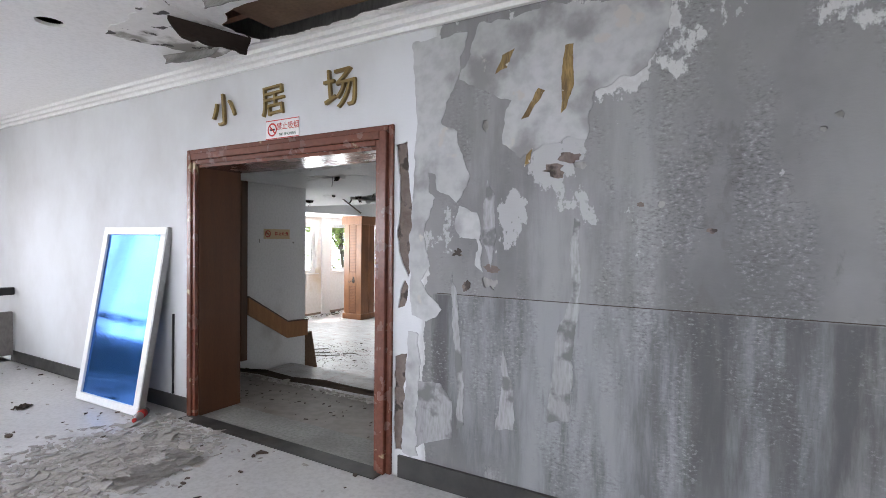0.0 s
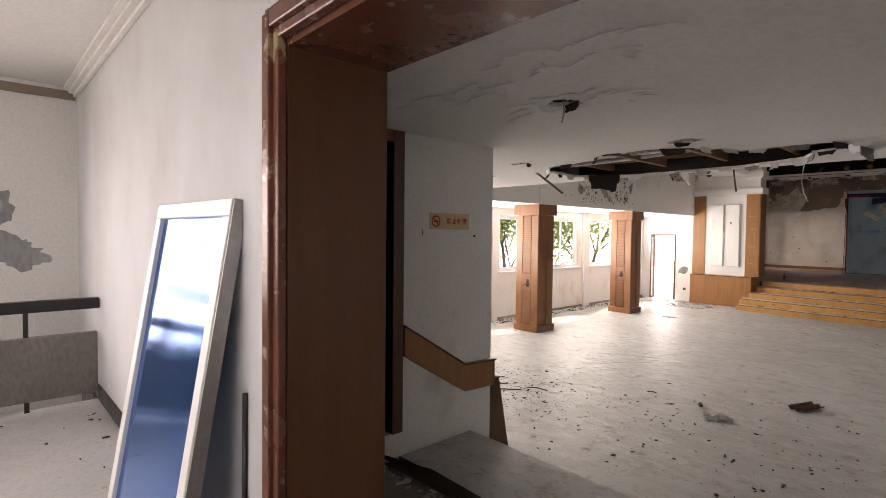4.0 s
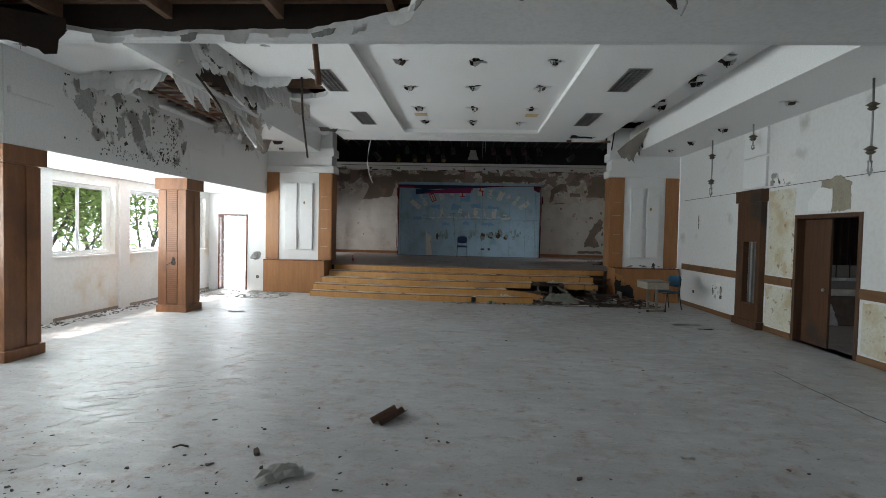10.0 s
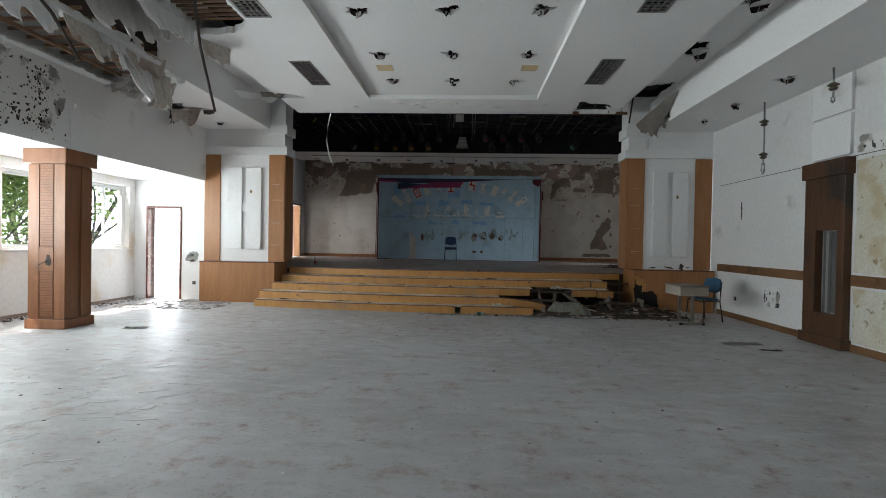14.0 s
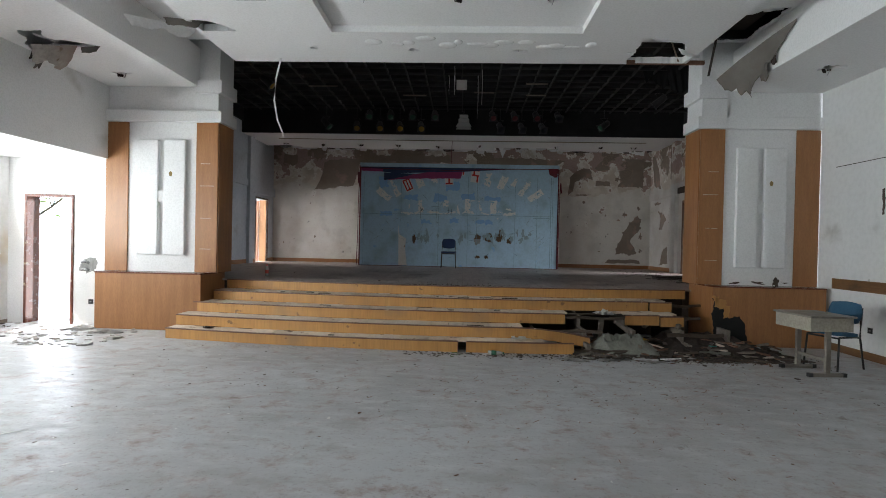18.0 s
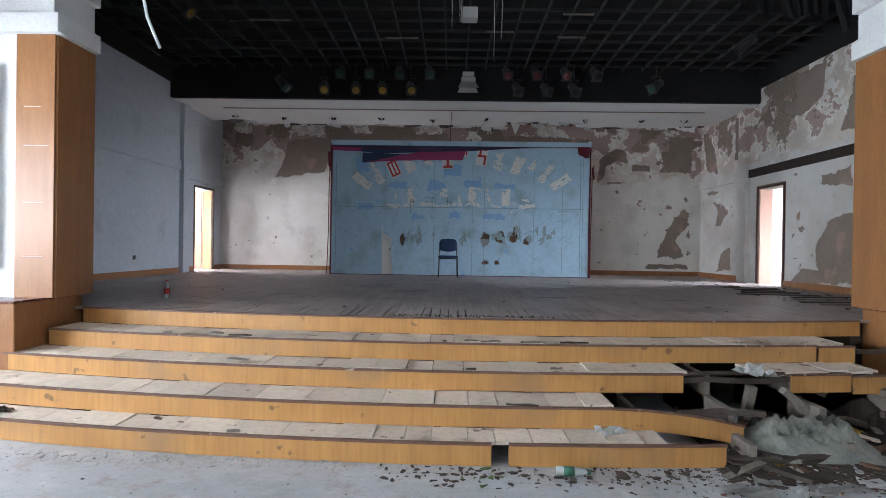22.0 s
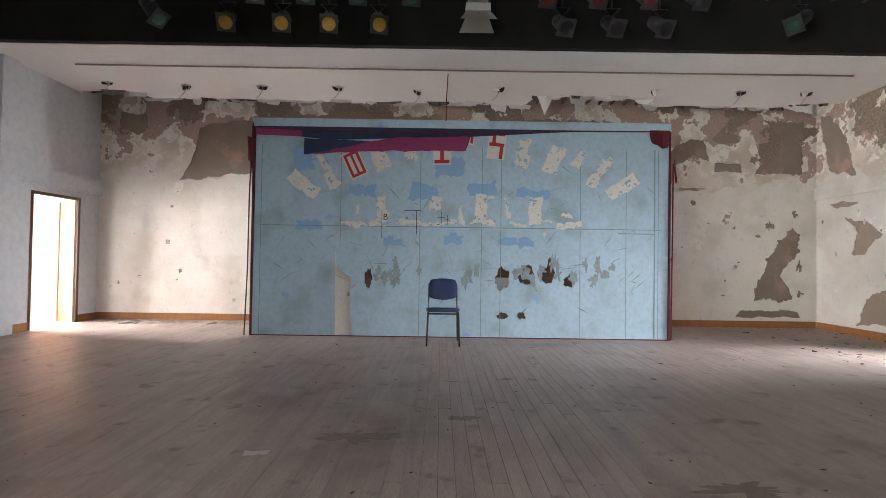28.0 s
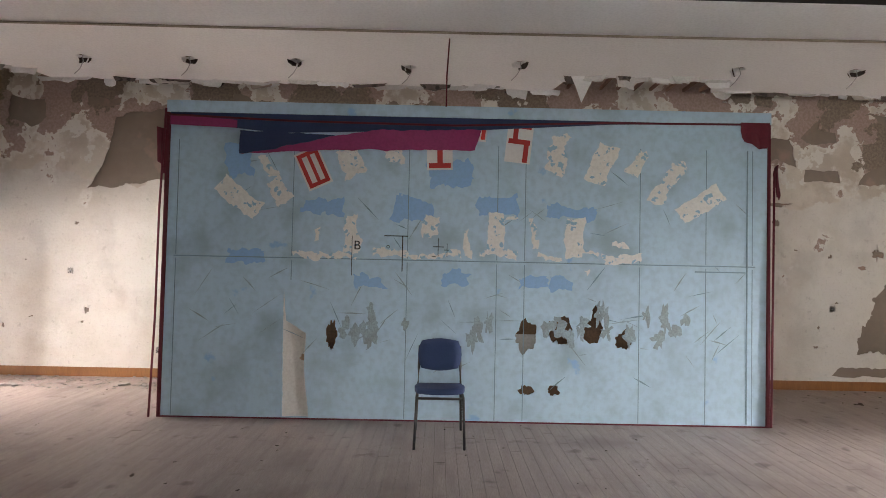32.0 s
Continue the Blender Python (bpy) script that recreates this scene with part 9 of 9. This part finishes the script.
litter("aisle_rubble", 260, (-9.9, -7.2, 16.2, 17.9), 0.05, M["flake"], "plaster rubble by the aisle door", 45, 0, "debris", 0.4)
litter("fleck_by_stairs", 150, (-6.4, 2.5, 14.3, 16.6), 0.015, M["dirt"], "dark crumbs before the stage stairs", 46)
litter("stage_crumbs", 300, (-8.4, 3.9, 18.4, 26.6), 0.014, M["dirt"], "dark crumbs on the stage boards", 47, STAGE_Z)
litter("stage_plaster", 260, (-8.5, -5.4, 26.0, 26.66), 0.03, M["flake"], "plaster crumbs at the stage back wall", 48, STAGE_Z, "debris", 0.5)
litter("stage_rot", 260, (2.2, 4.1, 18.8, 26.6), 0.03, M["dirt"], "black rotten scraps on the stage side", 49, STAGE_Z, "debris", 0.35)
litter("stage_lip_crumbs", 260, (-3.1, -1.4, 18.05, 18.2), 0.012, M["dirt"], "crumbs along the broken stage lip", 50, STAGE_Z, "debris", 0.8)
sheet("floor_paper", -3.6, 20.6, STAGE_Z, 0.14, 0.07, 10, 51, M["paper"], "small white paper scrap on the stage", "litter", 0.01)
for i, (x, y, w, h) in enumerate(((-3.1, 20.9, 0.22, 0.1), (-1.0, 20.2, 0.2, 0.07), (-2.4, 21.3, 0.08, 0.06), (0.6, 20.1, 0.25, 0.05))):
    struct(plate("floor_stain", blob(x, y, w, h, 640 + i, 26, 1.0), [], on_z(STAGE_Z + 0.0005), 0.0012, M["plank_stain"]), "dark worn stain on the stage boards", "floor stain")

# ---- lobby things ----
rail = thing("balustrade", -6.25, 0.2, LOBBY_Z, "black iron railing over a stained concrete panel", "railing")
box("handrail", -6.29, -6.21, -4.9, 0.975, 1.585, 1.67, M["blackiron"], rail, "", 0.008)
box("rail_panel", -6.28, -6.22, -4.9, 0.96, 0.92, 1.4, M["concrete"], rail, "stained concrete parapet panel", 0.004)
for y in (0.52, -0.33, -1.2, -2.05, -2.9, -3.75):
    for z0, z1 in ((LOBBY_Z, 0.92), (1.4, 1.585)):
        box("post", -6.265, -6.235, y - 0.015, y + 0.015, z0, z1, M["blackiron"], rail)

wn = new("leaning_window")
tagged(wn, "blue-filmed window in a white frame leaning on the lobby wall", "window")
W, Hh, f = 0.9, 1.5, 0.065
boxes("frame", [(0, W, -0.025, 0.025, 0, f), (0, W, -0.025, 0.025, Hh - f, Hh), (0, f, -0.025, 0.025, f, Hh - f), (W - f, W, -0.025, 0.025, f, Hh - f)], M["upvc"], wn, "white aluminium frame", 0.004)
box("glass", f, W - f, -0.006, 0.004, f, Hh - f, M["bluefilm"], wn, "blue reflective film")
box("back_edge", W, W + 0.012, -0.02, 0.03, 0, Hh, M["steel"], wn, "bare metal edge")
wn.matrix_basis = pose(-4.19, 0.7, LOBBY_Z + 0.006, -9.4, 0.0, 1.6)


def no_smoking(x, y, z, w, h, m, ground, caption):
    t = new("no_smoking_sign")
    tagged(t, caption, "sign", "no-smoking signs")
    t.matrix_basis = Matrix.Identity(4)
    box("plate", -w / 2, w / 2, -0.004, 0, -h / 2, h / 2, M[ground], t, "", 0.001)
    for s in (-1, 1):
        box("border", -w / 2, w / 2, -0.005, -0.004, s * h / 2 - (0.006 if s > 0 else 0), s * h / 2 + (0.006 if s < 0 else 0), M["red" if ground == "signwhite" else "cream"], t)
    bm = bmesh.new()
    r0, r1, cx = h * 0.36, h * 0.27, -w / 2 + h * 0.5
    for k in range(24):
        a, b = 6.2832 * k / 24, 6.2832 * (k + 1) / 24
        bm.faces.new([bm.verts.new((cx + r * math.cos(q), -0.0062, r * math.sin(q))) for r, q in ((r1, a), (r0, a), (r0, b), (r1, b))])
    part("prohibition_ring", bm, M["red"], t)
    bar = box("prohibition_bar", -r1, r1, -0.0066, -0.0056, -h * 0.04, h * 0.04, M["red"], t)
    bar.matrix_basis = pose(cx, 0, 0, 0, 45, 0)
    box("cigarette", cx - r1 * 0.7, cx + r1 * 0.7, -0.0054, -0.0044, -h * 0.05, h * 0.05, M["blackiron"], t)
    lettering("letters", "禁止吸烟" if ground == "signwhite" else "禁 止 吸 烟", h * (0.42 if ground == "signwhite" else 0.36), pose(w * 0.17, -0.006, h * (0.1 if ground == "signwhite" else 0.0), 90, 0, 0), M["red"], t, 0.0006, "", 0.0 if ground == "signwhite" else 0.0017)
    if ground == "signwhite":
        lettering("small_letters", "NO SMOKING", h * 0.2, pose(w * 0.17, -0.006, -h * 0.3, 90, 0, 0), M["green"], t, 0.0006)
    t.matrix_basis = m
    return t


struct(plate("nail_hole", blob(3.103, 2.189, 0.012, 0.008, 170, 12, 0.5), [], on_x(-4.15, 1), 0.002, M["dark"]), "small dark nail hole in the entry wall", "wall patch")
struct(plate("scratch", blob(2.577, 2.211, 0.008, 0.022, 171, 12, 0.5), [], on_x(-4.15, 1), 0.002, M["cement"]), "small grey scratch in the entry wall", "wall patch")
no_smoking(0, 0, 0, 0.32, 0.13, pose(-2.0, 0.979, 3.0, 0, 0, 0), "signwhite", "white no-smoking sign with red letters above the door")
no_smoking(0, 0, 0, 0.4, 0.118, pose(-4.149, 2.838, 2.295, 0, 0, 90), "cream", "yellowed no-smoking sign with red letters on the entry wall")
for i, (ch, x, z, s) in enumerate((("小", -2.6, 3.18, 0.22), ("居", -2.07, 3.185, 0.2), ("场", -1.46, 3.18, 0.24))):
    t = thing("wall_letter", x, 0.97, z, "tarnished gold raised wall character above the hall door", "letter", "gold wall characters")
    lettering("character", ch, s * 1.15, pose(x, 0.962, z, 90, 0, 0) @ Matrix.Shear("XY", 4, (0.18, 0)), M["gold"], t, 0.012)
gh = struct(new("glue_marks"), "brown glue marks left by fallen wall characters", "wall mark")
for i, pts in enumerate(([(-0.41, 3.13), (-0.36, 3.22), (-0.3, 3.24), (-0.34, 3.15)], [(-0.06, 2.88), (-0.03, 2.9), (0.01, 3.02), (0.02, 3.2), (-0.03, 3.2), (-0.05, 3.0)], [(-0.26, 2.87), (-0.22, 2.88), (-0.13, 3.0), (-0.17, 3.02)], [(-0.23, 2.63), (-0.2, 2.65), (-0.19, 2.71), (-0.22, 2.68)])):
    plate("glue", rag(pts, 0.05, 0.01, 660 + i), [], on_y(0.976), 0.002, M["glue"], gh)
tagged(rod("wall_conduit", [(-3.25, 0.97, LOBBY_Z + 0.13), (-3.25, 0.968, 1.2), (-3.245, 0.97, 1.62)], 0.01, M["blackiron"]), "thin dark conduit up the lobby wall beside the door", "conduit")
lcd = thing("torn_lobby_ceiling", -1.2, 0.5, 3.54, "torn lobby ceiling with peeled grey sheets and dark battens", "ceiling damage")
for i, ((x, y), al, l, d, m_) in enumerate((((-2.1, 0.5), (0.3, 1, 0), 0.5, 0.2, "void"), ((-2.6, 0.7), (1, 0.2, 0), 0.5, 0.12, "cement"), ((-1.5, 0.3), (1, 0.1, 0), 0.7, 0.1, "cement"), ((-0.6, 0.82), (1, 0, 0), 0.9, 0.06, "ceil"))):
    flap("torn_sheet", (x, y, 3.545), al, l, d, 670 + i, M[m_], lcd, 0.8)
for y in (0.3, 0.6):
    box("batten", -2.3, 0.6, y, y + 0.05, 3.62, 3.7, M["timber"], lcd)
box("torn_board", -1.9, -1.0, 0.25, 0.8, 3.6, 3.61, M["card"], lcd, "brown board above the hole")
plate("peeled_skin", rag([(-2.75, 0.25), (-2.05, 0.1), (-2.0, 0.75), (-2.6, 0.85)], 0.1, 0.03, 680), [], on_z(3.54, -1), 0.004, M["mould"], lcd, "grey peeled paint")
litter("lobby_flakes", 2600, (-5.9, 0.5, -3.0, 0.9), 0.032, M["flake"], "fallen paint flakes heaped on the lobby floor", 52, LOBBY_Z, "debris", 0.3, (-2.72, 0.22, 0.24, 0.3))
litter("lobby_chips", 420, (-6.1, 2.0, -3.5, 0.93), 0.022, M["flake"], "paint chips over the lobby floor", 53, LOBBY_Z, "debris", 0.3)
litter("lobby_dark", 260, (-6.1, 1.0, -3.0, 0.93), 0.02, M["dirt"], "dark chips over the lobby floor", 54, LOBBY_Z, "debris", 0.5)
for i, (x, y, w, h, m_, lb) in enumerate(((-2.3, 0.24, 0.3, 0.5, "flake", "large fallen paint sheet on the lobby floor"), (-4.95, -0.03, 0.5, 0.22, "flake", "curled plaster sheet on the lobby floor"), (-3.65, -0.48, 0.4, 0.3, "cement", "square grey tile on the lobby floor"), (-3.1, 0.78, 0.2, 0.13, "paper", "white paper on the lobby floor"), (-5.3, -0.5, 0.28, 0.12, "dirt", "dark crumpled scrap on the lobby floor"), (-4.3, 0.35, 0.14, 0.1, "dirt", "dark lump on the lobby floor"))):
    sheet("floor_scrap", x, y, LOBBY_Z, w, h, 25 * i, 690 + i, M[m_], lb, "scrap", 0.025)
litter("landing_grit", 260, (-4.1, 0.9, 1.35, 2.04), 0.016, M["dirt"], "grit on the entrance landing", 55, LOBBY_Z - 0.006, "debris")
mat_ = sheet("rolled_mat", -2.9, 2.12, LOBBY_Z - 0.006, 1.9, 0.14, 3, 700, M["dirt"], "dark curled floor strip along the landing edge", "mat", 0.05)
litter("landing_edge_grit", 400, (-3.9, 0.2, 1.95, 2.05), 0.025, M["flake"], "pale crumbs along the landing edge", 56, LOBBY_Z - 0.006, "debris", 0.5)


struct(plate("mould_streak", rag([(16.66, 2.05), (16.7, 2.04), (16.72, 2.4), (16.67, 2.42)], 0.04, 0.015, 900), [], on_x(XR, -1), 0.002, M["dirt"]), "black mould streak on the side wall", "wall patch")
# ---- side room behind the open brown door ----
counter = thing("side_room_counter", 6.1, 14.6, 0, "long pale counter with a dark base in the side room", "counter")
box("base", 4.1, 8.1, 14.5, 14.99, 0.0, 0.66, M["dirt"], counter, "dark base", 0.004)
box("worktop", 4.06, 8.15, 14.42, 14.99, 0.66, 0.74, M["damp"], counter, "pale grey worktop", 0.006)
box("lip", 4.06, 8.15, 14.39, 14.417, 0.7, 0.8, M["beige"], counter)
box("shelf", 4.06, 8.15, 14.8, 14.99, 0.95, 1.02, M["damp"], counter, "pale grey shelf board", 0.005)
for i in range(14):
    rod("bar", [(4.2 + 0.29 * i, 14.86, 1.02), (4.2 + 0.29 * i, 14.86, 1.45)], 0.012, M["blackiron"], counter, "dark iron bar")
for i, (x, y, w, h, tilt, mt) in enumerate(((4.75, 13.3, 0.45, 0.55, 24, "beige"), (4.95, 12.9, 0.5, 0.4, 32, "greytimber"), (5.3, 13.5, 0.6, 0.5, 22, "cement"))):
    b = plate("broken_board", rag(rect(-w / 2, w / 2, 0, h), 0.1, 0.02, 860 + i), [], on_y(0), 0.02, M[mt])
    y = 14.47 - h * math.sin(radians(tilt))
    b.matrix_basis = pose(x, y, 0.012, -tilt, 0, 0)
    tagged(b, "broken dusty board leaning among rubble in the side room", "board", "side room rubble")


# ---- trees outside ----
def tree(x, y, base, height, crown, seed, leaf, n_leaf, label):
    rr = random.Random(seed)
    t = new("tree")
    t.matrix_basis = Matrix.Translation((x, y, base))
    tagged(t, label, "tree", "trees outside the windows")
    wood = bmesh.new()
    tips = []

    def limb(p, d, length, r, depth):
        q = p
        segs = 4
        for s in range(segs):
            d = (d + Vector((rr.uniform(-0.25, 0.25), rr.uniform(-0.25, 0.25), rr.uniform(-0.08, 0.16)))).normalized()
            q2 = q + d * (length / segs)
            r2 = r * (1 - 0.18)
            side = d.cross(Vector((0.3, 0.2, 1))).normalized()
            up = side.cross(d)
            a = [wood.verts.new(q + (side * math.cos(k * 1.2566) + up * math.sin(k * 1.2566)) * r) for k in range(5)]
            b = [wood.verts.new(q2 + (side * math.cos(k * 1.2566) + up * math.sin(k * 1.2566)) * r2) for k in range(5)]
            for k in range(5):
                wood.faces.new((a[k], a[(k + 1) % 5], b[(k + 1) % 5], b[k]))
            q, r = q2, r2
            if depth < 3 and s > 0:
                for _ in range(2 if depth else 3):
                    nd = (d + Vector((rr.uniform(-1, 1), rr.uniform(-1, 1), rr.uniform(-0.3, 0.5)))).normalized()
                    limb(q, nd, length * rr.uniform(0.45, 0.7), r * 0.55, depth + 1)
            if depth >= 2:
                tips.append(q.copy())
    limb(Vector((x, y, base)), Vector((0, 0, 1)), height, 0.15, 0)
    part("trunk", wood, M["bark"], t)
    verts, faces = [], []
    for _ in range(n_leaf):
        c = rr.choice(tips) + Vector((rr.gauss(0, crown), rr.gauss(0, crown), rr.gauss(0, crown * 0.7)))
        s = rr.uniform(0.06, 0.14) * (0.55 if leaf == M["leaf_dry"] else 1.0)
        u = Vector((rr.uniform(-1, 1), rr.uniform(-1, 1), rr.uniform(-0.6, 0.6))).normalized()
        v = u.cross(Vector((rr.uniform(-1, 1), rr.uniform(-1, 1), rr.uniform(-1, 1)))).normalized()
        i0 = len(verts)
        verts += [tuple(c - u * s), tuple(c + v * s * 0.4), tuple(c + u * s), tuple(c - v * s * 0.4)]
        faces.append((i0, i0 + 1, i0 + 2, i0 + 3))
    me = bpy.data.meshes.new("crown")
    me.from_pydata(verts, [], faces)
    me.materials.append(leaf)
    cr = new("crown", me)
    cr.parent = t
    cr.matrix_parent_inverse = t.matrix_basis.inverted()
    return t


for i, (x, y, h) in enumerate(((-16.5, 8.0, 6.4), (-17.0, 13.5, 6.6), (-17.5, 19.5, 6.8), (-15.8, 4.8, 6.0), (-16.0, 10.8, 6.2), (-14.6, 16.4, 6.0), (-15.6, 23.0, 6.6), (-18.6, 25.5, 7.2))):
    tree(x, y, -3.5, h, 0.5, 800 + i, M["leaf"], 15000, "leafy green tree close outside the hall windows")
tree(-14.0, 1.6, -3.5, 4.6, 0.35, 820, M["leaf_dry"], 9000, "tree with dry yellow leaves outside the lobby window")
tree(-11.8, -5.0, -3.5, 4.8, 0.4, 821, M["leaf_dry"], 2000, "tree with dry yellow leaves outside the lobby window")
tree(-3.0, -12.0, -3.5, 5.6, 0.4, 822, M["leaf"], 2200, "leafy green tree outside the lobby windows")
tree(2.5, -13.0, -3.5, 5.4, 0.4, 823, M["leaf"], 2000, "leafy green tree outside the lobby windows")
bk = struct(boxes("backdrop_sky", [(-60.2, -60, -80, 90, -3.4, 45), (-80, 60, -60.2, -60, -3.4, 45), (60, 60.2, -20, 60, -3.4, 40), (-60, 60, 75, 75.2, -3.4, 40)], M["haze"]), "bright hazy sky far beyond the windows", "backdrop")

# ---- stage boards, the nearest as single planks ----
PITCH = 0.092
rest = bmesh.new()
count = 0
rr = random.Random(77)
shared = {}


def plank_mesh(length, w):
    key = (round(length, 2), round(w, 3))
    if key not in shared:
        me = bpy.data.meshes.new("plank")
        h = 0.028
        v = [(x, y, z) for z in (-h, 0) for x, y in ((-w / 2, 0), (w / 2, 0), (w / 2, length), (-w / 2, length))]
        me.from_pydata(v, [], [(0, 3, 2, 1), (4, 5, 6, 7), (0, 1, 5, 4), (1, 2, 6, 5), (2, 3, 7, 6), (3, 0, 4, 7)])
        me.materials.append(M["plank"])
        shared[key] = me
    return shared[key]


stage_top = struct(new("floor_stage"), "worn grey-brown stage boards with open joints near the lip", "floor")
stage_top.matrix_basis = Matrix.Translation((CX, 18.1, STAGE_Z))
n_cols = int((SXR - SXL) / PITCH)
for i in range(n_cols):
    x = SXL + PITCH * (i + 0.5) + 0.02
    y_front = bow(4, max(min(x, 1.78), -6.3)) + 0.02
    rows = [y_front, y_front + rr.uniform(0.35, 0.95), 19.9 + rr.choice((0, 0, 0.35)), 21.9 + rr.uniform(-0.5, 0.5), 24.4 + rr.uniform(-0.5, 0.5), SY - 0.02]
    for j in range(5):
        near = j == 0
        gap_w = rr.choice((0.005, 0.01, 0.018, 0.028)) if near and abs(x - CX) < 3.4 else 0.0025
        short = rr.uniform(0, 0.05) if near and -3.0 < x < -1.4 else 0
        length = round(rows[j + 1] - rows[j] - 0.003 - short, 2)
        length = min(length, rows[j + 1] - rows[j] - 0.002)
        if j < 3 and -5.2 < x < 0.75 and count < 290:
            ob = new("plank", plank_mesh(length, PITCH - gap_w))
            ob.parent = stage_top
            ob.matrix_basis = Matrix.Translation((x - CX, rows[j] + short - 18.1, rr.uniform(-0.002, 0.0)))
            count += 1
        else:
            bm_box(rest, x - (PITCH - gap_w) / 2, x + (PITCH - gap_w) / 2, rows[j] + short, rows[j + 1] - 0.003, STAGE_Z - 0.028, STAGE_Z - rr.uniform(0, 0.0015))
ob = part("plank_rest", rest, M["plank_far"], stage_top)
tagged(ob, "far stage boards", kind="stuff")
struct(part("stage_bearers", curved_board(4, -6.28, 1.76, STAGE_Z - 0.12, STAGE_Z - 0.03, 0.5, 0.03), M["dark"]), "bearers under the stage lip, coloured dark for the shade there", "floor")
